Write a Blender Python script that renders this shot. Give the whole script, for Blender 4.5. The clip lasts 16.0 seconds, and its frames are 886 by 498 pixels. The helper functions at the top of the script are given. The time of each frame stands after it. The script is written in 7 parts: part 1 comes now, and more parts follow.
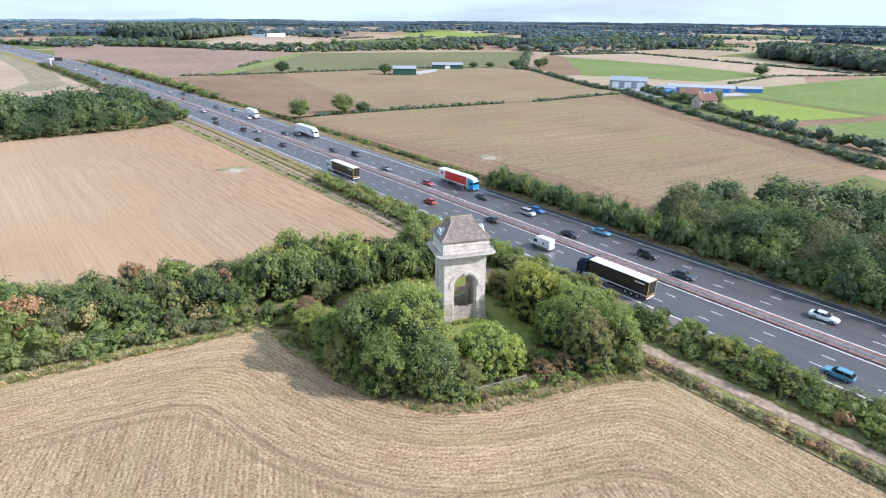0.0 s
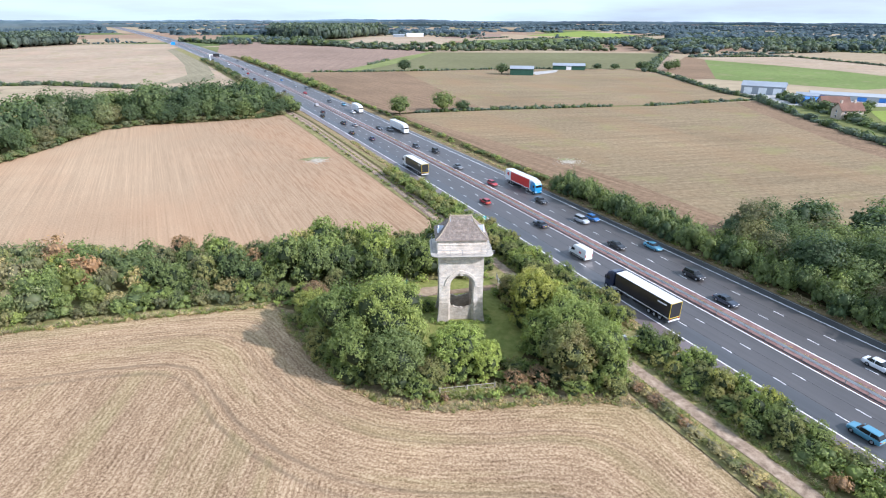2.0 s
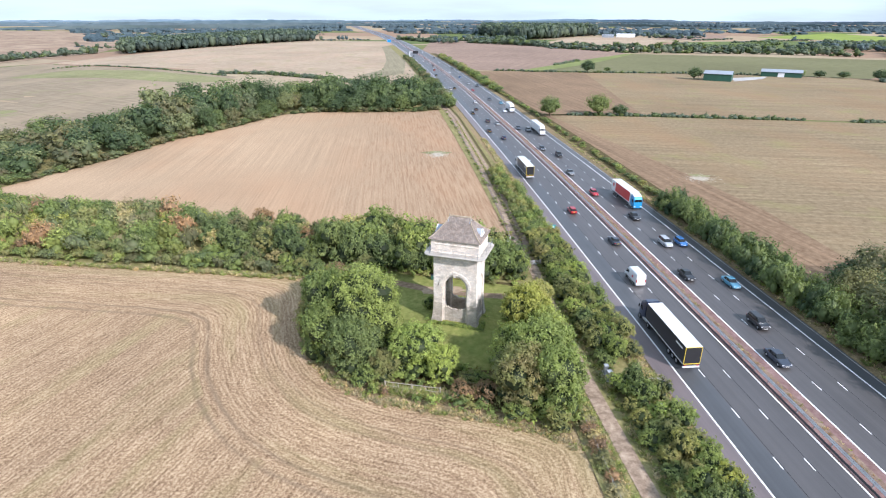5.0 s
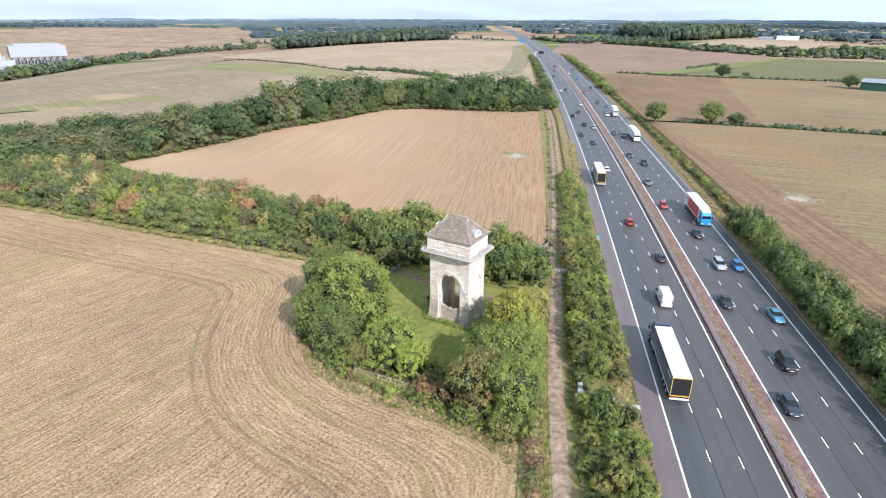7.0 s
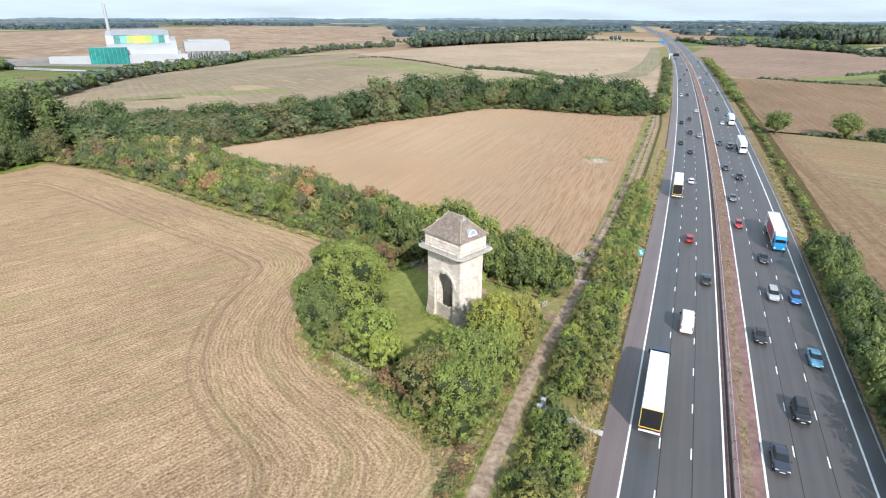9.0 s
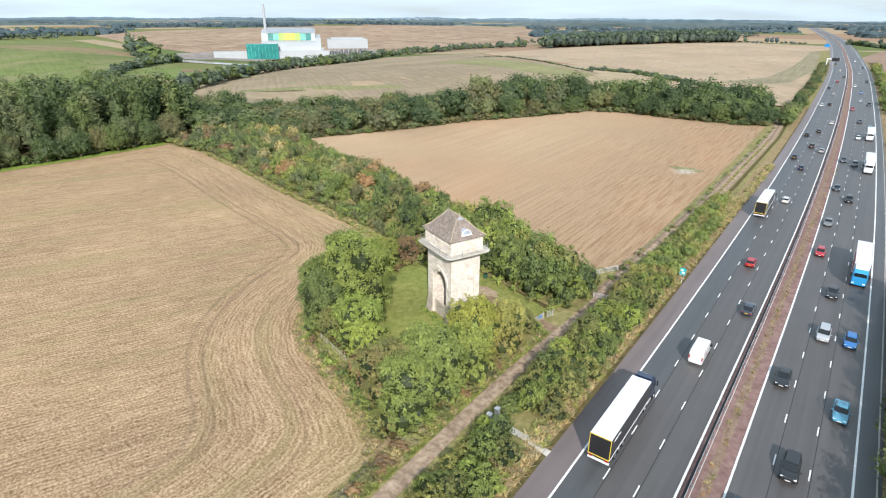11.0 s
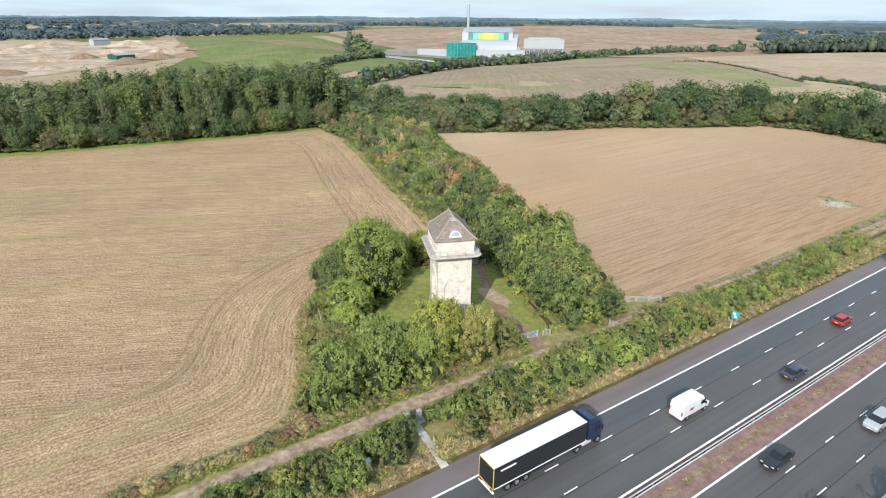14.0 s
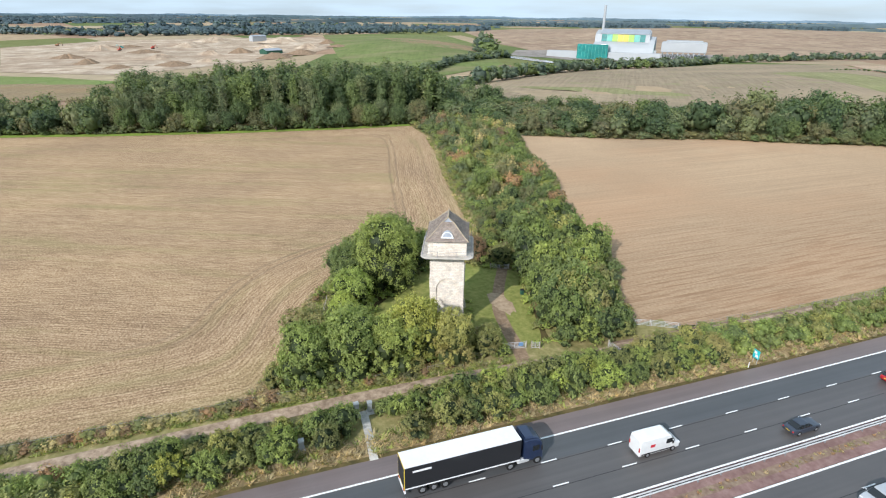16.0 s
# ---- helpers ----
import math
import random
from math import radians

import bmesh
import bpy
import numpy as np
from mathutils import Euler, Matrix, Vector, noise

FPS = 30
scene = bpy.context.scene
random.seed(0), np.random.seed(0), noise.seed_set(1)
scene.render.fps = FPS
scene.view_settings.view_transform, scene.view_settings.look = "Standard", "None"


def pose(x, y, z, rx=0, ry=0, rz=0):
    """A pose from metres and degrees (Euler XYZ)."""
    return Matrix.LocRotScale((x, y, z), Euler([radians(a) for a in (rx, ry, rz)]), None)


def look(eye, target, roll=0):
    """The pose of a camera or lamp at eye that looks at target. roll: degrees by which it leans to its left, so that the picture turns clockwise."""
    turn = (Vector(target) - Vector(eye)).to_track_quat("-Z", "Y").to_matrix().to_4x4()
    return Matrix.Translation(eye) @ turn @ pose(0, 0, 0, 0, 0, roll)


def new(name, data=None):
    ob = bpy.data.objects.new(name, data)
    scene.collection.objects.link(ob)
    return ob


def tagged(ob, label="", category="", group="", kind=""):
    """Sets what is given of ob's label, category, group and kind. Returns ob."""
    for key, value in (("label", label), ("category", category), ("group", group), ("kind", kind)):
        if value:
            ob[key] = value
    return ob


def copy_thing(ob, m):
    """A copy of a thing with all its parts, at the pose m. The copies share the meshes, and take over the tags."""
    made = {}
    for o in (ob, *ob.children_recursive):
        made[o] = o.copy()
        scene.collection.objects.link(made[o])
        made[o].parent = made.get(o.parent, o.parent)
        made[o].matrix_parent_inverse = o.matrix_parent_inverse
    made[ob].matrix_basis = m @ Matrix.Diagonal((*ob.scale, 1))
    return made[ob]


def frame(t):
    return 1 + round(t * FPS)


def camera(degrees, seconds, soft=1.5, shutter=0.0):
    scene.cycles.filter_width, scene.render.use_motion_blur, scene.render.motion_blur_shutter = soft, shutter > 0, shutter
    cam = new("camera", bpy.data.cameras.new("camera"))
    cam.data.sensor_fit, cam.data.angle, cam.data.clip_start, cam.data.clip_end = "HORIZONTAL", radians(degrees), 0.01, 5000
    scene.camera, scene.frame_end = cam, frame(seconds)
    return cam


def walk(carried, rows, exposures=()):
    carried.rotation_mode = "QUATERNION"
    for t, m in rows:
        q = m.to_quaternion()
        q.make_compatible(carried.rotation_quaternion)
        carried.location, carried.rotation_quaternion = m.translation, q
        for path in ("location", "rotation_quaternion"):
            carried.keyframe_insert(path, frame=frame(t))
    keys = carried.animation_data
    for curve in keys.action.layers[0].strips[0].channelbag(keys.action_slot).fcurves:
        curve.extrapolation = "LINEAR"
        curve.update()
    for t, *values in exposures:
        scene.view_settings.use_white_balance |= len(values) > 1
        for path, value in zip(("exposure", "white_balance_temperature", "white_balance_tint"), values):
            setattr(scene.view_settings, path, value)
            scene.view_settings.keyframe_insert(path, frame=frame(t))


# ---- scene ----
cam = camera(76.5, 16.0, soft=1.15)
ROWS = [
    (0.0, -56.47, -65.33, 48.64, 67.411, -0.411, -38.799),
    (0.5, -52.40, -68.40, 48.63, 67.358, -0.417, -35.399),
    (1.0, -47.93, -71.38, 48.50, 67.389, -0.304, -31.890),
    (1.5, -43.71, -73.81, 48.43, 67.373, -0.289, -28.640),
    (2.0, -39.03, -76.21, 48.36, 67.366, -0.208, -25.150),
    (2.5, -34.30, -78.25, 48.32, 67.352, -0.235, -21.680),
    (3.0, -29.35, -80.07, 48.23, 67.356, -0.177, -18.180),
    (3.5, -24.40, -81.54, 48.22, 67.341, -0.175, -14.710),
    (4.0, -19.32, -82.71, 48.18, 67.335, -0.124, -11.240),
    (6.5, 6.16, -83.92, 48.06, 67.299, -0.160, 5.951),
    (7.0, 11.25, -83.25, 48.02, 67.264, -0.175, 9.391),
    (7.5, 16.29, -82.27, 47.91, 67.250, -0.169, 12.851),
    (8.0, 21.21, -80.96, 47.78, 67.251, -0.210, 16.281),
    (8.5, 26.05, -79.39, 47.69, 67.222, -0.229, 19.722),
    (9.0, 30.78, -77.52, 47.60, 67.221, -0.218, 23.142),
    (11.5, 51.97, -64.42, 47.23, 67.151, -0.235, 40.183),
    (12.0, 55.67, -61.12, 47.25, 67.139, -0.288, 43.594),
    (12.5, 59.22, -57.64, 47.23, 67.121, -0.335, 46.995),
    (13.0, 62.53, -53.91, 47.23, 67.105, -0.344, 50.396),
    (13.5, 65.63, -49.98, 47.21, 67.110, -0.324, 53.796),
    (14.0, 68.42, -45.91, 47.26, 67.100, -0.351, 57.187),
    (14.5, 71.05, -41.71, 47.37, 67.088, -0.414, 60.580),
    (15.0, 73.44, -37.37, 47.44, 67.056, -0.456, 63.973),
    (15.5, 75.56, -32.93, 47.48, 67.043, -0.503, 67.356),
    (16.0, 77.36, -28.40, 47.55, 67.015, -0.593, 70.744),
]
walk(cam, [(t, pose(*row)) for t, *row in ROWS],
     exposures=[(0.0, 0.32, 5700, 19), (4.0, 0.34, 5800, 20), (8.5, 0.21, 6150, 16), (12.0, 0.16, 6320, 13), (16.0, 0.01, 6100, 13)])

# ---- world, sun, exposure ----
SUN_TO = Vector((0.635, -0.772, 0.635)).normalized()
sun_data = bpy.data.lights.new("sun", "SUN")
sun_data.energy, sun_data.angle, sun_data.color = 5.0, radians(0.6), (1.0, 0.955, 0.88)
sun = new("sun", sun_data)
sun.matrix_world = look((0, 0, 300), Vector((0, 0, 300)) - SUN_TO)

world = bpy.data.worlds.new("sky")
scene.world = world
world.use_nodes = True
wn, wl = world.node_tree.nodes, world.node_tree.links
wbg = wn["Background"]
sky = wn.new("ShaderNodeTexSky")
sky.sky_type, sky.sun_disc = "NISHITA", False
sky.sun_elevation = math.asin(SUN_TO.z)
sky.sun_rotation = math.atan2(SUN_TO.x, SUN_TO.y)
sky.altitude, sky.air_density, sky.dust_density = 100, 1.0, 1.2
# thin streaky cloud over the whole sky
wtc = wn.new("ShaderNodeTexCoord")
wmap = wn.new("ShaderNodeMapping")
wmap.inputs["Scale"].default_value = (1.6, 1.6, 14.0)
wl.new(wtc.outputs["Generated"], wmap.inputs["Vector"])
wno = wn.new("ShaderNodeTexNoise")
wno.inputs["Scale"].default_value, wno.inputs["Detail"].default_value = 2.2, 6
wl.new(wmap.outputs["Vector"], wno.inputs["Vector"])
wrp = wn.new("ShaderNodeValToRGB")
wrp.color_ramp.elements[0].position, wrp.color_ramp.elements[1].position = 0.34, 0.62
wrp.color_ramp.elements[0].color = (0.5, 0.5, 0.5, 1)
wrp.color_ramp.elements[1].color = (0.92, 0.92, 0.92, 1)
wl.new(wno.outputs["Fac"], wrp.inputs["Fac"])
wmix = wn.new("ShaderNodeMix")
wmix.data_type = "RGBA"
wmix.inputs["B"].default_value = (6.4, 8.0, 8.9, 1)
wl.new(wrp.outputs["Color"], wmix.inputs["Factor"])
wl.new(sky.outputs["Color"], wmix.inputs["A"])
wl.new(wmix.outputs["Result"], wbg.inputs["Color"])
wbg.inputs["Strength"].default_value = 0.115


# ---- small tools ----
def part(name, bm, material, parent=None, label=""):
    """Links a bmesh as one mesh object under a thing or part."""
    me = bpy.data.meshes.new(name)
    bm.to_mesh(me)
    bm.free()
    return part_mesh(name, me, material, parent, label)


def part_mesh(name, me, material, parent=None, label=""):
    if material is not None and not me.materials:
        me.materials.append(material)
    ob = new(name, me)
    if parent is not None:
        ob.parent = parent
    if label:
        ob["label"] = label
    return ob


def empty(name, m, label, category, group="", kind=""):
    ob = new(name)
    ob.empty_display_size = 0.5
    ob.matrix_basis = m
    return tagged(ob, label, category, group, kind)


def box(bm, x0, x1, y0, y1, z0, z1, bevel=0.0):
    r = bmesh.ops.create_cube(bm, size=1, matrix=Matrix.LocRotScale(
        ((x0 + x1) / 2, (y0 + y1) / 2, (z0 + z1) / 2), None, (x1 - x0, y1 - y0, z1 - z0)))
    if bevel:
        es = list({e for v in r["verts"] for e in v.link_edges})
        bmesh.ops.bevel(bm, geom=es, offset=bevel, segments=1, affect="EDGES")
    return bm


def boxes(*rows, bevel=0.0):
    bm = bmesh.new()
    for r in rows:
        box(bm, *r, bevel=bevel)
    return bm


def cyl(bm, p, q, r0, r1=None, n=10):
    """A tapered round bar from p to q."""
    p, q = Vector(p), Vector(q)
    d = q - p
    m = Matrix.Translation((p + q) / 2) @ d.to_track_quat("Z", "Y").to_matrix().to_4x4()
    bmesh.ops.create_cone(bm, cap_ends=True, segments=n, radius1=r0, radius2=r0 if r1 is None else r1, depth=d.length, matrix=m)
    return bm


def prism(bm, pts, axis, a, b):
    """Extrudes a flat outline (list of pairs) between a and b along an axis."""
    def at(p, k):
        return {"x": (k, p[0], p[1]), "y": (p[0], k, p[1]), "z": (p[0], p[1], k)}[axis]
    lo = [bm.verts.new(at(p, a)) for p in pts]
    hi = [bm.verts.new(at(p, b)) for p in pts]
    bm.faces.new(lo)
    bm.faces.new(list(reversed(hi)))
    n = len(pts)
    for i in range(n):
        j = (i + 1) % n
        bm.faces.new((lo[i], hi[i], hi[j], lo[j]))
    bmesh.ops.recalc_face_normals(bm, faces=bm.faces)
    return bm


def sheet(name, pts, z, material, label, kind="structure", category="ground"):
    bm = bmesh.new()
    f = bm.faces.new([bm.verts.new((x, y, z)) for x, y in pts])
    bmesh.ops.triangulate(bm, faces=[f])
    for f in bm.faces:
        if f.normal.z < 0:
            f.normal_flip()
    ob = part(name, bm, material)
    return tagged(ob, label, category, "", kind)


def poly_along(line, half):
    """A strip of given half width about a polyline."""
    left, right = [], []
    for i, (x, y) in enumerate(line):
        a, b = line[max(i - 1, 0)], line[min(i + 1, len(line) - 1)]
        d = Vector((b[0] - a[0], b[1] - a[1])).normalized()
        left.append((x - d.y * half, y + d.x * half))
        right.append((x + d.y * half, y - d.x * half))
    return left + right[::-1]


def smooth_line(pts, step=3.0, rounds=3):
    """A polyline resampled and rounded."""
    p = np.array(pts, float)
    s = np.concatenate([[0], np.cumsum(np.hypot(*np.diff(p, axis=0).T))])
    k = np.linspace(0, s[-1], max(4, int(s[-1] / step)))
    q = np.stack([np.interp(k, s, p[:, 0]), np.interp(k, s, p[:, 1])], 1)
    for _ in range(rounds):
        q[1:-1] = (q[:-2] + 2 * q[1:-1] + q[2:]) / 4
    return q


def inside(x, y, poly):
    hit = False
    n = len(poly)
    for i in range(n):
        (x0, y0), (x1, y1) = poly[i], poly[(i + 1) % n]
        if (y0 > y) != (y1 > y) and x < (x1 - x0) * (y - y0) / (y1 - y0) + x0:
            hit = not hit
    return hit


# ---- materials ----
def base_material(name, rough=0.85, spec=0.25, metal=0.0):
    m = bpy.data.materials.new(name)
    m.use_nodes = True
    b = m.node_tree.nodes["Principled BSDF"]
    b.inputs["Roughness"].default_value = rough
    b.inputs["Specular IOR Level"].default_value = spec
    b.inputs["Metallic"].default_value = metal
    return m, m.node_tree.nodes, m.node_tree.links, b


def coords(n, l, scale=(1, 1, 1), space="Object"):
    """Real-size coordinates: world position, or the object's own."""
    mp = n.new("ShaderNodeMapping")
    mp.inputs["Scale"].default_value = scale
    if space == "World":
        g = n.new("ShaderNodeNewGeometry")
        l.new(g.outputs["Position"], mp.inputs["Vector"])
    else:
        g = n.new("ShaderNodeTexCoord")
        l.new(g.outputs["Object"], mp.inputs["Vector"])
    return mp.outputs["Vector"]


def noise_tex(n, l, vec, scale, detail=4, rough=0.6):
    t = n.new("ShaderNodeTexNoise")
    t.inputs["Scale"].default_value, t.inputs["Detail"].default_value, t.inputs["Roughness"].default_value = scale, detail, rough
    l.new(vec, t.inputs["Vector"])
    return t.outputs["Fac"]


def ramp(n, l, fac, *stops):
    r = n.new("ShaderNodeValToRGB")
    e = r.color_ramp.elements
    while len(e) < len(stops):
        e.new(0.5)
    for k, (p, c) in zip(e, stops):
        k.position = p
        k.color = (c, c, c, 1) if isinstance(c, (int, float)) else (*c, 1)
    l.new(fac, r.inputs["Fac"])
    return r.outputs["Color"]


def mix(n, l, fac, a, b, mode="MIX"):
    x = n.new("ShaderNodeMix")
    x.data_type, x.blend_type = "RGBA", mode
    for key, v in (("Factor", fac), ("A", a), ("B", b)):
        s = x.inputs[key]
        if isinstance(v, bpy.types.NodeSocket):
            l.new(v, s)
        elif key == "Factor":
            s.default_value = v
        else:
            s.default_value = (*v, 1)
    return x.outputs["Result"]


def calc(n, l, op, a, b=0.0, c=0.0):
    x = n.new("ShaderNodeMath")
    x.operation = op
    for s, v in zip(x.inputs, (a, b, c)):
        if isinstance(v, bpy.types.NodeSocket):
            l.new(v, s)
        else:
            s.default_value = v
    return x.outputs[0]


def bump(n, l, b, height, strength=0.4, dist=0.05):
    x = n.new("ShaderNodeBump")
    x.inputs["Strength"].default_value, x.inputs["Distance"].default_value = strength, dist
    l.new(height, x.inputs["Height"])
    l.new(x.outputs["Normal"], b.inputs["Normal"])


def plain(name, colour, rough=0.6, spec=0.3, metal=0.0, vary=0.12, scale=3.0, space="Object"):
    """A painted or simple surface with light wear at two scales."""
    m, n, l, b = base_material(name, rough, spec, metal)
    v = coords(n, l, (1, 1, 1), space)
    f = noise_tex(n, l, v, scale, 6)
    g = noise_tex(n, l, v, scale * 0.2, 2)
    k = calc(n, l, "MULTIPLY", f, g)
    lo = tuple(c * (1 - vary) for c in colour)
    hi = tuple(min(1, c * (1 + vary)) for c in colour)
    l.new(ramp(n, l, k, (0.12, lo), (0.4, hi)), b.inputs["Base Color"])
    return m


def leaf_material(name, mid, tint=(0.2, 0.1, 0.03), tint_amount=0.0, contrast=0.34):
    """Leaves: each leaf, bough and plant a little apart in tone, with russet patches where given."""
    m, n, l, b = base_material(name, 0.6, 0.3)
    geo = n.new("ShaderNodeNewGeometry")
    info = n.new("ShaderNodeObjectInfo")
    cool = tuple(c * (1 - contrast) * k for c, k in zip(mid, (0.92, 0.98, 1.06)))
    warm = tuple(c * (1 + contrast) * k for c, k in zip(mid, (1.04, 1.02, 0.98)))
    bough = n.new("ShaderNodeAttribute")
    bough.attribute_name = "bough"
    leaf_k = calc(n, l, "ADD", calc(n, l, "MULTIPLY", geo.outputs["Random Per Island"], 0.45), calc(n, l, "MULTIPLY", bough.outputs["Fac"], 0.55))
    c = ramp(n, l, leaf_k, (0.1, cool), (0.5, mid), (0.9, warm))
    tone = n.new("ShaderNodeAttribute")
    tone.attribute_name = "tone"
    own = calc(n, l, "FRACT", calc(n, l, "ADD", info.outputs["Random"], tone.outputs["Fac"]))
    c = mix(n, l, 1.0, c, ramp(n, l, own, (0.0, (0.74, 0.78, 0.84)), (0.5, (1.0, 1.0, 1.0)), (1.0, (1.3, 1.22, 1.12))), "MULTIPLY")
    w = coords(n, l, (1, 1, 1), "World")
    if tint_amount:
        f = ramp(n, l, noise_tex(n, l, w, 0.22, 3), (0.5, 0.0), (0.68, tint_amount))
        c = mix(n, l, f, c, tint)
    c = mix(n, l, 1.0, c, ramp(n, l, noise_tex(n, l, w, 0.45, 4, 0.7), (0.3, 0.84), (0.7, 1.16)), "MULTIPLY")
    l.new(c, b.inputs["Base Color"])
    tr = n.new("ShaderNodeBsdfTranslucent")
    l.new(mix(n, l, 1.0, c, (1.15, 1.25, 0.7), "MULTIPLY"), tr.inputs["Color"])
    ms = n.new("ShaderNodeMixShader")
    ms.inputs[0].default_value = 0.33
    l.new(b.outputs[0], ms.inputs[1])
    l.new(tr.outputs[0], ms.inputs[2])
    l.new(ms.outputs[0], n["Material Output"].inputs["Surface"])
    return m


def ground_material(name, a, b_, c, big=0.02, small=0.6, rows=0.0, row_axis=(1, 0), row_amount=0.3, weed=None, relief=0.3, patch=None, broken=None):
    """Soil, straw or grass: three colours over two scales of noise, with drilled rows where given."""
    m, n, l, b = base_material(name, 0.95, 0.1)
    w = coords(n, l, (1, 1, 1), "World")
    f1 = noise_tex(n, l, w, big, 3)
    f2 = noise_tex(n, l, w, small, 5, 0.7)
    c1 = ramp(n, l, f2, (0.3, a), (0.5, b_), (0.72, c))
    tone = ramp(n, l, f1, (0.3, 0.86), (0.7, 1.12))
    c1 = mix(n, l, 1.0, c1, tone, "MULTIPLY")
    hgt = f2
    if rows:
        sp = n.new("ShaderNodeSeparateXYZ")
        l.new(w, sp.inputs[0])
        r = calc(n, l, "ADD", calc(n, l, "MULTIPLY", sp.outputs[0], row_axis[0]), calc(n, l, "MULTIPLY", sp.outputs[1], row_axis[1]))
        along = calc(n, l, "ADD", calc(n, l, "MULTIPLY", sp.outputs[0], -row_axis[1] * 0.011), calc(n, l, "MULTIPLY", sp.outputs[1], row_axis[0] * 0.011))
        cx = n.new("ShaderNodeCombineXYZ")
        l.new(calc(n, l, "MULTIPLY", r, 1.0 / rows), cx.inputs[0])
        l.new(along, cx.inputs[1])
        f3 = noise_tex(n, l, cx.outputs[0], 1.0, 3, 0.75)
        k = ramp(n, l, f3, (0.3, 1 - row_amount), (0.7, 1 + row_amount * 0.7))
        c1 = mix(n, l, 1.0, c1, k, "MULTIPLY")
        hgt = calc(n, l, "ADD", f2, f3)
    if broken:
        # coarser broken drill lines on the heavier soil of one side of the field
        x0, x1, dark = broken
        cy = n.new("ShaderNodeCombineXYZ")
        l.new(calc(n, l, "MULTIPLY", r, 1.25), cy.inputs[0])
        l.new(calc(n, l, "MULTIPLY", along, 6.5), cy.inputs[1])
        streak = ramp(n, l, noise_tex(n, l, cy.outputs[0], 1.0, 4, 0.72), (0.46, 0.0), (0.62, 1.0))
        heavy = ramp(n, l, calc(n, l, "ADD", calc(n, l, "DIVIDE", calc(n, l, "SUBTRACT", r, x0), x1 - x0), calc(n, l, "MULTIPLY", calc(n, l, "SUBTRACT", f1, 0.5), 1.6)), (0.1, 0.0), (0.9, 1.0))
        c1 = mix(n, l, calc(n, l, "MULTIPLY", calc(n, l, "ADD", calc(n, l, "MULTIPLY", streak, 0.5), 0.24), heavy), c1, dark)
    if weed:
        f4 = ramp(n, l, noise_tex(n, l, w, 0.05, 5, 0.65), (0.54, 0.0), (0.7, 0.6))
        c1 = mix(n, l, f4, c1, weed)
    if patch:
        wp = coords(n, l, (1.0, 0.45, 1.0), "World")
        f5 = ramp(n, l, noise_tex(n, l, wp, 0.022, 4, 0.6), (0.46, 0.0), (0.72, 0.55))
        c1 = mix(n, l, f5, c1, mix(n, l, 1.0, patch, ramp(n, l, hgt, (0.3, 0.8), (0.8, 1.2)), "MULTIPLY"))
    l.new(c1, b.inputs["Base Color"])
    bump(n, l, b, hgt, relief, 0.08)
    return m


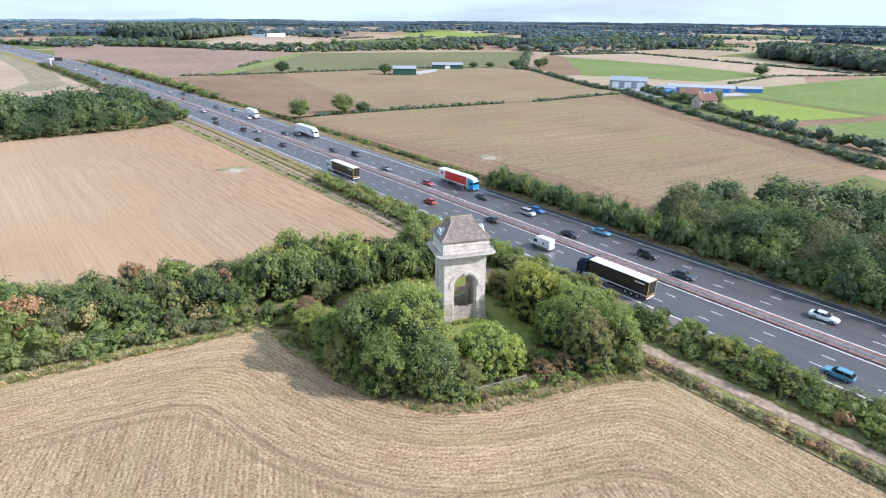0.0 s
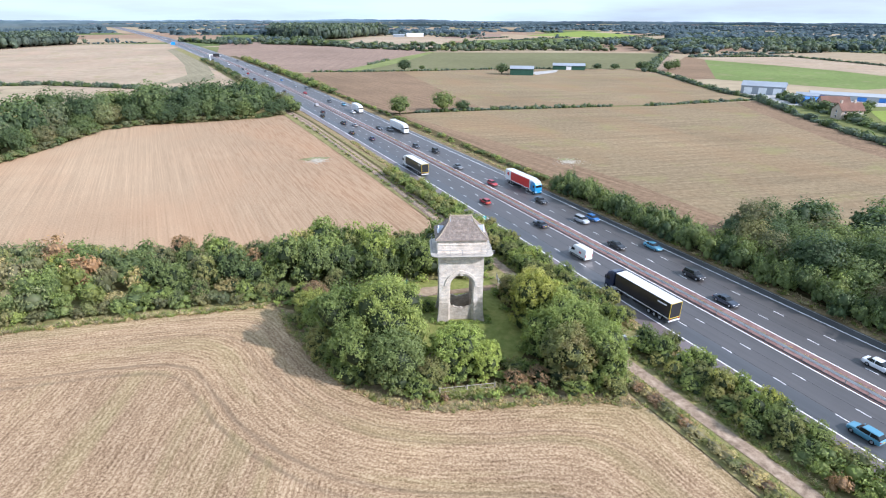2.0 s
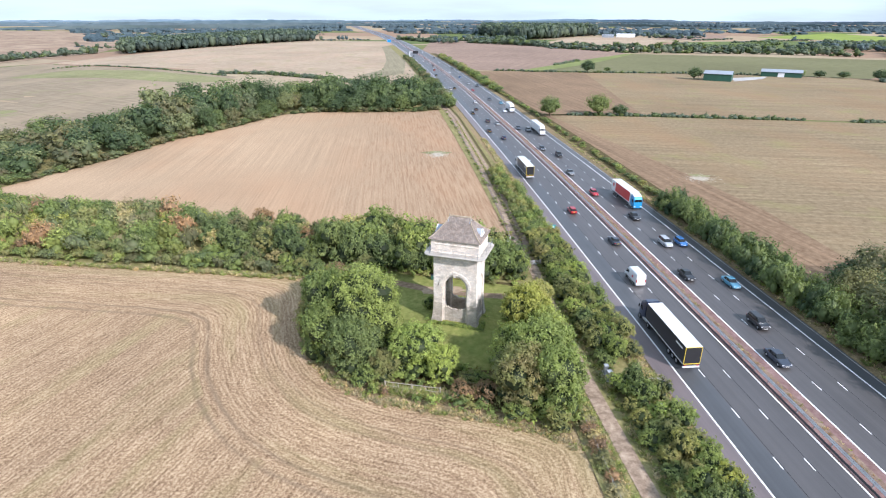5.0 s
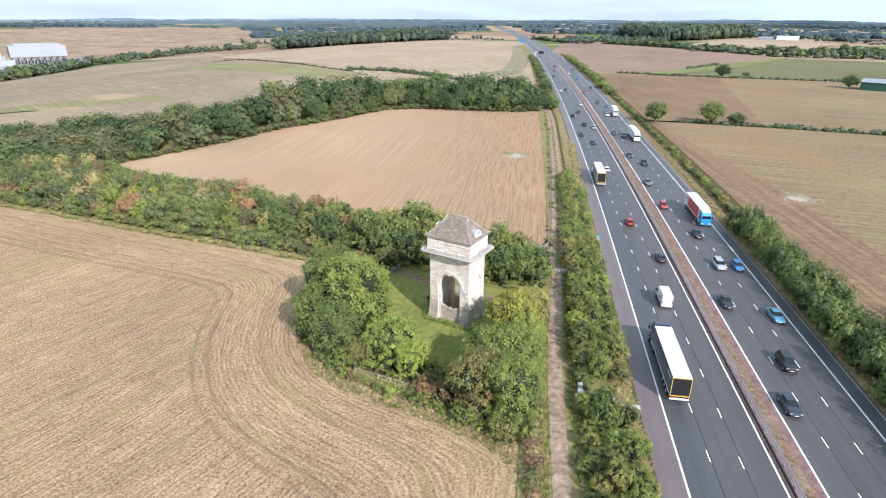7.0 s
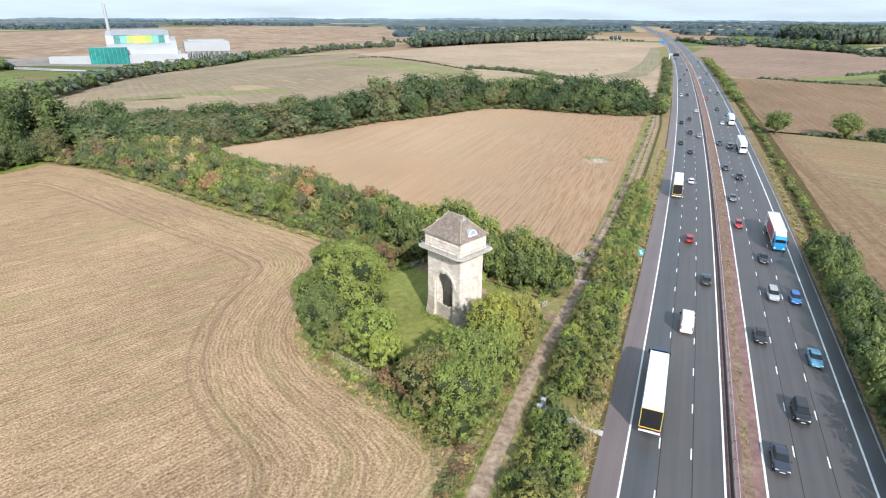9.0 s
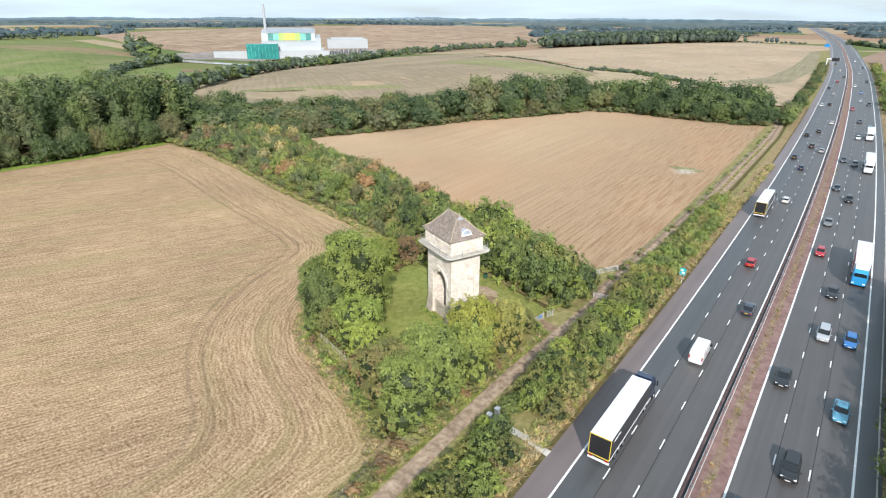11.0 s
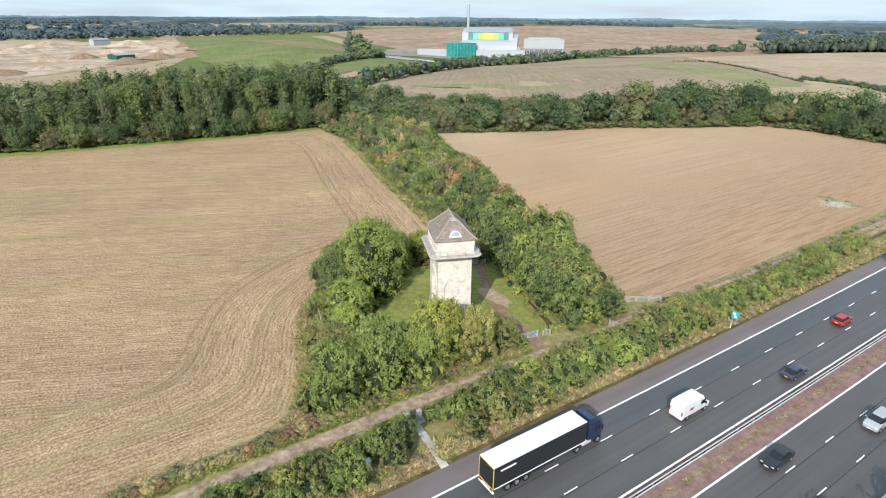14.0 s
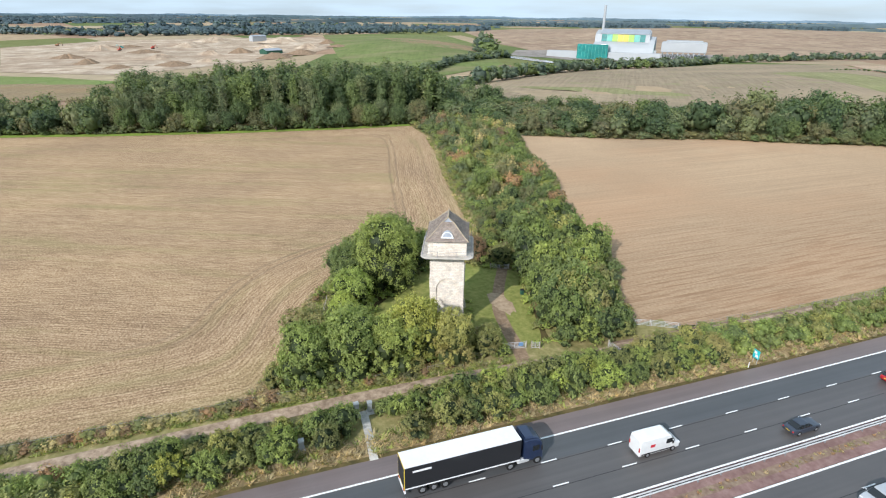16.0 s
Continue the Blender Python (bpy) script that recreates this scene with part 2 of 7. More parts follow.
def stubble_material():
    """Straw stubble in rows that bend round the headland, from the mesh's stored distance to the field's edge."""
    m, n, l, b = base_material("stubble", 0.95, 0.1)
    w = coords(n, l, (1, 1, 1), "World")
    at = n.new("ShaderNodeAttribute")
    at.attribute_name = "edge"
    d = at.outputs["Fac"]
    sp = n.new("ShaderNodeSeparateXYZ")
    l.new(w, sp.inputs[0])
    wob = calc(n, l, "MULTIPLY", calc(n, l, "SUBTRACT", noise_tex(n, l, w, 0.15, 2), 0.5), 0.9)
    d = calc(n, l, "ADD", d, wob)
    head = calc(n, l, "LESS_THAN", d, 17.2)
    xr = calc(n, l, "ADD", calc(n, l, "MULTIPLY", sp.outputs[0], 0.915), calc(n, l, "MULTIPLY", sp.outputs[1], -0.4))
    r = calc(n, l, "ADD", calc(n, l, "MULTIPLY", head, d), calc(n, l, "MULTIPLY", calc(n, l, "SUBTRACT", 1.0, head), xr))
    cx = n.new("ShaderNodeCombineXYZ")
    l.new(calc(n, l, "MULTIPLY", r, 3.0), cx.inputs[0])
    l.new(calc(n, l, "MULTIPLY", sp.outputs[0], 0.3), cx.inputs[1])
    l.new(calc(n, l, "MULTIPLY", sp.outputs[1], 0.3), cx.inputs[2])
    f_row = noise_tex(n, l, cx.outputs[0], 1.0, 5, 0.75)
    f_fine = noise_tex(n, l, w, 3.0, 5, 0.8)
    f_big = noise_tex(n, l, w, 0.03, 4)
    # drilled rows a third of a metre apart, broken by clods
    comb = calc(n, l, "MULTIPLY", calc(n, l, "SINE", calc(n, l, "MULTIPLY", r, 9.4)), 0.016)
    k = calc(n, l, "ADD", calc(n, l, "ADD", calc(n, l, "MULTIPLY", f_row, 0.34), calc(n, l, "MULTIPLY", f_fine, 0.68)), comb)
    c = ramp(n, l, k, (0.39, (0.128, 0.078, 0.045)), (0.5, (0.336, 0.23, 0.138)), (0.61, (0.572, 0.437, 0.284)))
    c = mix(n, l, 1.0, c, ramp(n, l, f_big, (0.3, (0.84, 0.82, 0.82)), (0.7, (1.12, 1.1, 1.05))), "MULTIPLY")
    # broader swaths left by the combine
    cs = n.new("ShaderNodeCombineXYZ")
    l.new(calc(n, l, "MULTIPLY", r, 0.55), cs.inputs[0])
    l.new(calc(n, l, "MULTIPLY", sp.outputs[0], 0.012), cs.inputs[1])
    l.new(calc(n, l, "MULTIPLY", sp.outputs[1], 0.012), cs.inputs[2])
    c = mix(n, l, 1.0, c, ramp(n, l, noise_tex(n, l, cs.outputs[0], 1.0, 4, 0.7), (0.34, (0.89, 0.87, 0.85)), (0.66, (1.08, 1.075, 1.06))), "MULTIPLY")
    # wheel tracks of the last pass along the headland
    def track(at_d, half):
        return ramp(n, l, calc(n, l, "ABSOLUTE", calc(n, l, "SUBTRACT", d, at_d)), (0.0, 1.0), (half, 0.0))
    tr = calc(n, l, "ADD", track(16.0, 0.6), track(18.1, 0.6))
    tr = calc(n, l, "ADD", tr, calc(n, l, "MULTIPLY", calc(n, l, "ADD", track(6.4, 0.4), track(8.2, 0.4)), 0.5))
    tr = calc(n, l, "MINIMUM", calc(n, l, "MULTIPLY", tr, ramp(n, l, noise_tex(n, l, w, 0.12, 3), (0.3, 0.35), (0.6, 1.0))), 1.0)
    tr = calc(n, l, "MULTIPLY", tr, ramp(n, l, calc(n, l, "DIVIDE", calc(n, l, "ADD", sp.outputs[1], 70.0), 40.0), (0.0, 0.0), (1.0, 1.0)))
    c = mix(n, l, calc(n, l, "MULTIPLY", tr, 0.66), c, (0.16, 0.114, 0.074))
    cw = n.new("ShaderNodeCombineXYZ")
    l.new(calc(n, l, "MULTIPLY", r, 0.16), cw.inputs[0])
    l.new(calc(n, l, "MULTIPLY", sp.outputs[1], 0.02), cw.inputs[1])
    l.new(calc(n, l, "MULTIPLY", sp.outputs[0], 0.02), cw.inputs[2])
    weed = ramp(n, l, noise_tex(n, l, cw.outputs[0], 1.0, 4, 0.6), (0.5, 0.0), (0.72, 0.36))
    c = mix(n, l, weed, c, (0.225, 0.225, 0.08))
    l.new(c, b.inputs["Base Color"])
    bump(n, l, b, k, 0.5, 0.12)
    return m


def asphalt_material(name, tone, warm=0.0):
    m, n, l, b = base_material(name, 0.5, 0.8)
    w = coords(n, l, (1, 0.02, 1), "World")
    w2 = coords(n, l, (1, 1, 1), "World")
    streak = noise_tex(n, l, w, 0.9, 3)
    fine = noise_tex(n, l, w2, 9, 4)
    blot = noise_tex(n, l, w2, 0.15, 3)
    k = calc(n, l, "ADD", calc(n, l, "MULTIPLY", streak, 0.6), calc(n, l, "ADD", calc(n, l, "MULTIPLY", fine, 0.2), calc(n, l, "MULTIPLY", blot, 0.25)))
    cool = 1.03 if warm < 0.1 else 0.95
    lo = (tone * 0.78 * (1 + warm), tone * 0.78, tone * 0.78 * cool)
    hi = (tone * 1.25 * (1 + warm), tone * 1.25, tone * 1.25 * cool)
    l.new(ramp(n, l, k, (0.35, lo), (0.68, hi)), b.inputs["Base Color"])
    bump(n, l, b, fine, 0.15, 0.01)
    return m


def stone_material(name, lo, mid, hi, stain=0.3):
    m, n, l, b = base_material(name, 0.9, 0.2)
    v = coords(n, l)
    br = n.new("ShaderNodeTexBrick")
    br.inputs["Scale"].default_value = 1.0
    br.inputs["Brick Width"].default_value, br.inputs["Row Height"].default_value = 0.55, 0.27
    br.inputs["Mortar Size"].default_value = 0.012
    br.inputs["Color1"].default_value, br.inputs["Color2"].default_value, br.inputs["Mortar"].default_value = (1.08, 1.06, 1.03, 1), (0.84, 0.84, 0.85, 1), (0.66, 0.64, 0.61, 1)
    sw = n.new("ShaderNodeSeparateXYZ")
    l.new(v, sw.inputs[0])
    cb = n.new("ShaderNodeCombineXYZ")
    l.new(calc(n, l, "ADD", sw.outputs[0], sw.outputs[1]), cb.inputs[0])
    l.new(sw.outputs[2], cb.inputs[1])
    l.new(cb.outputs[0], br.inputs["Vector"])
    f = noise_tex(n, l, v, 0.9, 6, 0.65)
    c = ramp(n, l, f, (0.28, lo), (0.5, mid), (0.7, hi))
    c = mix(n, l, 1.0, c, br.outputs["Color"], "MULTIPLY")
    vs = coords(n, l, (1.6, 1.6, 0.22))
    st = ramp(n, l, noise_tex(n, l, vs, 1.1, 5, 0.7), (0.56, 0.0), (0.75, stain))
    c = mix(n, l, st, c, (0.22, 0.2, 0.17))
    l.new(c, b.inputs["Base Color"])
    bump(n, l, b, calc(n, l, "ADD", noise_tex(n, l, v, 6, 4), br.outputs["Fac"]), 0.5, 0.05)
    return m


def tile_material():
    m, n, l, b = base_material("roof_tiles", 0.85, 0.2)
    v = coords(n, l)
    s = n.new("ShaderNodeSeparateXYZ")
    l.new(v, s.inputs[0])
    br = n.new("ShaderNodeTexBrick")
    br.inputs["Scale"].default_value = 1.0
    br.inputs["Brick Width"].default_value, br.inputs["Row Height"].default_value, br.inputs["Mortar Size"].default_value = 0.3, 0.16, 0.012
    br.inputs["Color1"].default_value, br.inputs["Color2"].default_value, br.inputs["Mortar"].default_value = (1.15, 1.1, 1.05, 1), (0.82, 0.84, 0.85, 1), (0.5, 0.5, 0.5, 1)
    cb = n.new("ShaderNodeCombineXYZ")
    l.new(calc(n, l, "ADD", s.outputs[0], s.outputs[1]), cb.inputs[0])
    l.new(s.outputs[2], cb.inputs[1])
    l.new(cb.outputs[0], br.inputs["Vector"])
    f = noise_tex(n, l, v, 1.3, 6, 0.7)
    c = ramp(n, l, f, (0.3, (0.17, 0.138, 0.116)), (0.5, (0.262, 0.217, 0.184)), (0.72, (0.36, 0.31, 0.262)))
    l.new(mix(n, l, 1.0, c, br.outputs["Color"], "MULTIPLY"), b.inputs["Base Color"])
    bump(n, l, b, br.outputs["Fac"], 0.4, 0.03)
    return m


def far_land_material():
    """Distant farmland: a patchwork of stubble, plough and pasture."""
    m, n, l, b = base_material("far_farmland", 0.95, 0.1)
    w = coords(n, l, (1, 1.25, 1), "World")
    vo = n.new("ShaderNodeTexVoronoi")
    vo.inputs["Scale"].default_value = 0.0042
    l.new(w, vo.inputs["Vector"])
    sep = n.new("ShaderNodeSeparateColor")
    l.new(vo.outputs["Color"], sep.inputs[0])
    c = ramp(n, l, sep.outputs[0], (0.0, (0.30, 0.20, 0.13)), (0.2, (0.34, 0.265, 0.17)), (0.38, (0.16, 0.17, 0.06)),
             (0.55, (0.36, 0.27, 0.17)), (0.7, (0.12, 0.15, 0.05)), (0.85, (0.37, 0.295, 0.19)))
    c_node = c.node
    c_node.color_ramp.interpolation = "CONSTANT"
    f = noise_tex(n, l, w, 0.05, 5)
    l.new(mix(n, l, 1.0, c, ramp(n, l, f, (0.3, 0.85), (0.7, 1.15)), "MULTIPLY"), b.inputs["Base Color"])
    return m


M = {
    "stubble": stubble_material(),
    "tan_field": ground_material("drilled_soil", (0.315, 0.226, 0.14), (0.43, 0.302, 0.188), (0.51, 0.376, 0.245), 0.018, 1.8, rows=0.5, row_axis=(1, 0.02), row_amount=0.2, patch=(0.37, 0.215, 0.12), broken=(-60, 12, (0.225, 0.13, 0.072))),
    "east_field": ground_material("stubble_east", (0.19, 0.136, 0.077), (0.262, 0.196, 0.114), (0.326, 0.253, 0.152), 0.016, 0.6, rows=1.5, row_axis=(0.2, 0.98), row_amount=0.27, weed=(0.245, 0.23, 0.09), patch=(0.25, 0.15, 0.078)),
    "plough": ground_material("ploughed_soil", (0.172, 0.11, 0.065), (0.242, 0.162, 0.098), (0.305, 0.212, 0.133), 0.02, 0.6, rows=1.1, row_axis=(1, 0.1), row_amount=0.34),
    "hill_field": ground_material("pale_stubble", (0.326, 0.244, 0.164), (0.400, 0.308, 0.213), (0.462, 0.368, 0.262), 0.01, 0.15, rows=2.4, row_axis=(0.6, 0.8), row_amount=0.24, patch=(0.389, 0.260, 0.180), weed=(0.245, 0.249, 0.090)),
    "grass": ground_material("mown_grass", (0.135, 0.158, 0.04), (0.21, 0.222, 0.062), (0.3, 0.275, 0.095), 0.06, 0.9, weed=(0.14, 0.195, 0.045)),
    "rough_grass": ground_material("rough_grass", (0.14, 0.135, 0.05), (0.235, 0.21, 0.085), (0.35, 0.29, 0.15), 0.07, 0.8, relief=0.6),
    "verge": ground_material("dry_verge_grass", (0.12, 0.1, 0.05), (0.25, 0.185, 0.098), (0.37, 0.28, 0.165), 0.1, 1.5, relief=0.6),
    "under": ground_material("leaf_litter", (0.055, 0.050, 0.022), (0.099, 0.081, 0.033), (0.154, 0.108, 0.055), 0.1, 0.8),
    "hill_crop": ground_material("hillside_crop", (0.115, 0.145, 0.045), (0.15, 0.185, 0.06), (0.185, 0.21, 0.075), 0.006, 0.1, rows=3.0, row_axis=(0.3, 0.95), row_amount=0.15, patch=(0.24, 0.185, 0.115)),
    "hill_weedy": ground_material("weedy_stubble", (0.24, 0.186, 0.122), (0.285, 0.224, 0.149), (0.33, 0.266, 0.18), 0.01, 0.15, rows=2.4, row_axis=(0.6, 0.8), row_amount=0.2, weed=(0.23, 0.24, 0.1), patch=(0.33, 0.25, 0.165)),
    "regrowth": ground_material("weedy_regrowth", (0.2, 0.2, 0.085), (0.25, 0.238, 0.115), (0.3, 0.275, 0.15), 0.02, 0.2, rows=2.4, row_axis=(0.6, 0.8), row_amount=0.2, weed=(0.19, 0.225, 0.075)),
    "green_wedge": ground_material("wedge_grass", (0.16, 0.185, 0.06), (0.2, 0.225, 0.08), (0.24, 0.255, 0.1), 0.02, 0.2),
    # crown cores: the shade inside foliage is put into this dark leaf green
    "inner": leaf_material("inner_shade", (0.052, 0.072, 0.026)),
    "green_crop": ground_material("green_crop", (0.13, 0.17, 0.05), (0.165, 0.215, 0.065), (0.2, 0.245, 0.08), 0.01, 0.2, weed=(0.27, 0.22, 0.13)),
    "olive_field": ground_material("pasture", (0.132, 0.13, 0.062), (0.164, 0.158, 0.077), (0.2, 0.186, 0.096), 0.008, 0.15),
    "lawn": ground_material("bright_lawn", (0.18, 0.228, 0.042), (0.228, 0.282, 0.06), (0.262, 0.312, 0.078), 0.02, 0.4),
    "pink_field": ground_material("pinkish_soil", (0.225, 0.154, 0.111), (0.28, 0.196, 0.145), (0.325, 0.237, 0.178), 0.01, 0.15, rows=3.0, row_axis=(0.9, -0.4), row_amount=0.12),
    "sand": ground_material("quarry_sand", (0.25, 0.185, 0.13), (0.42, 0.328, 0.235), (0.6, 0.51, 0.4), 0.015, 0.05, patch=(0.3, 0.2, 0.13)),
    "landfill": ground_material("bare_hill_soil", (0.224, 0.162, 0.112), (0.325, 0.235, 0.162), (0.414, 0.319, 0.213), 0.006, 0.04, patch=(0.213, 0.129, 0.090), weed=(0.493, 0.386, 0.263)),
    "track": ground_material("gravel_track", (0.185, 0.13, 0.09), (0.322, 0.238, 0.168), (0.47, 0.37, 0.272), 0.3, 1.2),
    "dirt": ground_material("bare_dirt", (0.16, 0.108, 0.068), (0.245, 0.17, 0.11), (0.35, 0.26, 0.175), 0.25, 1.2),
    "pale_dirt": ground_material("pale_bare_dirt", (0.26, 0.185, 0.12), (0.36, 0.265, 0.175), (0.46, 0.36, 0.25), 0.25, 1.2),
    "headland": ground_material("grassy_headland", (0.2, 0.17, 0.1), (0.27, 0.235, 0.15), (0.34, 0.3, 0.2), 0.02, 0.3, rows=2.0, row_axis=(1, 0.05), row_amount=0.2),
    "plant_ground": ground_material("plant_yard_ground", (0.2, 0.175, 0.15), (0.27, 0.24, 0.21), (0.34, 0.31, 0.28), 0.02, 0.1),
    "chalk": ground_material("chalky_stones", (0.274, 0.228, 0.167), (0.395, 0.350, 0.274), (0.502, 0.456, 0.380), 0.3, 0.9),
    "reserve": ground_material("red_gravel", (0.165, 0.1, 0.088), (0.225, 0.14, 0.125), (0.29, 0.2, 0.175), 0.2, 1.0),
    "weeds": ground_material("dry_weeds", (0.15, 0.1, 0.075), (0.235, 0.165, 0.12), (0.31, 0.245, 0.17), 0.3, 1.3, relief=0.7),
    "margin": ground_material("margin_grass", (0.14, 0.2, 0.035), (0.2, 0.27, 0.05), (0.25, 0.31, 0.07), 0.03, 0.6),
    "far": far_land_material(),
    "asphalt": asphalt_material("lane_asphalt", 0.069, 0.1),
    "asphalt_dark": asphalt_material("inner_lane_asphalt", 0.068, -0.02),
    "shoulder": asphalt_material("shoulder_asphalt", 0.122, 0.27),
    "paint_line": plain("road_paint", (0.8, 0.8, 0.78), 0.6, vary=0.08, scale=1.5, space="World"),
    "seam": plain("tar_seam", (0.025, 0.025, 0.027), 0.5, space="World"),
    "concrete": plain("pale_concrete", (0.45, 0.43, 0.39), 0.9, vary=0.2, scale=2.0, space="World"),
    "galv": plain("galvanised_steel", (0.56, 0.57, 0.57), 0.5, 0.5, 0.25),
    "grey_rail": plain("dull_grey_steel", (0.28, 0.29, 0.3), 0.6, 0.4, 0.3),
    "stone": stone_material("limestone", (0.58, 0.505, 0.42), (0.73, 0.658, 0.57), (0.82, 0.765, 0.685)),
    "rubble": stone_material("rubble_stone", (0.34, 0.295, 0.24), (0.48, 0.425, 0.355), (0.6, 0.545, 0.46), 0.55),
    "slab": plain("weathered_concrete_slab", (0.43, 0.4, 0.35), 0.9, vary=0.25, scale=1.2),
    "tiles": tile_material(),
    "hip_tile": plain("pale_ridge_tiles", (0.38, 0.315, 0.225), 0.85, vary=0.25, scale=2.5),
    "lead": plain("lead_sheet", (0.4, 0.44, 0.5), 0.5, 0.4, 0.2),
    "white": plain("white_paint", (0.78, 0.79, 0.8), 0.5, vary=0.06),
    "pale_wood": plain("bleached_timber", (0.52, 0.48, 0.41), 0.9, vary=0.25, scale=5.0),
    "wood": plain("grey_timber", (0.3, 0.26, 0.2), 0.9, vary=0.3, scale=5.0),
    "bark": plain("bark", (0.13, 0.1, 0.07), 0.95, vary=0.4, scale=4.0),
    "black": plain("black_plastic", (0.02, 0.02, 0.022), 0.5),
    "tyre": plain("tyre_rubber", (0.018, 0.018, 0.018), 0.85),
    "rim": plain("alloy_rim", (0.55, 0.56, 0.58), 0.35, 0.5, 0.8),
    "plate": plain("plate_white", (0.7, 0.7, 0.66), 0.5),
    "plate_y": plain("plate_yellow", (0.7, 0.52, 0.06), 0.5),
    "red_light": plain("red_lens", (0.4, 0.02, 0.02), 0.25, 0.5),
    "lamp_lens": plain("clear_lens", (0.75, 0.77, 0.8), 0.15, 0.6),
    "sign_blue": plain("sign_blue", (0.02, 0.22, 0.55), 0.4),
    "sign_teal": plain("sign_teal", (0.03, 0.45, 0.5), 0.4),
    "pole_grey": plain("pole_grey", (0.52, 0.53, 0.54), 0.5, 0.4, 0.4),
    "cabinet_grey": plain("cabinet_grey", (0.36, 0.37, 0.37), 0.55, 0.4, vary=0.12, scale=2.0),
    "notice_blue": plain("faded_blue_notice", (0.12, 0.22, 0.36), 0.5),
    "green_sheet": plain("green_cladding", (0.03, 0.09, 0.06), 0.6, vary=0.15, scale=0.4),
    "grey_sheet": plain("grey_cladding", (0.3, 0.33, 0.36), 0.5, vary=0.12, scale=0.4),
    "white_clad": plain("white_cladding", (0.37, 0.39, 0.4), 0.5, vary=0.06, scale=0.1),
    "teal_glass": plain("teal_glazing", (0.025, 0.2, 0.185), 0.2, 0.5, vary=0.3, scale=0.3),
    "pale_green_glass": plain("pale_green_glazing", (0.12, 0.38, 0.32), 0.2, 0.5, vary=0.15, scale=0.3),
    "yellow_panel": plain("yellow_panel", (0.55, 0.45, 0.05), 0.4, vary=0.15, scale=0.3),
    "lime_panel": plain("lime_panel", (0.28, 0.46, 0.07), 0.4, vary=0.15, scale=0.3),
    "brick_house": plain("house_brick", (0.52, 0.42, 0.34), 0.9, vary=0.15, scale=1.0),
    "house_roof": plain("house_roof_tiles", (0.2, 0.11, 0.08), 0.9, vary=0.2, scale=1.0),
    "blue_sheet": plain("blue_cladding", (0.06, 0.22, 0.6), 0.5, vary=0.1, scale=0.5),
    "tarmac_yard": plain("yard_concrete", (0.42, 0.4, 0.37), 0.9, vary=0.2, scale=0.3, space="World"),
    "water": plain("pond_water", (0.32, 0.35, 0.38), 0.1, 0.5, vary=0.05, scale=0.05, space="World"),
    "leaf": leaf_material("leaves_green", (0.237, 0.286, 0.082)),
    "leaf_bright": leaf_material("leaves_bright", (0.288, 0.350, 0.089)),
    "leaf_dark": leaf_material("leaves_dark", (0.183, 0.226, 0.078)),
    "leaf_yellow": leaf_material("leaves_yellow", (0.285, 0.3, 0.075)),
    "leaf_olive": leaf_material("leaves_hawthorn", (0.282, 0.285, 0.097), (0.32, 0.21, 0.11), 0.42),
    "leaf_rust": leaf_material("leaves_rust", (0.356, 0.226, 0.120)),
    "leaf_tan": leaf_material("leaves_seeding", (0.437, 0.363, 0.170)),
    "wood_green": leaf_material("wood_leaves_green", (0.147, 0.192, 0.067)),
    "wood_dark": leaf_material("wood_leaves_dark", (0.106, 0.147, 0.061)),
    "wood_deep": leaf_material("wood_leaves_deep", (0.096, 0.137, 0.055)),
    "wood_olive": leaf_material("wood_leaves_olive", (0.182, 0.183, 0.081), (0.28, 0.21, 0.115), 0.5),
    "wood_sage": leaf_material("wood_leaves_sage", (0.178, 0.208, 0.094), (0.25, 0.2, 0.11), 0.3),
    # distance haze is painted into this bluer leaf colour
    "wood_hazed": leaf_material("hazed_wood_leaves", (0.13, 0.18, 0.185)),
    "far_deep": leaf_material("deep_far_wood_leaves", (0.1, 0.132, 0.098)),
    # a little blue haze put into the green of far trees
    "leaf_hazed": leaf_material("hazed_far_leaves", (0.148, 0.188, 0.118)),
    "straw": leaf_material("dry_grass_blades", (0.46, 0.37, 0.21)),
    "blade": leaf_material("green_grass_blades", (0.27, 0.3, 0.09)),
}
gm, gn, gl, gb = base_material("window_glass", 0.08, 0.6)
gb.inputs["Base Color"].default_value = (0.015, 0.018, 0.02, 1)
M["glass"] = gm

# ---- the lie of the land ----
def step01(a):
    a = min(1.0, max(0.0, a))
    return a * a * (3 - 2 * a)


def land(x, y):
    """Height of the ground: level near the tower, a shallow valley to the west."""
    z = -13.0 * step01((-x - 210) / 380) * (1 - step01((-x - 900) / 900))
    if x < -250:
        z += 14.0 * math.exp(-((x + 800) / 330) ** 2 - ((y - 215) / 130) ** 2)
        z += 21.0 * math.exp(-((x + 1150) / 310) ** 2 - ((y - 1150) / 620) ** 2)
        z -= 7.0 * math.exp(-((x + 690) / 150) ** 2 - ((y - 490) / 150) ** 2)
    return z


def mound(x, y):
    """The low rise on which the tower stands."""
    return 0.75 * math.exp(-((x * x + y * y) / 60.0) ** 2)


_rx = np.array([-400, 60, 116, 238, 307, 460, 590, 958, 1344, 2500, 4600], float)
_ro = np.array([0, 0, -0.7, -3.7, -6.2, -12.2, -19, -46, -82, -230, -560], float)
_gy = np.arange(-400, 4600, 10.0)
_go = np.interp(_gy, _rx, _ro)
for _ in range(30):
    _go[1:-1] = (_go[:-2] + 2 * _go[1:-1] + _go[2:]) / 4


def bend(y):
    """Sideways drift of the motorway at y."""
    return float(np.interp(y, _gy, _go))


def road_z(y):
    """The motorway lies a little below the land beside the tower."""
    return -0.62 * (1 - step01((y - 120) / 220))


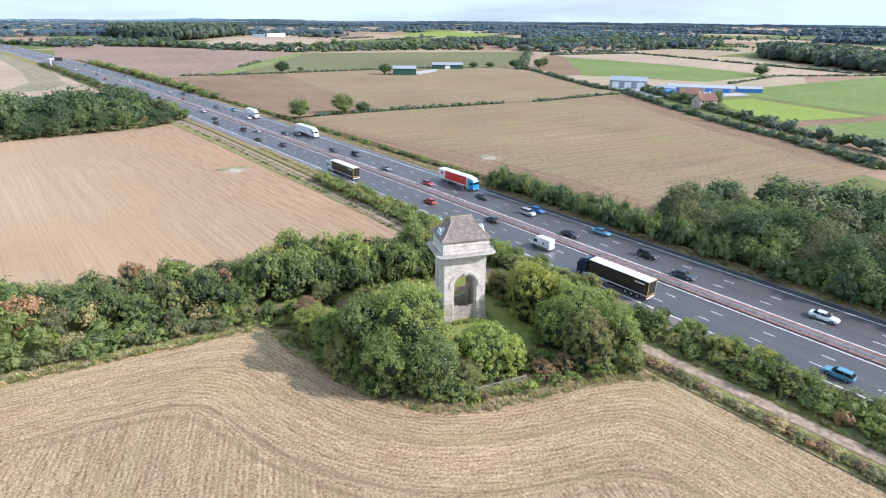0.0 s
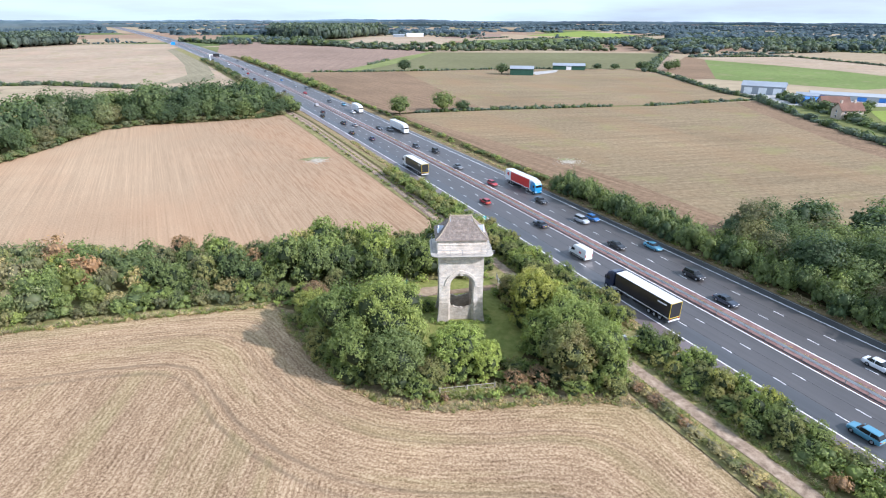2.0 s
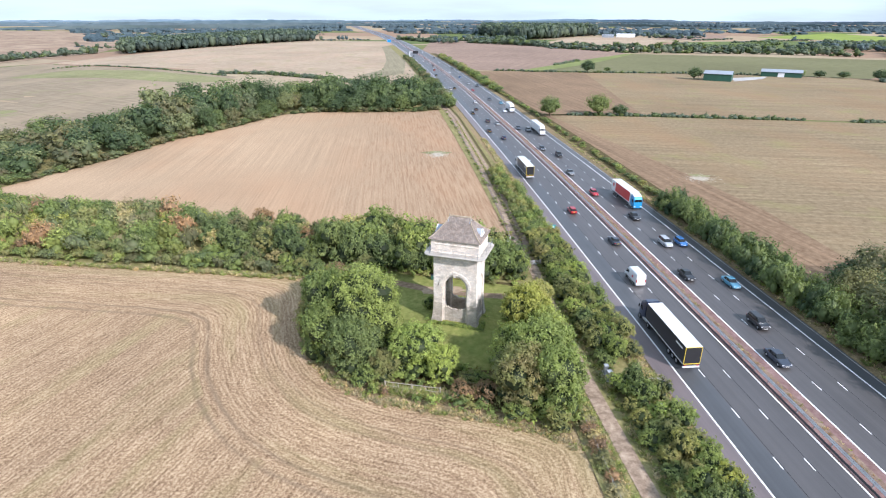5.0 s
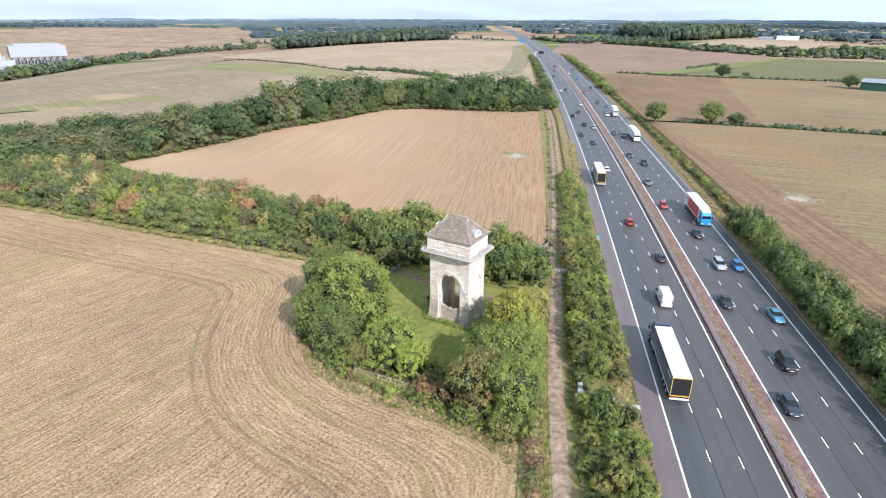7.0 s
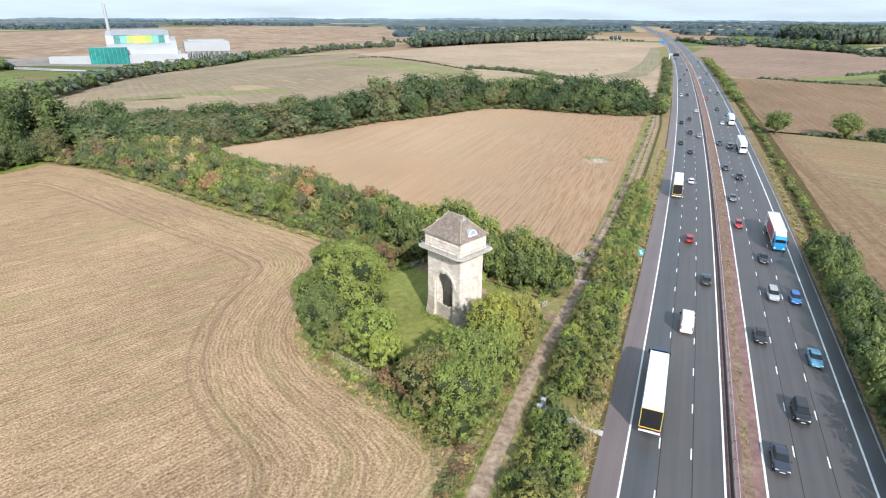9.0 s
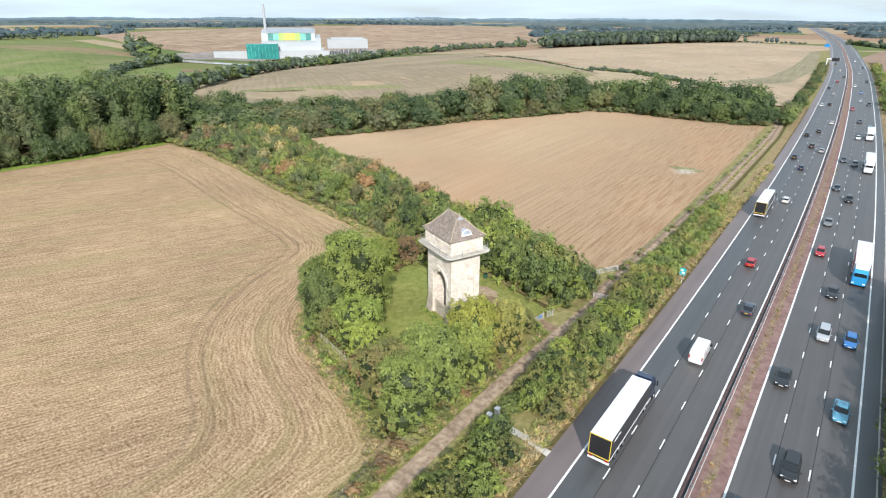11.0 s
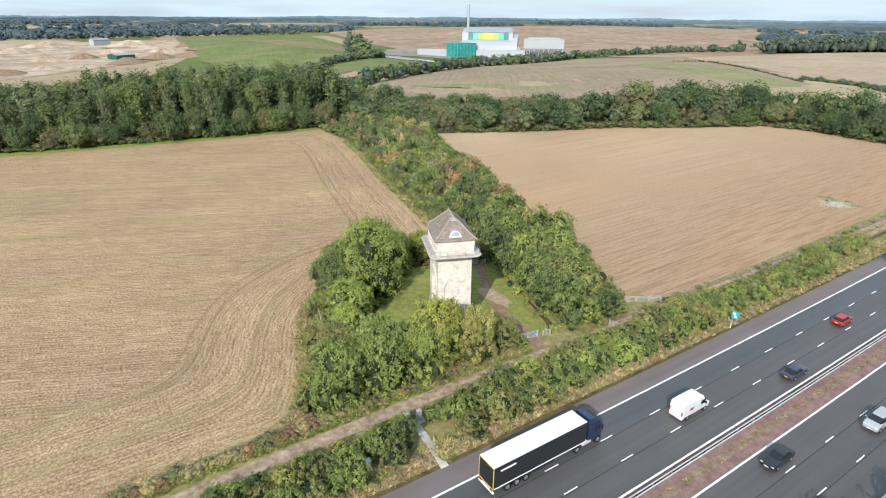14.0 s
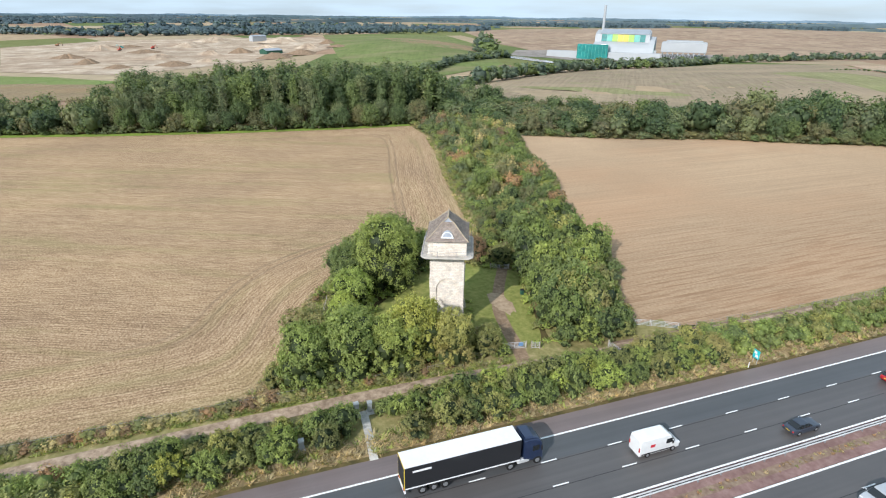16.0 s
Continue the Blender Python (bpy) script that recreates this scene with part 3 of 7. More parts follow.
def verge_z(x, y):
    """Height of the verge that falls from the hedge to the hard shoulder."""
    k = min(1.0, max(0.0, (x - 24.3) / 3.0))
    return 0.17 + k * (0.03 + road_z(y))


def draped(name, pts, z, material, label, category="field", edge=45.0):
    """A field laid on the land."""
    bm = bmesh.new()
    bm.faces.new([bm.verts.new((x, y, 0)) for x, y in pts])
    bmesh.ops.triangulate(bm, faces=bm.faces[:])
    for _ in range(9):
        es = [e for e in bm.edges if e.calc_length() > edge]
        if not es:
            break
        bmesh.ops.subdivide_edges(bm, edges=es, cuts=1)
        bmesh.ops.triangulate(bm, faces=bm.faces[:])
    for v in bm.verts:
        v.co.z = land(v.co.x, v.co.y) + z + (mound(v.co.x, v.co.y) if edge < 5 else 0)
    for f in bm.faces:
        f.normal_update()
        if f.normal.z < 0:
            f.normal_flip()
    return tagged(part(name, bm, material), label, category, "", "structure")


def road_strip(name, x0, x1, z, material, label, y0=-260, y1=4200, category="road", parent=None, step=20.0, follow=(1, 1)):
    za, zb = z if isinstance(z, tuple) else (z, z)
    ys = np.concatenate([np.arange(y0, min(y1, 1500), step), np.arange(1500, y1, 100.0), [y1]]) if y1 > 1500 else np.append(np.arange(y0, y1, step), y1)
    vs, fs = [], []
    for y in ys:
        b = bend(y)
        r = road_z(y)
        vs += [(x0 + b, y, za + r * follow[0]), (x1 + b, y, zb + r * follow[1])]
    for i in range(len(ys) - 1):
        fs.append((2 * i, 2 * i + 1, 2 * i + 3, 2 * i + 2))
    me = bpy.data.meshes.new(name)
    me.from_pydata(vs, [], fs)
    ob = part_mesh(name, me, material, parent)
    return ob if parent else tagged(ob, label, category, "", "structure")


# ground sheet to the horizon
rings = [0, *range(25, 400, 25), *range(400, 1700, 32), 1700, 1800, 2000, 2300, 2600, 3000, 3400, 3850, 4300]
gv, gf = [], []
SEG = 180
for r in rings:
    for k in range(SEG):
        a = 2 * math.pi * k / SEG
        x, y = r * math.cos(a), r * math.sin(a)
        gv.append((x, y, land(x, y) - (0.95 if 8 < x < 82 and y < 335 else 0.3 if x < -250 else 0.05)))
for i in range(len(rings) - 1):
    for k in range(SEG):
        j = (k + 1) % SEG
        q = (i * SEG + k, (i + 1) * SEG + k, (i + 1) * SEG + j, i * SEG + j)
        gf.append(q[1:] if i == 0 else q)
gme = bpy.data.meshes.new("ground")
gme.from_pydata(gv, [], gf)
tagged(part_mesh("ground", gme, M["far"]), "patchwork farmland reaching to the horizon", "ground", "", "structure")

# the stubble field in front of the tower; its edge line
HEDGE_NEAR = [(-168, 42), (-158, 41.5), (-139, 42), (-114, 37.5), (-84, 30), (-63, 26), (-42, 21.5), (-30, 18.5)]
CLUMP_EDGE = [(-27, 15), (-26.5, 8), (-25, -2), (-22.5, -10), (-19, -16), (-13, -20.5), (-6, -22.6), (1, -25), (7, -27.5), (11, -30.5)]
POPLAR_EDGE = [(-250, -420), (-205, -180), (-189, -120), (-179.5, -78), (-173, -36), (-168.5, 10), (-168, 42)]
EDGE = np.concatenate([smooth_line(POPLAR_EDGE), smooth_line(HEDGE_NEAR + CLUMP_EDGE, 2.0, 12), smooth_line([(11.5, -33), (11.8, -420)])])
xs, ys = np.arange(-262, 14.1, 2.0), np.arange(-300, 52.1, 2.0)
X, Y = np.meshgrid(xs, ys, indexing="ij")
A, B = EDGE[:-1], EDGE[1:]
dist = np.full(X.shape, 1e9)
for a, b in zip(A, B):
    d = b - a
    k = np.clip(((X - a[0]) * d[0] + (Y - a[1]) * d[1]) / max(d @ d, 1e-6), 0, 1)
    dist = np.minimum(dist, np.hypot(X - a[0] - k * d[0], Y - a[1] - k * d[1]))
for _ in range(10):
    q = np.pad(dist, 1, mode="edge")
    dist = np.where(dist > 5.0, (q[:-2, 1:-1] + q[2:, 1:-1] + q[1:-1, :-2] + q[1:-1, 2:] + dist) / 5, dist)
fv = [(x, y, land(x, y) + 0.02) for x, y in zip(X.ravel(), Y.ravel())]
ny = len(ys)
ff = [(i * ny + j, (i + 1) * ny + j, (i + 1) * ny + j + 1, i * ny + j + 1) for i in range(len(xs) - 1) for j in range(ny - 1)]
fme = bpy.data.meshes.new("stubble_field")
fme.from_pydata(fv, [], ff)
at = fme.attributes.new("edge", "FLOAT", "POINT")
at.data.foreach_set("value", dist.ravel().astype(np.float32))
tagged(part_mesh("stubble_field", fme, M["stubble"]), "harvested stubble field with curving straw rows and wheel tracks", "field", "", "structure")

def blob(cx, cy, rx, ry, seed, n=26, rough=0.22):
    rnd = random.Random(seed)
    return [(cx + rx * math.cos(2 * math.pi * i / n) * (1 + rnd.uniform(-rough, rough)), cy + ry * math.sin(2 * math.pi * i / n) * (1 + rnd.uniform(-rough, rough))) for i in range(n)]


# the other fields
HEDGE_FAR = [(12, 28.5), (2, 32), (-6, 39), (-16, 40), (-40, 47), (-70, 60), (-101, 67), (-132, 79)]
WOOD_EDGE = [(-132, 81), (-113, 121), (-102, 155), (-88, 177), (-70, 216), (-54, 224), (-30, 221), (-14, 221), (4, 222), (13, 229)]
draped("tan_field", HEDGE_FAR + WOOD_EDGE + [(15.2, 227), (16.2, 120), (15.6, 40)], 0.03, M["tan_field"], "freshly drilled tan field with fine rows")
draped("east_field", [(66, -2), (66, 60), (64, 130), (62, 206), (78, 204), (122, 196), (189, 180), (211, 173), (290, 163), (251, 104), (224, 59), (210, 28), (184, -12), (120, -6)], 0.03, M["east_field"], "pale stubble field beside the motorway")
draped("ploughed_strip", [(66.5, -1), (66, 60), (64, 130), (62.2, 203), (68, 203), (74, 160), (79, 125), (84, 88), (87, 50), (85, 12), (76, -1)], 0.045, M["plough"], "red-brown ploughed headland strip", edge=30)
draped("ploughed_strip", [(290, 162), (251, 104), (224, 59), (210, 28), (188, -8), (172, -3), (190, 28), (206, 62), (236, 112), (268, 163)], 0.05, M["plough"], "red-brown ploughed headland strip", edge=30)
draped("pale_field", [(62, 209), (78, 208), (122, 200), (189, 184), (211, 177), (296, 167), (366, 323), (370, 358), (268, 409), (159, 428), (80, 450), (46, 450), (54, 300)], 0.03, M["east_field"], "wide pale stubble field before the barns")
draped("ploughed_field", [(62, 212), (117, 203), (131, 286), (140, 335), (156, 426), (82, 446), (50, 440), (56, 300)], 0.045, M["plough"], "brown ploughed field beside the motorway")
draped("pasture", [(100, 437), (159, 432), (268, 413), (372, 362), (590, 533), (470, 600), (266, 690), (180, 560)], 0.03, M["olive_field"], "olive green pasture behind the barns")
draped("pink_field", [(38, 470), (76, 455), (97, 447), (147, 505), (215, 592), (286, 673), (297, 705), (272, 758), (239, 804), (208, 890), (154, 1013), (105, 1097), (62, 1060), (47, 981), (18, 700)], 0.12, M["pink_field"], "pinkish bare field beside the motorway")
draped("green_wedge", [(97, 447), (147, 505), (215, 592), (286, 673), (307, 686), (215, 554), (157, 483), (120, 450)], 0.2, M["green_wedge"], "light green grass wedge between two fields")
draped("pale_strip_field", [(124, 1126), (193, 1041), (230, 1199), (141, 1308)], 0.04, M["hill_field"], "pale straw strip field before the far wood")
draped("pink_field", [(523, 1119), (657, 1097), (814, 1364), (675, 1406)], 0.04, M["pink_field"], "pinkish bare field far across the farmland")
draped("green_field", [(417, 832), (498, 844), (589, 1004), (520, 974)], 0.04, M["green_crop"], "small green crop field among the hedges")
draped("light_field", [(222, 936), (395, 1251), (572, 1160), (339, 754)], 0.03, M["hill_field"], "light straw field")
draped("yellow_field", [(800, 1216), (1205, 1515), (1092, 1126), (906, 990)], 0.03, M["lawn"], "yellow-green far field")
draped("green_field", [(540, 437), (366, 272), (386, 225), (408, 170), (515, 164), (548, 294)], 0.03, M["green_crop"], "green crop field")
draped("ploughed_strip", [(352, 270), (374, 268), (545, 432), (566, 480), (384, 334)], 0.045, M["plough"], "brown ploughed headland beside the lane")
draped("straw_strip_field", [(598, 507), (709, 424), (588, 130), (515, 152), (542, 252), (552, 440)], 0.035, M["hill_field"], "pale straw field strip")
draped("green_field", [(372, 132), (416, 124), (590, 96), (480, 20), (330, 27), (330, 48), (346, 102)], 0.03, M["green_crop"], "green crop field")
draped("lawn", [(310, 110), (334, 100), (318, 46), (315, 28), (256, 53), (281, 88)], 0.04, M["lawn"], "bright mown lawn beside the farmhouse")
draped("ploughed_strip", [(254, 52), (316, 27), (330, 26), (308, 18), (248, 43)], 0.045, M["plough"], "brown bare strip beyond the lawn")
draped("green_field", [(249, 40), (306, 20), (262, -58), (200, -50), (226, 0)], 0.03, M["green_crop"], "green crop field")
draped("hill_field", [(-257, 112), (-303, 123), (-342, 182), (-400, 270), (-443, 341), (-500, 470), (-538, 574), (-480, 640), (-433, 662), (-330, 558), (-141, 411), (-150, 300), (-140, 200), (-200, 120)], 0.03, M["hill_weedy"], "pale rounded stubble field")
draped("green_regrowth", smooth_line([(-350, 452), (-334, 518), (-243, 476), (-150, 404), (-128, 384), (-168, 366), (-213, 392), (-262, 420), (-300, 425), (-350, 452)], 12, 3).tolist(), 0.05, M["regrowth"], "green regrowth along the edge of the stubble field")
draped("green_regrowth", smooth_line([(-258, 208), (-225, 244), (-205, 240), (-240, 190), (-275, 150), (-290, 150), (-258, 208)], 8, 3).tolist(), 0.05, M["regrowth"], "green regrowth in the stubble field")
draped("hill_field", [(-430, 668), (-260, 1104), (-26, 1061), (4, 800), (10, 300), (-60, 300), (-121, 431), (-330, 566)], 0.03, M["hill_field"], "wide pale stubble field beside the motorway")
draped("motorway_headland", [(-46, 404), (-20, 406), (-4, 436), (-1, 560), (-2, 650), (-8, 760), (-13, 950), (-34, 868), (-26, 700), (-22, 580), (-24, 470)], 0.05, M["headland"], "grey-green grass headland beside the motorway")
draped("plant_yard", [(-830, 420), (-836, 497), (-665, 700), (-568, 604), (-596, 535), (-644, 475), (-719, 420), (-706, 347)], 0.06, M["plant_ground"], "pale grey-brown yard and road round the plant", "yard")
draped("small_green_field", [(-523, 236), (-449, 273), (-394, 235), (-391, 182), (-430, 180)], 0.05, M["green_crop"], "small green field below the plant")
draped("dark_plot", [(-503, 243), (-465, 254), (-432, 236), (-479, 226)], 0.09, M["plough"], "dark tilled plot in the small green field")
draped("quarry", [(-1016, -370), (-1179, -240), (-1225, 13), (-1181, 146), (-813, 110), (-652, -40), (-559, -142), (-615, -250)], 0.03, M["sand"], "sandy quarry floor with spoil", "quarry", 24)
draped("green_strip_field", [(-585, -265), (-545, -185), (-470, -120), (-440, -128), (-470, -200), (-500, -270)], 0.05, M["green_crop"], "green crop strip below the quarry")
draped("brown_field", [(-540, -300), (-480, -190), (-440, -128), (-560, -40), (-500, 60), (-330, 60), (-300, -140), (-350, -300)], 0.04, M["east_field"], "brown stubble field below the quarry")
draped("green_hill_field", [(-1270, 160), (-1300, 335), (-1197, 425), (-906, 387), (-498, 242), (-368, 107), (-664, 93)], 0.035, M["hill_crop"], "green crop field on a slope", edge=22)
draped("brown_crest", blob(-880, 285, 190, 62, 12, 40, 0.12), 0.06, M["east_field"], "brown worn crest of the green hill field", "field", 30)
draped("bare_hill", [(-1340, 520), (-1480, 715), (-1600, 1735), (-1196, 2142), (-790, 1700), (-540, 1120), (-490, 900), (-530, 720), (-640, 600), (-760, 450), (-980, 440)], 0.03, M["landfill"], "bare brown hill of spoil", "hill", 40)
draped("pond", [(-672, 326), (-684, 362), (-592, 372), (-566, 408), (-538, 388), (-560, 342), (-620, 304)], 0.12, M["water"], "pale still pond below the plant", "water")

draped("lane", [(366, 322), (372, 330), (393, 347), (572, 505), (564, 508), (386, 351), (360, 330)], 0.06, M["track"], "narrow pale country lane", "lane")

def stone_patch(cx, cy, rx, ry, seed):
    rnd = np.random.RandomState(seed)
    bed = draped("stone_patch", blob(cx, cy, rx * 0.5, ry * 0.5, seed, 60, 0.2), 0.05, M["chalk"], "patch of pale chalky stones in the field", "stones")
    draped("weed_ring", blob(cx - 0.6, cy + ry * 0.75, rx * 1.25, ry * 0.5, seed + 20, 40, 0.3), 0.042, M["regrowth"], "green weeds along the edge of the stones", "weeds")
    vs, fs = [], []
    for _ in range(620):
        a, r = rnd.uniform(0, 2 * math.pi), abs(rnd.normal()) * 0.62
        x, y, q = cx + rx * r * math.cos(a), cy + ry * r * math.sin(a), rnd.uniform(0.08, 0.3)
        i = len(vs)
        for k in range(4):
            b = math.pi / 2 * k + rnd.uniform(-0.4, 0.4)
            vs.append((x + q * math.cos(b), y + q * math.sin(b), 0.03))
        vs.append((x + rnd.uniform(-0.05, 0.05), y, 0.06 + q * 0.2))
        fs += [(i + k, i + (k + 1) % 4, i + 4) for k in range(4)]
    me = bpy.data.meshes.new("stones")
    me.from_pydata(vs, [], fs)
    return tagged(part_mesh("loose_stones", me, M["chalk"]), "loose pale stones scattered over the soil", "stones", "", "stuff")


stone_patch(4.6, 121.6, 4.0, 4.6, 3)
stone_patch(85.4, 83.2, 4.6, 3.8, 4)

# ground of the clump, belts and woods
CLUMP = [(12.5, 28), (12.5, -30.5), (11, -30.5), (7, -27.5), (1, -25), (-6, -22.6), (-13, -20.5), (-19, -16), (-22.5, -10), (-25, -2), (-26.5, 8), (-27, 15), (-30, 18.5)]
BELT = HEDGE_NEAR[::-1] + [(-166, 60), (-140, 82)] + HEDGE_FAR[::-1] + [(13, 12.6), (0.5, 15.6), (-9, 18.6), (-15, 18)]
WOOD = WOOD_EDGE + [(13, 262), (-60, 262), (-110, 240), (-140, 190), (-170, 140), (-215, 112), (-180, 60), (-140, 78)]
POPLARS = POPLAR_EDGE + [(-180, 70), (-205, 105), (-250, 85), (-245, 20), (-250, -60), (-270, -180), (-320, -420)]
sheet("rough_margin", [(x * 1.03 - 0.2, y * 1.045 - 0.2) for x, y in CLUMP[2:]] + [(-30, 18.5), (12, 10)], 0.05, M["verge"], "dry grass margin along the field edge")
sheet("clump_ground", [(x * 0.93, y * 0.92 - 0.4) for x, y in CLUMP], 0.07, M["under"], "dark leaf litter under the trees")
draped("belt_ground", BELT, 0.09, M["rough_grass"], "dark leaf litter under the tree belt", "ground")
draped("wood_ground", WOOD, 0.08, M["rough_grass"], "dark leaf litter under the wood", "ground")
draped("poplar_ground", POPLARS, 0.1, M["under"], "dark leaf litter under the poplars", "ground")
sheet("field_margin", poly_along(POPLAR_EDGE[2:], 2.6), 0.12, M["margin"], "bright green grass margin under the poplars")
CLEARING = [(-15.5, 17), (-19.5, 11), (-20, 4), (-17, -1.5), (-12, -5.5), (-7, -11), (-2, -15), (3, -15.5), (7, -12), (8.5, -4), (9.5, 3), (11.8, 6.5), (12.4, 11), (9.5, 12.4), (0.5, 15.4), (-8.5, 18.2), (-11, 20)]
draped("clearing", CLEARING, 0.12, M["grass"], "mown grass clearing round the tower", "grass", 2.5)
draped("dirt_path", poly_along(smooth_line([(16.5, 6), (13.5, 7), (7.4, 7.6), (0.6, 8.8), (-7.3, 12.6), (-10, 14.2), (-15, 17), (-21, 20.5), (-30, 25)], 1.5, 4).tolist(), 1.05), 0.15, M["dirt"], "trodden bare earth path across the grass", "path", 3)
draped("dirt_patch", blob(-1.8, 10.7, 4.4, 1.7, 8), 0.17, M["pale_dirt"], "worn bare earth beside the tower", "path", 1.5)

# track, verge and motorway
flat = (0, 0)
road_strip("track_verge", 11.8, 24.4, 0.14, M["rough_grass"], "rough grass strip along the track", -260, 34, "ground", follow=flat)
road_strip("track_verge", 15.6, 24.4, 0.14, M["rough_grass"], "rough grass strip along the track", 34, 265, "ground", follow=flat)
road_strip("grass_verge", 24.3, 27.3, (0.17, 0.2), M["verge"], "dry straw-coloured motorway verge", -260, 300, "ground", follow=(0, 1))
road_strip("ditch", 26.75, 27.28, (0.2, 0.206), M["under"], "dark brown drain line along the foot of the verge", -260, 300, "ground", follow=(0.817, 0.993))
road_strip("track_edge_grass", 13.9, 15.3, 0.148, M["grass"], "green grass edge beside the track", -34, 6, "grass", follow=flat)
track = smooth_line([(17.6, -260), (17.3, -60), (16.7, -38), (16.3, -20), (16.2, -8), (16.8, 5), (17.2, 15), (17.6, 30), (18.4, 60), (19.0, 100), (18.6, 160), (18.2, 200), (16.5, 232), (13, 262)], 3.0, 3)
TRACK_S = [p for p in track.tolist() if p[1] < 22]
TRACK_N = [p for p in track.tolist() if p[1] > 19]
sheet("farm_track", poly_along(TRACK_S, 1.05), 0.2, M["track"], "pale gravel farm track", category="track")
sheet("track_middle", poly_along([(x - 0.2, y) for x, y in TRACK_N], 1.9), 0.17, M["weeds"], "brown weedy middle and edges of the farm track", category="track")
sheet("track_ditch", poly_along([(x + 2.5, y) for x, y in TRACK_N], 0.5), 0.172, M["under"], "dark strip beside the farm track", category="ground")
for s in (-1, 1):
    sheet("wheel_rut", poly_along([(x + s * 0.95, y) for x, y in TRACK_N], 0.58), 0.2, M["track"], "pale gravel wheel rut of the farm track", category="track")

road_strip("shoulder", 27.3, 30.4, 0.22, M["shoulder"], "pale grey hard shoulder of the motorway")
road_strip("carriageway", 30.4, 41.25, 0.22, M["asphalt"], "dark grey three-lane carriageway")
road_strip("central_reserve", 41.25, 45.15, 0.26, M["reserve"], "red gravel central reserve with dry weeds", category="ground")
# black strip for the drain channel, with the barrier's shade painted in
road_strip("drain_channel", 41.62, 42.0, 0.268, M["seam"], "drainage channel beside the barrier, the barrier's shade put into its black", -260, 900, "ground")
road_strip("weed_strip", 43.0, 44.0, 0.268, M["weeds"], "dry weeds along the central reserve", -260, 900, "ground")
road_strip("carriageway", 45.15, 56.3, 0.22, M["asphalt"], "dark grey three-lane carriageway")
road_strip("shoulder", 56.3, 58.9, 0.22, M["asphalt_dark"], "dark hard shoulder of the motorway")
road_strip("inner_lane", 30.7, 34.0, 0.226, M["asphalt_dark"], "worn bluish inner lane")
road_strip("kerb", 58.3, 58.48, 0.29, M["concrete"], "thin pale concrete edge channel", -260, 900, "kerb")
road_strip("east_verge", 58.9, 61.5, (0.2, 0.14), M["verge"], "rough dry grass motorway verge", -260, 700, "ground", follow=(1, 0))
road_strip("east_verge", 61.5, 68.0, 0.14, M["under"], "leaf litter under the motorway hedge", -260, 700, "ground", follow=flat)
road_strip("west_verge", 17.0, 27.3, (0.11, 0.2), M["rough_grass"], "rough grass motorway verge", 255, 900, "ground", follow=(0, 1))
for x in (30.4, 41.1, 45.3, 56.3):
    road_strip("edge_line", x - 0.12, x + 0.12, 0.232, M["paint_line"], "white painted edge line", -260, 2500, "road marking")
for x in (34.0, 37.55, 48.75, 52.3):
    road_strip("lane_seam", x - 0.035 + 0.18, x + 0.035 + 0.18, 0.229, M["seam"], "dark tar seam between the lanes", -200, 420, "road marking")
# lane dashes, 2 m long every 9 m: one by one near the tower, the far ones joined
lane_marks = empty("lane_markings", Matrix(), "white dashed lane lines of the motorway", "road marking", "", "structure")
dash_me = bpy.data.meshes.new("dash")
bm = boxes((-0.075, 0.075, -1.0, 1.0, 0, 0.006))
bm.to_mesh(dash_me)
bm.free()
far_v, far_f = [], []
for x, y_at in ((34.0, -8.7), (37.55, -9.2), (48.75, -3.9), (52.3, -4.3)):
    for k in range(-24, 170):
        y = y_at + 9.0 * k
        if -80 < y < 330:
            ob = part_mesh("dash", dash_me, M["paint_line"], lane_marks)
            ob.location = (x + bend(y), y, 0.234 + road_z(y))
            ob.rotation_euler[2] = math.atan2(-(bend(y + 5) - bend(y - 5)), 10)
        else:
            b, i, q = bend(y), len(far_v), 0.24 + road_z(y)
            far_v += [(x + b - 0.08, y - 1, q), (x + b + 0.08, y - 1, q), (x + b + 0.08, y + 1, q), (x + b - 0.08, y + 1, q)]
            far_f.append((i, i + 1, i + 2, i + 3))
me = bpy.data.meshes.new("far_dashes")
me.from_pydata(far_v, [], far_f)
tagged(part_mesh("far_dashes", me, M["paint_line"], lane_marks), kind="stuff")

# crash barrier along the central reserve: two corrugated beams on posts
def barrier(x, y0, y1, label):
    th = empty("crash_barrier", Matrix(), label, "barrier")
    for dx in (-0.16, 0.16):
        ys = np.append(np.arange(y0, y1, 25.0), y1)
        prof = [(0, 0.78), (0.05, 0.72), (0, 0.66), (0.05, 0.6), (0, 0.52)]
        vs, fs = [], []
        for y in ys:
            vs += [(x + bend(y) + dx + (a if dx > 0 else -a), y, 0.26 + road_z(y) + z) for a, z in prof]
        for i in range(len(ys) - 1):
            for j in range(4):
                a = i * 5 + j
                fs.append((a, a + 1, a + 6, a + 5))
        me = bpy.data.meshes.new("beam")
        me.from_pydata(vs, [], fs)
        part_mesh("beam", me, M["galv"], th)
    pm = bpy.data.meshes.new("post")
    b2 = boxes((-0.06, 0.06, -0.05, 0.05, 0, 0.72))
    b2.to_mesh(pm)
    b2.free()
    y = y0
    while y < min(y1, 330):
        ob = part_mesh("post", pm, M["grey_rail"], th)
        ob.location = (x + bend(y), y, 0.24 + road_z(y))
        y += 3.2
    return th


barrier(42.2, -120, 1500, "galvanised steel crash barrier on the central reserve")

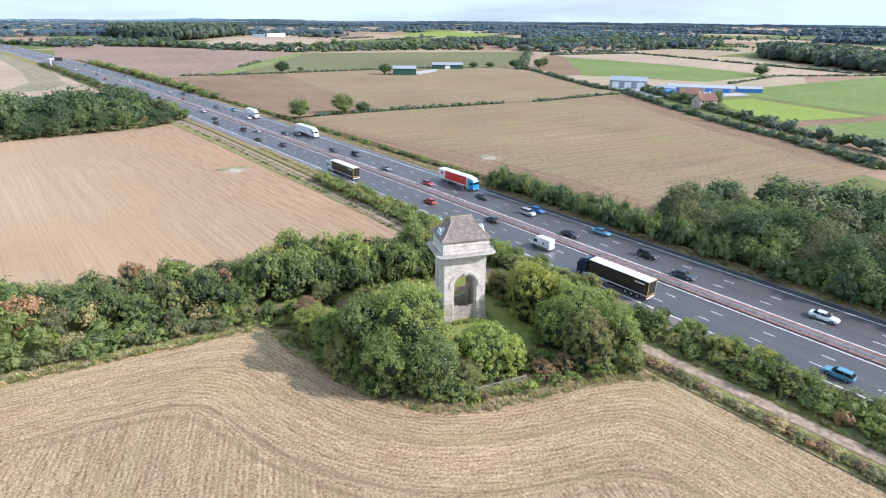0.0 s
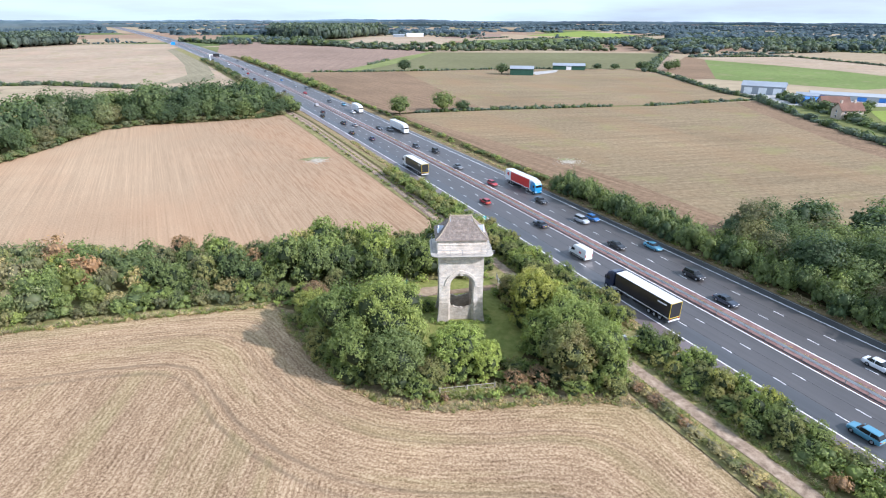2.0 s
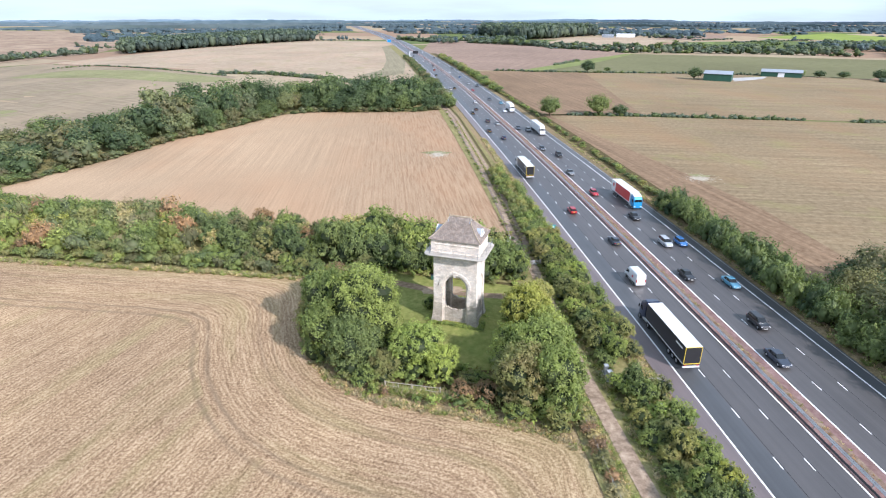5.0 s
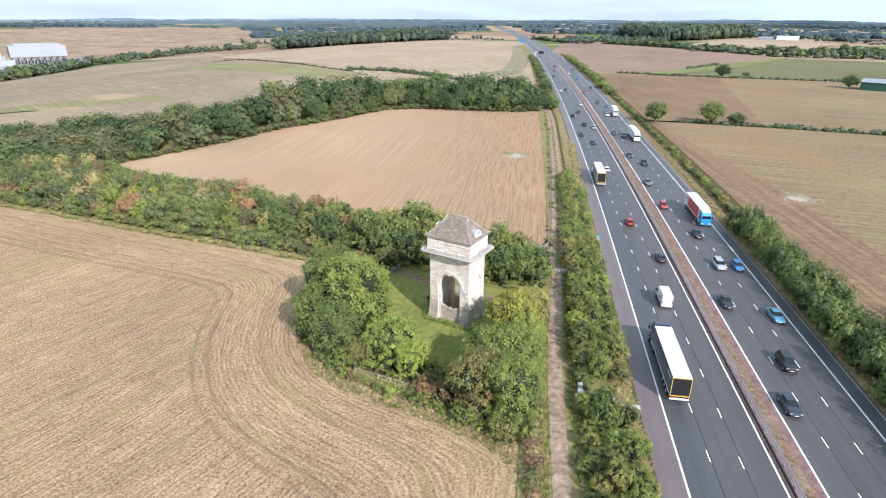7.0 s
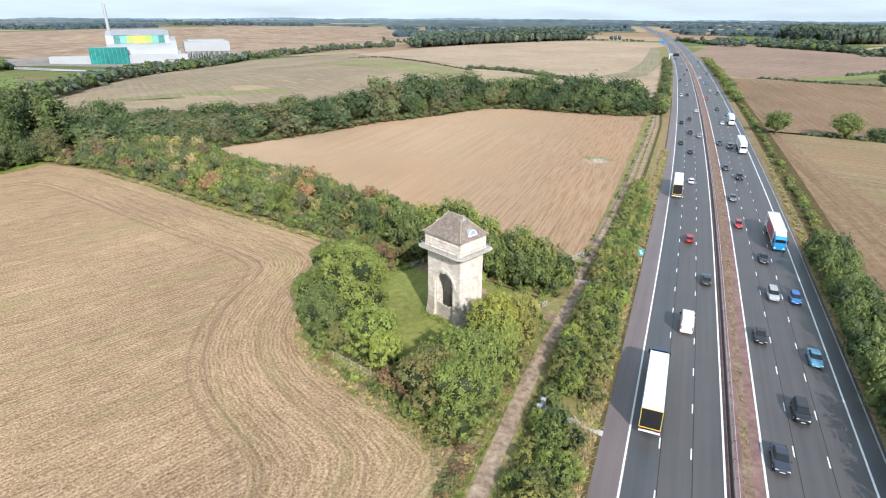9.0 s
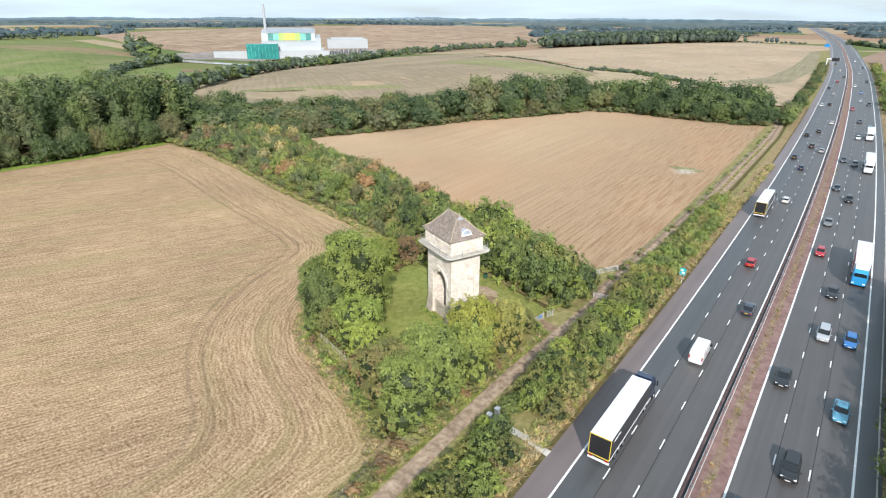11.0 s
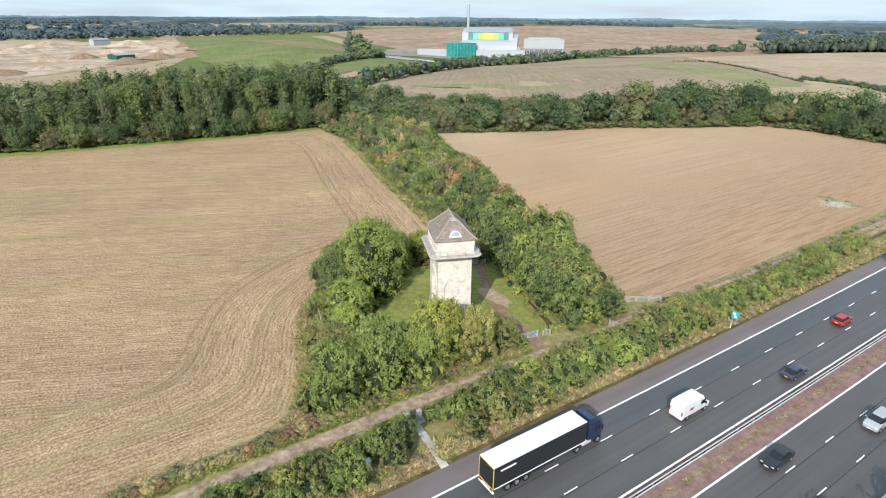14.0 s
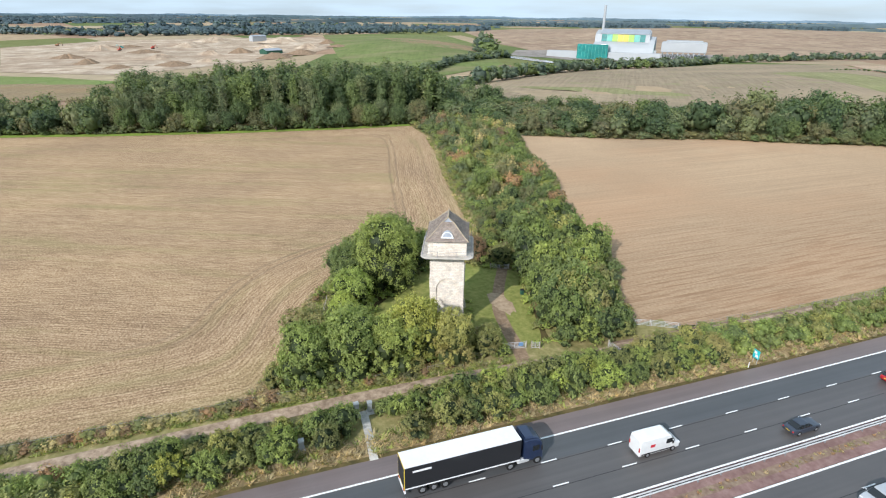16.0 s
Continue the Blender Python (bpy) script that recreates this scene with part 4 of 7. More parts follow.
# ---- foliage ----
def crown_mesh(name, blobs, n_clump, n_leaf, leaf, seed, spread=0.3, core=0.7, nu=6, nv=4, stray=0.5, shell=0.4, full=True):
    """Single leaves set in boughs over one or more rounded crown masses (cx, cy, cz, rx, ry, rz), round a core whose
    darker colour paints in the inner shade.
    """
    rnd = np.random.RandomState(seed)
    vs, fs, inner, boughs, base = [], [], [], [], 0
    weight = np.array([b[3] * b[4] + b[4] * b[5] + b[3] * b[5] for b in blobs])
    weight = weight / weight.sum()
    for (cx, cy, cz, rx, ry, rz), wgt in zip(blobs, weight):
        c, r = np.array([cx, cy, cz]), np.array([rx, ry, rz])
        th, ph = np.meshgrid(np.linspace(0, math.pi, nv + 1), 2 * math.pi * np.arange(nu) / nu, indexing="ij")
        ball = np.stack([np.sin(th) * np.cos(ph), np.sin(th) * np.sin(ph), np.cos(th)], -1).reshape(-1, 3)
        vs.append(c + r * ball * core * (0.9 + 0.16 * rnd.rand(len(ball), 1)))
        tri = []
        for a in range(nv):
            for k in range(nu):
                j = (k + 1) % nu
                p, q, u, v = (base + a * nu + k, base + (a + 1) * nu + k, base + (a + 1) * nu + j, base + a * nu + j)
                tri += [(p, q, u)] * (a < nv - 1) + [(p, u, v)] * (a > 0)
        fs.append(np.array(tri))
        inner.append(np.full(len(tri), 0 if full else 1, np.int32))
        # lowest bough value on cores, painting shade between the boughs by tone
        boughs.append(np.full(len(ball), 0.0))
        base += len(ball)
        m = max(5, int(n_clump * wgt))
        per = max(4, int(n_leaf * wgt / m))
        d = rnd.normal(size=(m, 3))
        d /= np.linalg.norm(d, axis=1)[:, None]
        d[:, 2] = np.where(d[:, 2] < -0.45, -d[:, 2], d[:, 2])
        rc = r.mean() * spread * (0.65 + 0.75 * rnd.rand(m, 1))
        cc = c + d * r * (1.06 - shell + shell * rnd.rand(m, 1))
        d, rc, cc = np.repeat(d, per, 0), np.repeat(rc, per, 0), np.repeat(cc, per, 0)
        num = m * per
        q = rnd.normal(size=(num, 3)) + d * 0.9 + np.array([0, 0, 0.35])
        q /= np.linalg.norm(q, axis=1)[:, None]
        p = cc + q * rc * (0.35 + 0.85 * rnd.rand(num, 1))
        nrm = 0.75 * q + 0.3 * d + np.array([0, 0, 0.25]) + stray * rnd.normal(size=(num, 3))
        nrm /= np.linalg.norm(nrm, axis=1)[:, None]
        t = np.cross(nrm, rnd.normal(size=(num, 3)))
        t /= np.linalg.norm(t, axis=1)[:, None] + 1e-9
        s = np.cross(nrm, t)
        ln = leaf * (0.6 + 0.8 * rnd.rand(num, 1))
        wd = ln * (0.55 + 0.3 * rnd.rand(num, 1))
        vs.append(np.stack([p + t * ln * 0.6, p - t * ln * 0.4 + s * wd * 0.5, p - t * ln * 0.4 - s * wd * 0.5], 1).reshape(-1, 3))
        fs.append(base + np.arange(num * 3).reshape(-1, 3))
        inner.append(np.zeros(num, np.int32))
        boughs.append(np.repeat(rnd.rand(m), per * 3))
        base += num * 3
    V, F = np.concatenate(vs), np.concatenate(fs)
    me = bpy.data.meshes.new(name)
    me.from_pydata(V.tolist(), [], F.tolist())
    me.polygons.foreach_set("material_index", np.concatenate(inner))
    at = me.attributes.new("bough", "FLOAT", "POINT")
    at.data.foreach_set("value", np.concatenate(boughs).astype(np.float32))
    return me


def tuft_mesh(seed, n=16, h=0.36):
    """A tuft of bent grass blades."""
    rnd = np.random.RandomState(seed)
    vs = []
    for i in range(n):
        a, k = rnd.uniform(0, 2 * math.pi), rnd.uniform(0, 0.3)
        x, y = k * math.cos(a), k * math.sin(a)
        b, e, w = rnd.uniform(0, 2 * math.pi), rnd.uniform(0.15, 0.7), rnd.uniform(0.04, 0.09)
        vs += [(x - w * math.sin(b), y + w * math.cos(b), 0), (x + w * math.sin(b), y - w * math.cos(b), 0), (x + e * math.cos(b), y + e * math.sin(b), h * rnd.uniform(0.5, 1.1))]
    me = bpy.data.meshes.new("tuft")
    me.from_pydata(vs, [], [(3 * i, 3 * i + 1, 3 * i + 2) for i in range(n)])
    at = me.attributes.new("bough", "FLOAT", "POINT")
    at.data.foreach_set("value", np.repeat(rnd.rand(n), 3).astype(np.float32))
    return me


def lumps(h, w, n, seed, low=0.25, skirt=0):
    """Masses that make up one uneven crown of height h and width w."""
    rnd = random.Random(seed)
    out = [(0, 0, h * 0.6, w * 0.36, w * 0.36, h * 0.36)]
    for i in range(n):
        a = 2 * math.pi * (i + rnd.random() * 0.6) / n
        k = rnd.uniform(0.2, 0.3) * w
        z = h * rnd.uniform(low + 0.1, 0.72)
        s = rnd.uniform(0.19, 0.28)
        out.append((k * math.cos(a), k * math.sin(a), z, w * s, w * s, h * s * 0.95))
    for i in range(skirt):
        a = 2 * math.pi * (i + rnd.random() * 0.6) / skirt
        k = rnd.uniform(0.2, 0.29) * w
        s = rnd.uniform(0.17, 0.23)
        out.append((k * math.cos(a), k * math.sin(a), h * rnd.uniform(0.12, 0.22), w * s, w * s, h * 0.2))
    return out


def trunk_mesh(h, r, seed):
    rnd = random.Random(seed)
    bm = bmesh.new()
    top = (rnd.uniform(-0.3, 0.3), rnd.uniform(-0.3, 0.3), h * 0.55)
    cyl(bm, (0, 0, -0.1), (top[0] * 0.5, top[1] * 0.5, h * 0.3), r * 1.25, r * 0.9, 7)
    cyl(bm, (top[0] * 0.5, top[1] * 0.5, h * 0.29), top, r * 0.9, r * 0.5, 7)
    for i in range(5):
        a = 2 * math.pi * (i + rnd.random() * 0.7) / 5
        z = h * rnd.uniform(0.25, 0.5)
        cyl(bm, (0, 0, z), (h * 0.25 * math.cos(a), h * 0.25 * math.sin(a), z + h * rnd.uniform(0.15, 0.3)), r * 0.45, r * 0.12, 5)
    me = bpy.data.meshes.new("trunk")
    bm.to_mesh(me)
    bm.free()
    return me


# unit crowns (8 m high, 7 m wide trees; 3.6 m shrubs), several shapes of each
NEAR = [crown_mesh("crown", lumps(8, 7.4, 10, i, 0.2, 7), 420, 19000, 0.25, i, 0.3, 0.74, 7, 5, 0.55, 0.36, False) for i in range(4)]
BIG = crown_mesh("crown", lumps(8, 7.4, 14, 9, 0.2, 9), 1000, 40000, 0.165, 9, 0.25, 0.76, 7, 5, 0.52, 0.36, False)


def bumps(n, seed):
    """A full rounded crown with small bulges over its surface."""
    rnd = random.Random(seed)
    out = [(0, 0, 4.0, 3.35, 3.35, 3.75)]
    for i in range(n):
        a, q = 2 * math.pi * i * 0.618, -0.45 + 1.3 * (i + 0.5) / n
        c = math.sqrt(max(0.05, 1 - q * q))
        r = rnd.uniform(0.85, 1.35)
        out.append((2.75 * c * math.cos(a), 2.75 * c * math.sin(a), 4.0 + 3.1 * q, r, r, r * 1.05))
    return out


ROUND = [crown_mesh("crown", bumps(11, 140 + i), 230, 3200, 0.36, 140 + i, 0.42, 0.76, 6, 4, 0.32, 0.3) for i in range(5)]
ROUND_FAR = [crown_mesh("crown", bumps(8, 150 + i), 90, 620, 0.62, 150 + i, 0.42, 0.82, 6, 4, 0.3, 0.3) for i in range(5)]


def spire(seed):
    """The upright uneven masses of a tall poplar, 19 m high."""
    rnd = random.Random(seed)
    out = [(0, 0, 10.0, 1.9, 1.9, 8.2)]
    for i in range(8):
        a = 2 * math.pi * (i * 0.618 + rnd.random() * 0.2)
        z = 4.0 + 11.5 * (i + 0.5) / 8
        r = rnd.uniform(0.9, 1.35)
        k = rnd.uniform(0.9, 1.7) * (1.1 - 0.03 * z)
        out.append((k * math.cos(a), k * math.sin(a), z, r, r, r * rnd.uniform(1.8, 2.6)))
    return out


POP = [crown_mesh("crown", spire(40 + i), 220, 1900, 0.46, 40 + i, 0.36, 0.74, 5, 4, 0.34, 0.3) for i in range(5)]
POP_FAR = [crown_mesh("crown", spire(50 + i), 110, 700, 0.72, 50 + i, 0.36, 0.8, 5, 3, 0.34, 0.3) for i in range(4)]
SHRUB = [crown_mesh("shrub", lumps(3.6, 4.6, 6, 60 + i, 0.05), 110, 2500, 0.225, 60 + i, 0.34, 0.7, 6, 4, 0.55, 0.36, False) for i in range(5)]
SHRUB_FAR = [crown_mesh("shrub", lumps(3.6, 4.6, 5, 80 + i, 0.05), 70, 560, 0.32, 80 + i, 0.4, 0.74, 5, 3, 0.34, 0.3) for i in range(5)]
UNDER = [crown_mesh("undergrowth", lumps(1.2, 2.4, 3, 90 + i, 0.0), 18, 170, 0.24, 90 + i, 0.34, 0.55) for i in range(3)]
TUFTS = [tuft_mesh(i) for i in range(4)]
TINY = [crown_mesh("crown", lumps(8, 8.2, 1, 100 + i), 12, 40, 1.5, 100 + i, 0.3, 0.86, 5, 3, 0.3) for i in range(5)]
HEDGE_BIT = [crown_mesh("crown", [(0, 0, 3.4, 3.4, 3.2, 3.6)], 16, 60, 1.1, 120 + i, 0.3, 0.86, 5, 3, 0.3) for i in range(4)]
TRUNKS = [trunk_mesh(8, 0.24, i) for i in range(2)]
_coloured = {}


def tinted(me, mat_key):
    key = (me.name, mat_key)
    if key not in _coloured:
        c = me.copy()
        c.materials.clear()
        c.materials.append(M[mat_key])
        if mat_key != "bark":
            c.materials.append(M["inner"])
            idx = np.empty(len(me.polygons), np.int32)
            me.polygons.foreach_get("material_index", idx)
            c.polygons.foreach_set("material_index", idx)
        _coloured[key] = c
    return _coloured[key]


def tree(x, y, h, w, crown, mat_key, label, group, base_h=8.0, base_w=7.4, z=None):
    th = empty("tree", pose(x, y, land(x, y) if z is None else z, 0, 0, random.uniform(0, 360)) @ Matrix.Diagonal((w / base_w, w / base_w, h / base_h, 1)), label, "tree", group)
    part_mesh("trunk", tinted(random.choice(TRUNKS), "bark"), M["bark"], th)
    part_mesh("crown", tinted(crown, mat_key), M[mat_key], th)
    return th


def shrub(x, y, h, w, crown, mat_key, label, group):
    ob = part_mesh("shrub", tinted(crown, mat_key), M[mat_key])
    ob.matrix_basis = pose(x, y, land(x, y) + 0.05, 0, 0, random.uniform(0, 360)) @ Matrix.Diagonal((w / 4.6, w / 4.6, h / 3.6, 1))
    return tagged(ob, label, "shrub", group)


class Stand:
    """Plants too many to count: gathered, then laid down as one mesh of kind stuff."""
    def __init__(self, name, label, category):
        self.name, self.label, self.category, self.rows = name, label, category, []

    def add(self, me, m, mat_key):
        self.rows.append((me, m, mat_key))

    def lay(self):
        vs, qs, tones, limbs, mats, keys, base = [], [], [], [], [], ["inner"], 0
        cache = {}
        for i, (me, m, key) in enumerate(self.rows):
            if me.name not in cache:
                co = np.empty(len(me.vertices) * 3, np.float32)
                me.vertices.foreach_get("co", co)
                lp = np.empty(len(me.loops), np.int32)
                me.loops.foreach_get("vertex_index", lp)
                core = np.empty(len(me.polygons), np.int32)
                me.polygons.foreach_get("material_index", core)
                bg = np.empty(len(me.vertices), np.float32)
                me.attributes["bough"].data.foreach_get("value", bg)
                cache[me.name] = co.reshape(-1, 3), lp.reshape(-1, 3), core, bg
            co, q, core, bg = cache[me.name]
            limbs.append(bg)
            if key not in keys:
                keys.append(key)
            a = np.array(m)
            vs.append(co @ a[:3, :3].T + a[:3, 3])
            qs.append(q + base)
            tones.append(np.full(len(co), (i * 0.618) % 1.0, np.float32))
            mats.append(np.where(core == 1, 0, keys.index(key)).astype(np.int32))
            base += len(co)
        V, Q = np.concatenate(vs).astype(np.float32), np.concatenate(qs).astype(np.int32)
        me = bpy.data.meshes.new(self.name)
        me.vertices.add(len(V))
        me.vertices.foreach_set("co", V.ravel())
        me.loops.add(Q.size)
        me.loops.foreach_set("vertex_index", Q.ravel())
        me.polygons.add(len(Q))
        me.polygons.foreach_set("loop_start", np.arange(0, Q.size, 3, dtype=np.int32))
        me.polygons.foreach_set("material_index", np.concatenate(mats))
        at = me.attributes.new("tone", "FLOAT", "POINT")
        at.data.foreach_set("value", np.concatenate(tones))
        at = me.attributes.new("bough", "FLOAT", "POINT")
        at.data.foreach_set("value", np.concatenate(limbs))
        me.update(calc_edges=True)
        for k in keys:
            me.materials.append(M[k])
        return tagged(part_mesh(self.name, me, None), self.label, self.category, "", "stuff")


def stand_tree(st, x, y, h, w, crown, key, base_h=8.0, base_w=7.4):
    st.add(crown, pose(x, y, land(x, y), 0, 0, random.uniform(0, 360)) @ Matrix.Diagonal((w / base_w, w / base_w, h / base_h, 1)), key)


def stand_shrub(st, x, y, h, w, key):
    st.add(random.choice(SHRUB_FAR), pose(x, y, land(x, y) + 0.05, 0, 0, random.uniform(0, 360)) @ Matrix.Diagonal((w / 4.6, w / 4.6, h / 3.6, 1)), key)


# trees of the clump round the tower: x, y, height, width, leaf
CLUMP_TREES = [
    (-15.4, -7.0, 14.2, 12.4, "leaf"), (-20.8, -4.0, 11.8, 9.2, "leaf"), (-16.6, -13.6, 8.8, 8.4, "leaf_dark"), (-21.2, -9.4, 8.8, 7.6, "leaf"),
    (-8.0, -14.6, 7.6, 7.4, "leaf_bright"), (-12.2, -15.6, 4.4, 5.0, "leaf_olive"), (-4.2, -16.6, 5.2, 5.0, "leaf_bright"), (-22.8, 2.0, 7.4, 6.4, "leaf"),
    (-22.8, 8.0, 6.2, 6.2, "leaf_yellow"), (-21.4, 13.6, 5.0, 5.2, "leaf_rust"), (-16.6, 17.4, 4.8, 4.8, "leaf_olive"), (-24.2, -2.4, 5.6, 5.6, "leaf_olive"),
    (9.4, -8.2, 10.2, 7.6, "leaf_yellow"), (11.9, -3.4, 8.6, 6.4, "leaf_olive"), (11.6, 2.0, 4.8, 4.8, "leaf_olive"), (11.3, -12.6, 8.6, 7.0, "leaf"),
    (10.3, -18.2, 9.8, 8.4, "leaf"), (10.6, -24.6, 9.2, 7.8, "leaf"), (5.8, -22.8, 8.8, 8.0, "leaf_olive"), (6.4, -17.2, 8.4, 7.0, "leaf"),
]
LEAF_WORDS = {"wood_deep": "deep green leafy", "wood_sage": "grey-green leafy", "wood_green": "leafy green", "wood_dark": "dark green leafy", "wood_olive": "olive green leafy", "leaf": "leafy green", "leaf_bright": "fresh green leafy", "leaf_dark": "dark green leafy", "leaf_yellow": "yellowing leafy", "leaf_olive": "olive and russet leafy", "leaf_rust": "russet brown leafy", "leaf_tan": "pale seeding"}
for i, (x, y, h, w, k) in enumerate(CLUMP_TREES):
    tree(x, y, h, w, BIG if h > 13 else NEAR[i % 4], k, LEAF_WORDS[k] + " tree in the clump round the tower", "trees round the tower")
for x, y, h, w, k in [(-1.5, -20.8, 2.3, 3.6, "leaf_rust"), (1.5, -22.0, 2.8, 3.6, "leaf_rust"), (-0.6, -18.8, 2.2, 3.2, "leaf_olive"), (-14.8, -16.9, 2.8, 4.2, "leaf"),
                      (-18.8, -13.5, 2.8, 4.2, "leaf_olive"), (-22.5, -6.5, 3.0, 4.2, "leaf"), (-24.6, 1.5, 3.0, 4.0, "leaf"), (-25.2, 8.0, 2.8, 4.0, "leaf_olive"), (5.0, -26.0, 2.6, 4.0, "leaf"),
                      (9.8, -28.2, 3.0, 4.0, "leaf_olive"), (12.2, -24.5, 2.4, 3.4, "leaf"), (13.0, -9.5, 2.2, 3.2, "leaf_olive"), (0.5, -18.6, 2.0, 3.0, "leaf"), (13.2, 4.0, 2.0, 2.6, "leaf"), (-4.6, 3.2, 2.6, 2.8, "leaf")]:
    shrub(x, y, h, w, random.choice(SHRUB), k, LEAF_WORDS[k] + " shrub at the edge of the clump", "shrubs of the clump")


def scatter(poly, spacing, seed):
    rnd = random.Random(seed)
    x0, x1 = min(p[0] for p in poly), max(p[0] for p in poly)
    y0, y1 = min(p[1] for p in poly), max(p[1] for p in poly)
    out, y, row = [], y0, 0
    while y < y1:
        x = x0 + (row % 2) * spacing / 2
        while x < x1:
            px, py = x + rnd.uniform(-0.35, 0.35) * spacing, y + rnd.uniform(-0.35, 0.35) * spacing
            if inside(px, py, poly):
                out.append((px, py))
            x += spacing
        y += spacing * 0.87
        row += 1
    return out


def near_line(x, y, line):
    best = 1e9
    for (ax, ay), (bx, by) in zip(line[:-1], line[1:]):
        dx, dy = bx - ax, by - ay
        k = min(1, max(0, ((x - ax) * dx + (y - ay) * dy) / (dx * dx + dy * dy)))
        best = min(best, math.hypot(x - ax - k * dx, y - ay - k * dy))
    return best


# the belt of shrubs and small trees that runs west from the clump
GATE_LINE = [(-12.4, -18.5), (-8.5, -19.6), (-4.4, -20.9)]
PATH_LINE = [(16.5, 6), (4.5, 9.8), (-8, 13.2), (-21, 20.5), (-26, 23)]
rb = random.Random(11)
under = Stand("undergrowth", "low brambles and nettles under the trees", "undergrowth")
for x, y in scatter([(13.2, 28)] + [(13.4, -29)] + CLUMP[1:], 1.95, 23):
    if inside(x, y, CLEARING) and near_line(x, y, CLEARING + CLEARING[:1]) > 1.0 or near_line(x, y, PATH_LINE) < 1.8:
        continue
    if rb.random() < 0.12 or near_line(x, y, GATE_LINE) < 0.8:
        continue
    under.add(rb.choice(UNDER), pose(x, y, 0.05, 0, 0, rb.uniform(0, 360)) @ Matrix.Diagonal((*[rb.uniform(0.7, 1.2)] * 2, rb.uniform(0.5, 1.35), 1)), rb.choice(["leaf", "leaf_olive", "leaf_bright", "leaf_bright", "leaf_rust" if rb.random() < 0.2 else "leaf_bright"]))
# nettles round the tower's foot
for i in range(60):
    a = rb.uniform(0, 2 * math.pi) if i < 30 else rb.uniform(math.pi * 1.15, math.pi * 1.85)
    c, q = math.cos(a), math.sin(a)
    k = 1.0 / max(abs(c) / 4.6, abs(q) / 3.7)
    u, v = k * c, k * q
    x, y = u * math.cos(radians(-22)) - v * math.sin(radians(-22)), u * math.sin(radians(-22)) + v * math.cos(radians(-22))
    under.add(rb.choice(UNDER), pose(x, y, mound(x, y) + 0.05, 0, 0, rb.uniform(0, 360)) @ Matrix.Diagonal((0.5, 0.5, rb.uniform(0.2, 0.5), 1)), "leaf_bright")
under.lay()
belt_far = Stand("belt_shrubs", "mixed green and russet shrubs of the tree belt", "shrubs")
for x, y in scatter(BELT, 3.9, 5):
    if near_line(x, y, PATH_LINE) < 2.7 or (x > -14 and y < 16.2 - 0.31 * x):
        continue
    edge = min(near_line(x, y, HEDGE_NEAR), near_line(x, y, HEDGE_FAR))
    if edge < 2.3:
        continue
    k = rb.choice(["wood_green", "leaf_olive", "leaf_dark", "wood_olive", "leaf", "leaf_dark", "wood_sage", "wood_sage", "leaf_rust" if rb.random() < 0.6 else "leaf_tan", "leaf_yellow" if rb.random() < 0.4 else "wood_green", "leaf_tan" if rb.random() < 0.5 else "leaf"])
    h = rb.uniform(3.0, 4.4) + min(edge, 7) * 0.22
    if x > -24:
        k = rb.choice(["leaf_dark", "leaf", "leaf_dark", "wood_green", "leaf_olive" if rb.random() < 0.4 else "leaf"])
        h += 1.7
    h *= rb.uniform(0.6, 1.3)
    if x > -48:
        shrub(x, y, h, max(rb.uniform(3.6, 6.8), 0.95 * h), rb.choice(SHRUB), k, LEAF_WORDS[k] + " shrub in the tree belt", "shrubs of the tree belt")
    else:
        stand_shrub(belt_far, x, y, h, rb.uniform(3.8, 7.2), k)
for line, side in ((HEDGE_NEAR, 1), (HEDGE_FAR, -1)):
    for x, y in smooth_line(line, 2.1, 2):
        if near_line(x, y, PATH_LINE) > 3:
            k = rb.choice(["leaf_olive", "leaf_dark", "wood_olive", "leaf", "wood_sage"])
            stand_shrub(belt_far, x + rb.uniform(-0.5, 0.5), y + side * rb.uniform(1.3, 2.1), rb.uniform(1.7, 3.2), rb.uniform(2.8, 3.8), k)
for x, y, h, w, k in [(13.4, 14.6, 3.4, 3.8, "leaf_dark"), (14.0, 17.6, 4.4, 4.6, "leaf"), (13.6, 21.4, 5.0, 5.4, "leaf_dark"), (12.2, 25.0, 4.8, 5.2, "wood_green"), (10.2, 15.4, 5.6, 5.2, "leaf"), (14.6, 24.4, 2.6, 3.2, "leaf_olive"), (-19.6, 17.0, 2.8, 3.4, "leaf_olive"), (-23.0, 18.2, 3.0, 3.6, "leaf"), (-26.4, 19.4, 3.2, 3.6, "leaf_dark"), (-29.6, 20.4, 3.0, 3.8, "leaf_olive")]:
    shrub(x, y, h, w, rb.choice(SHRUB), k, LEAF_WORDS[k] + " shrub at the end of the tree belt", "shrubs of the tree belt")
belt_far.lay()

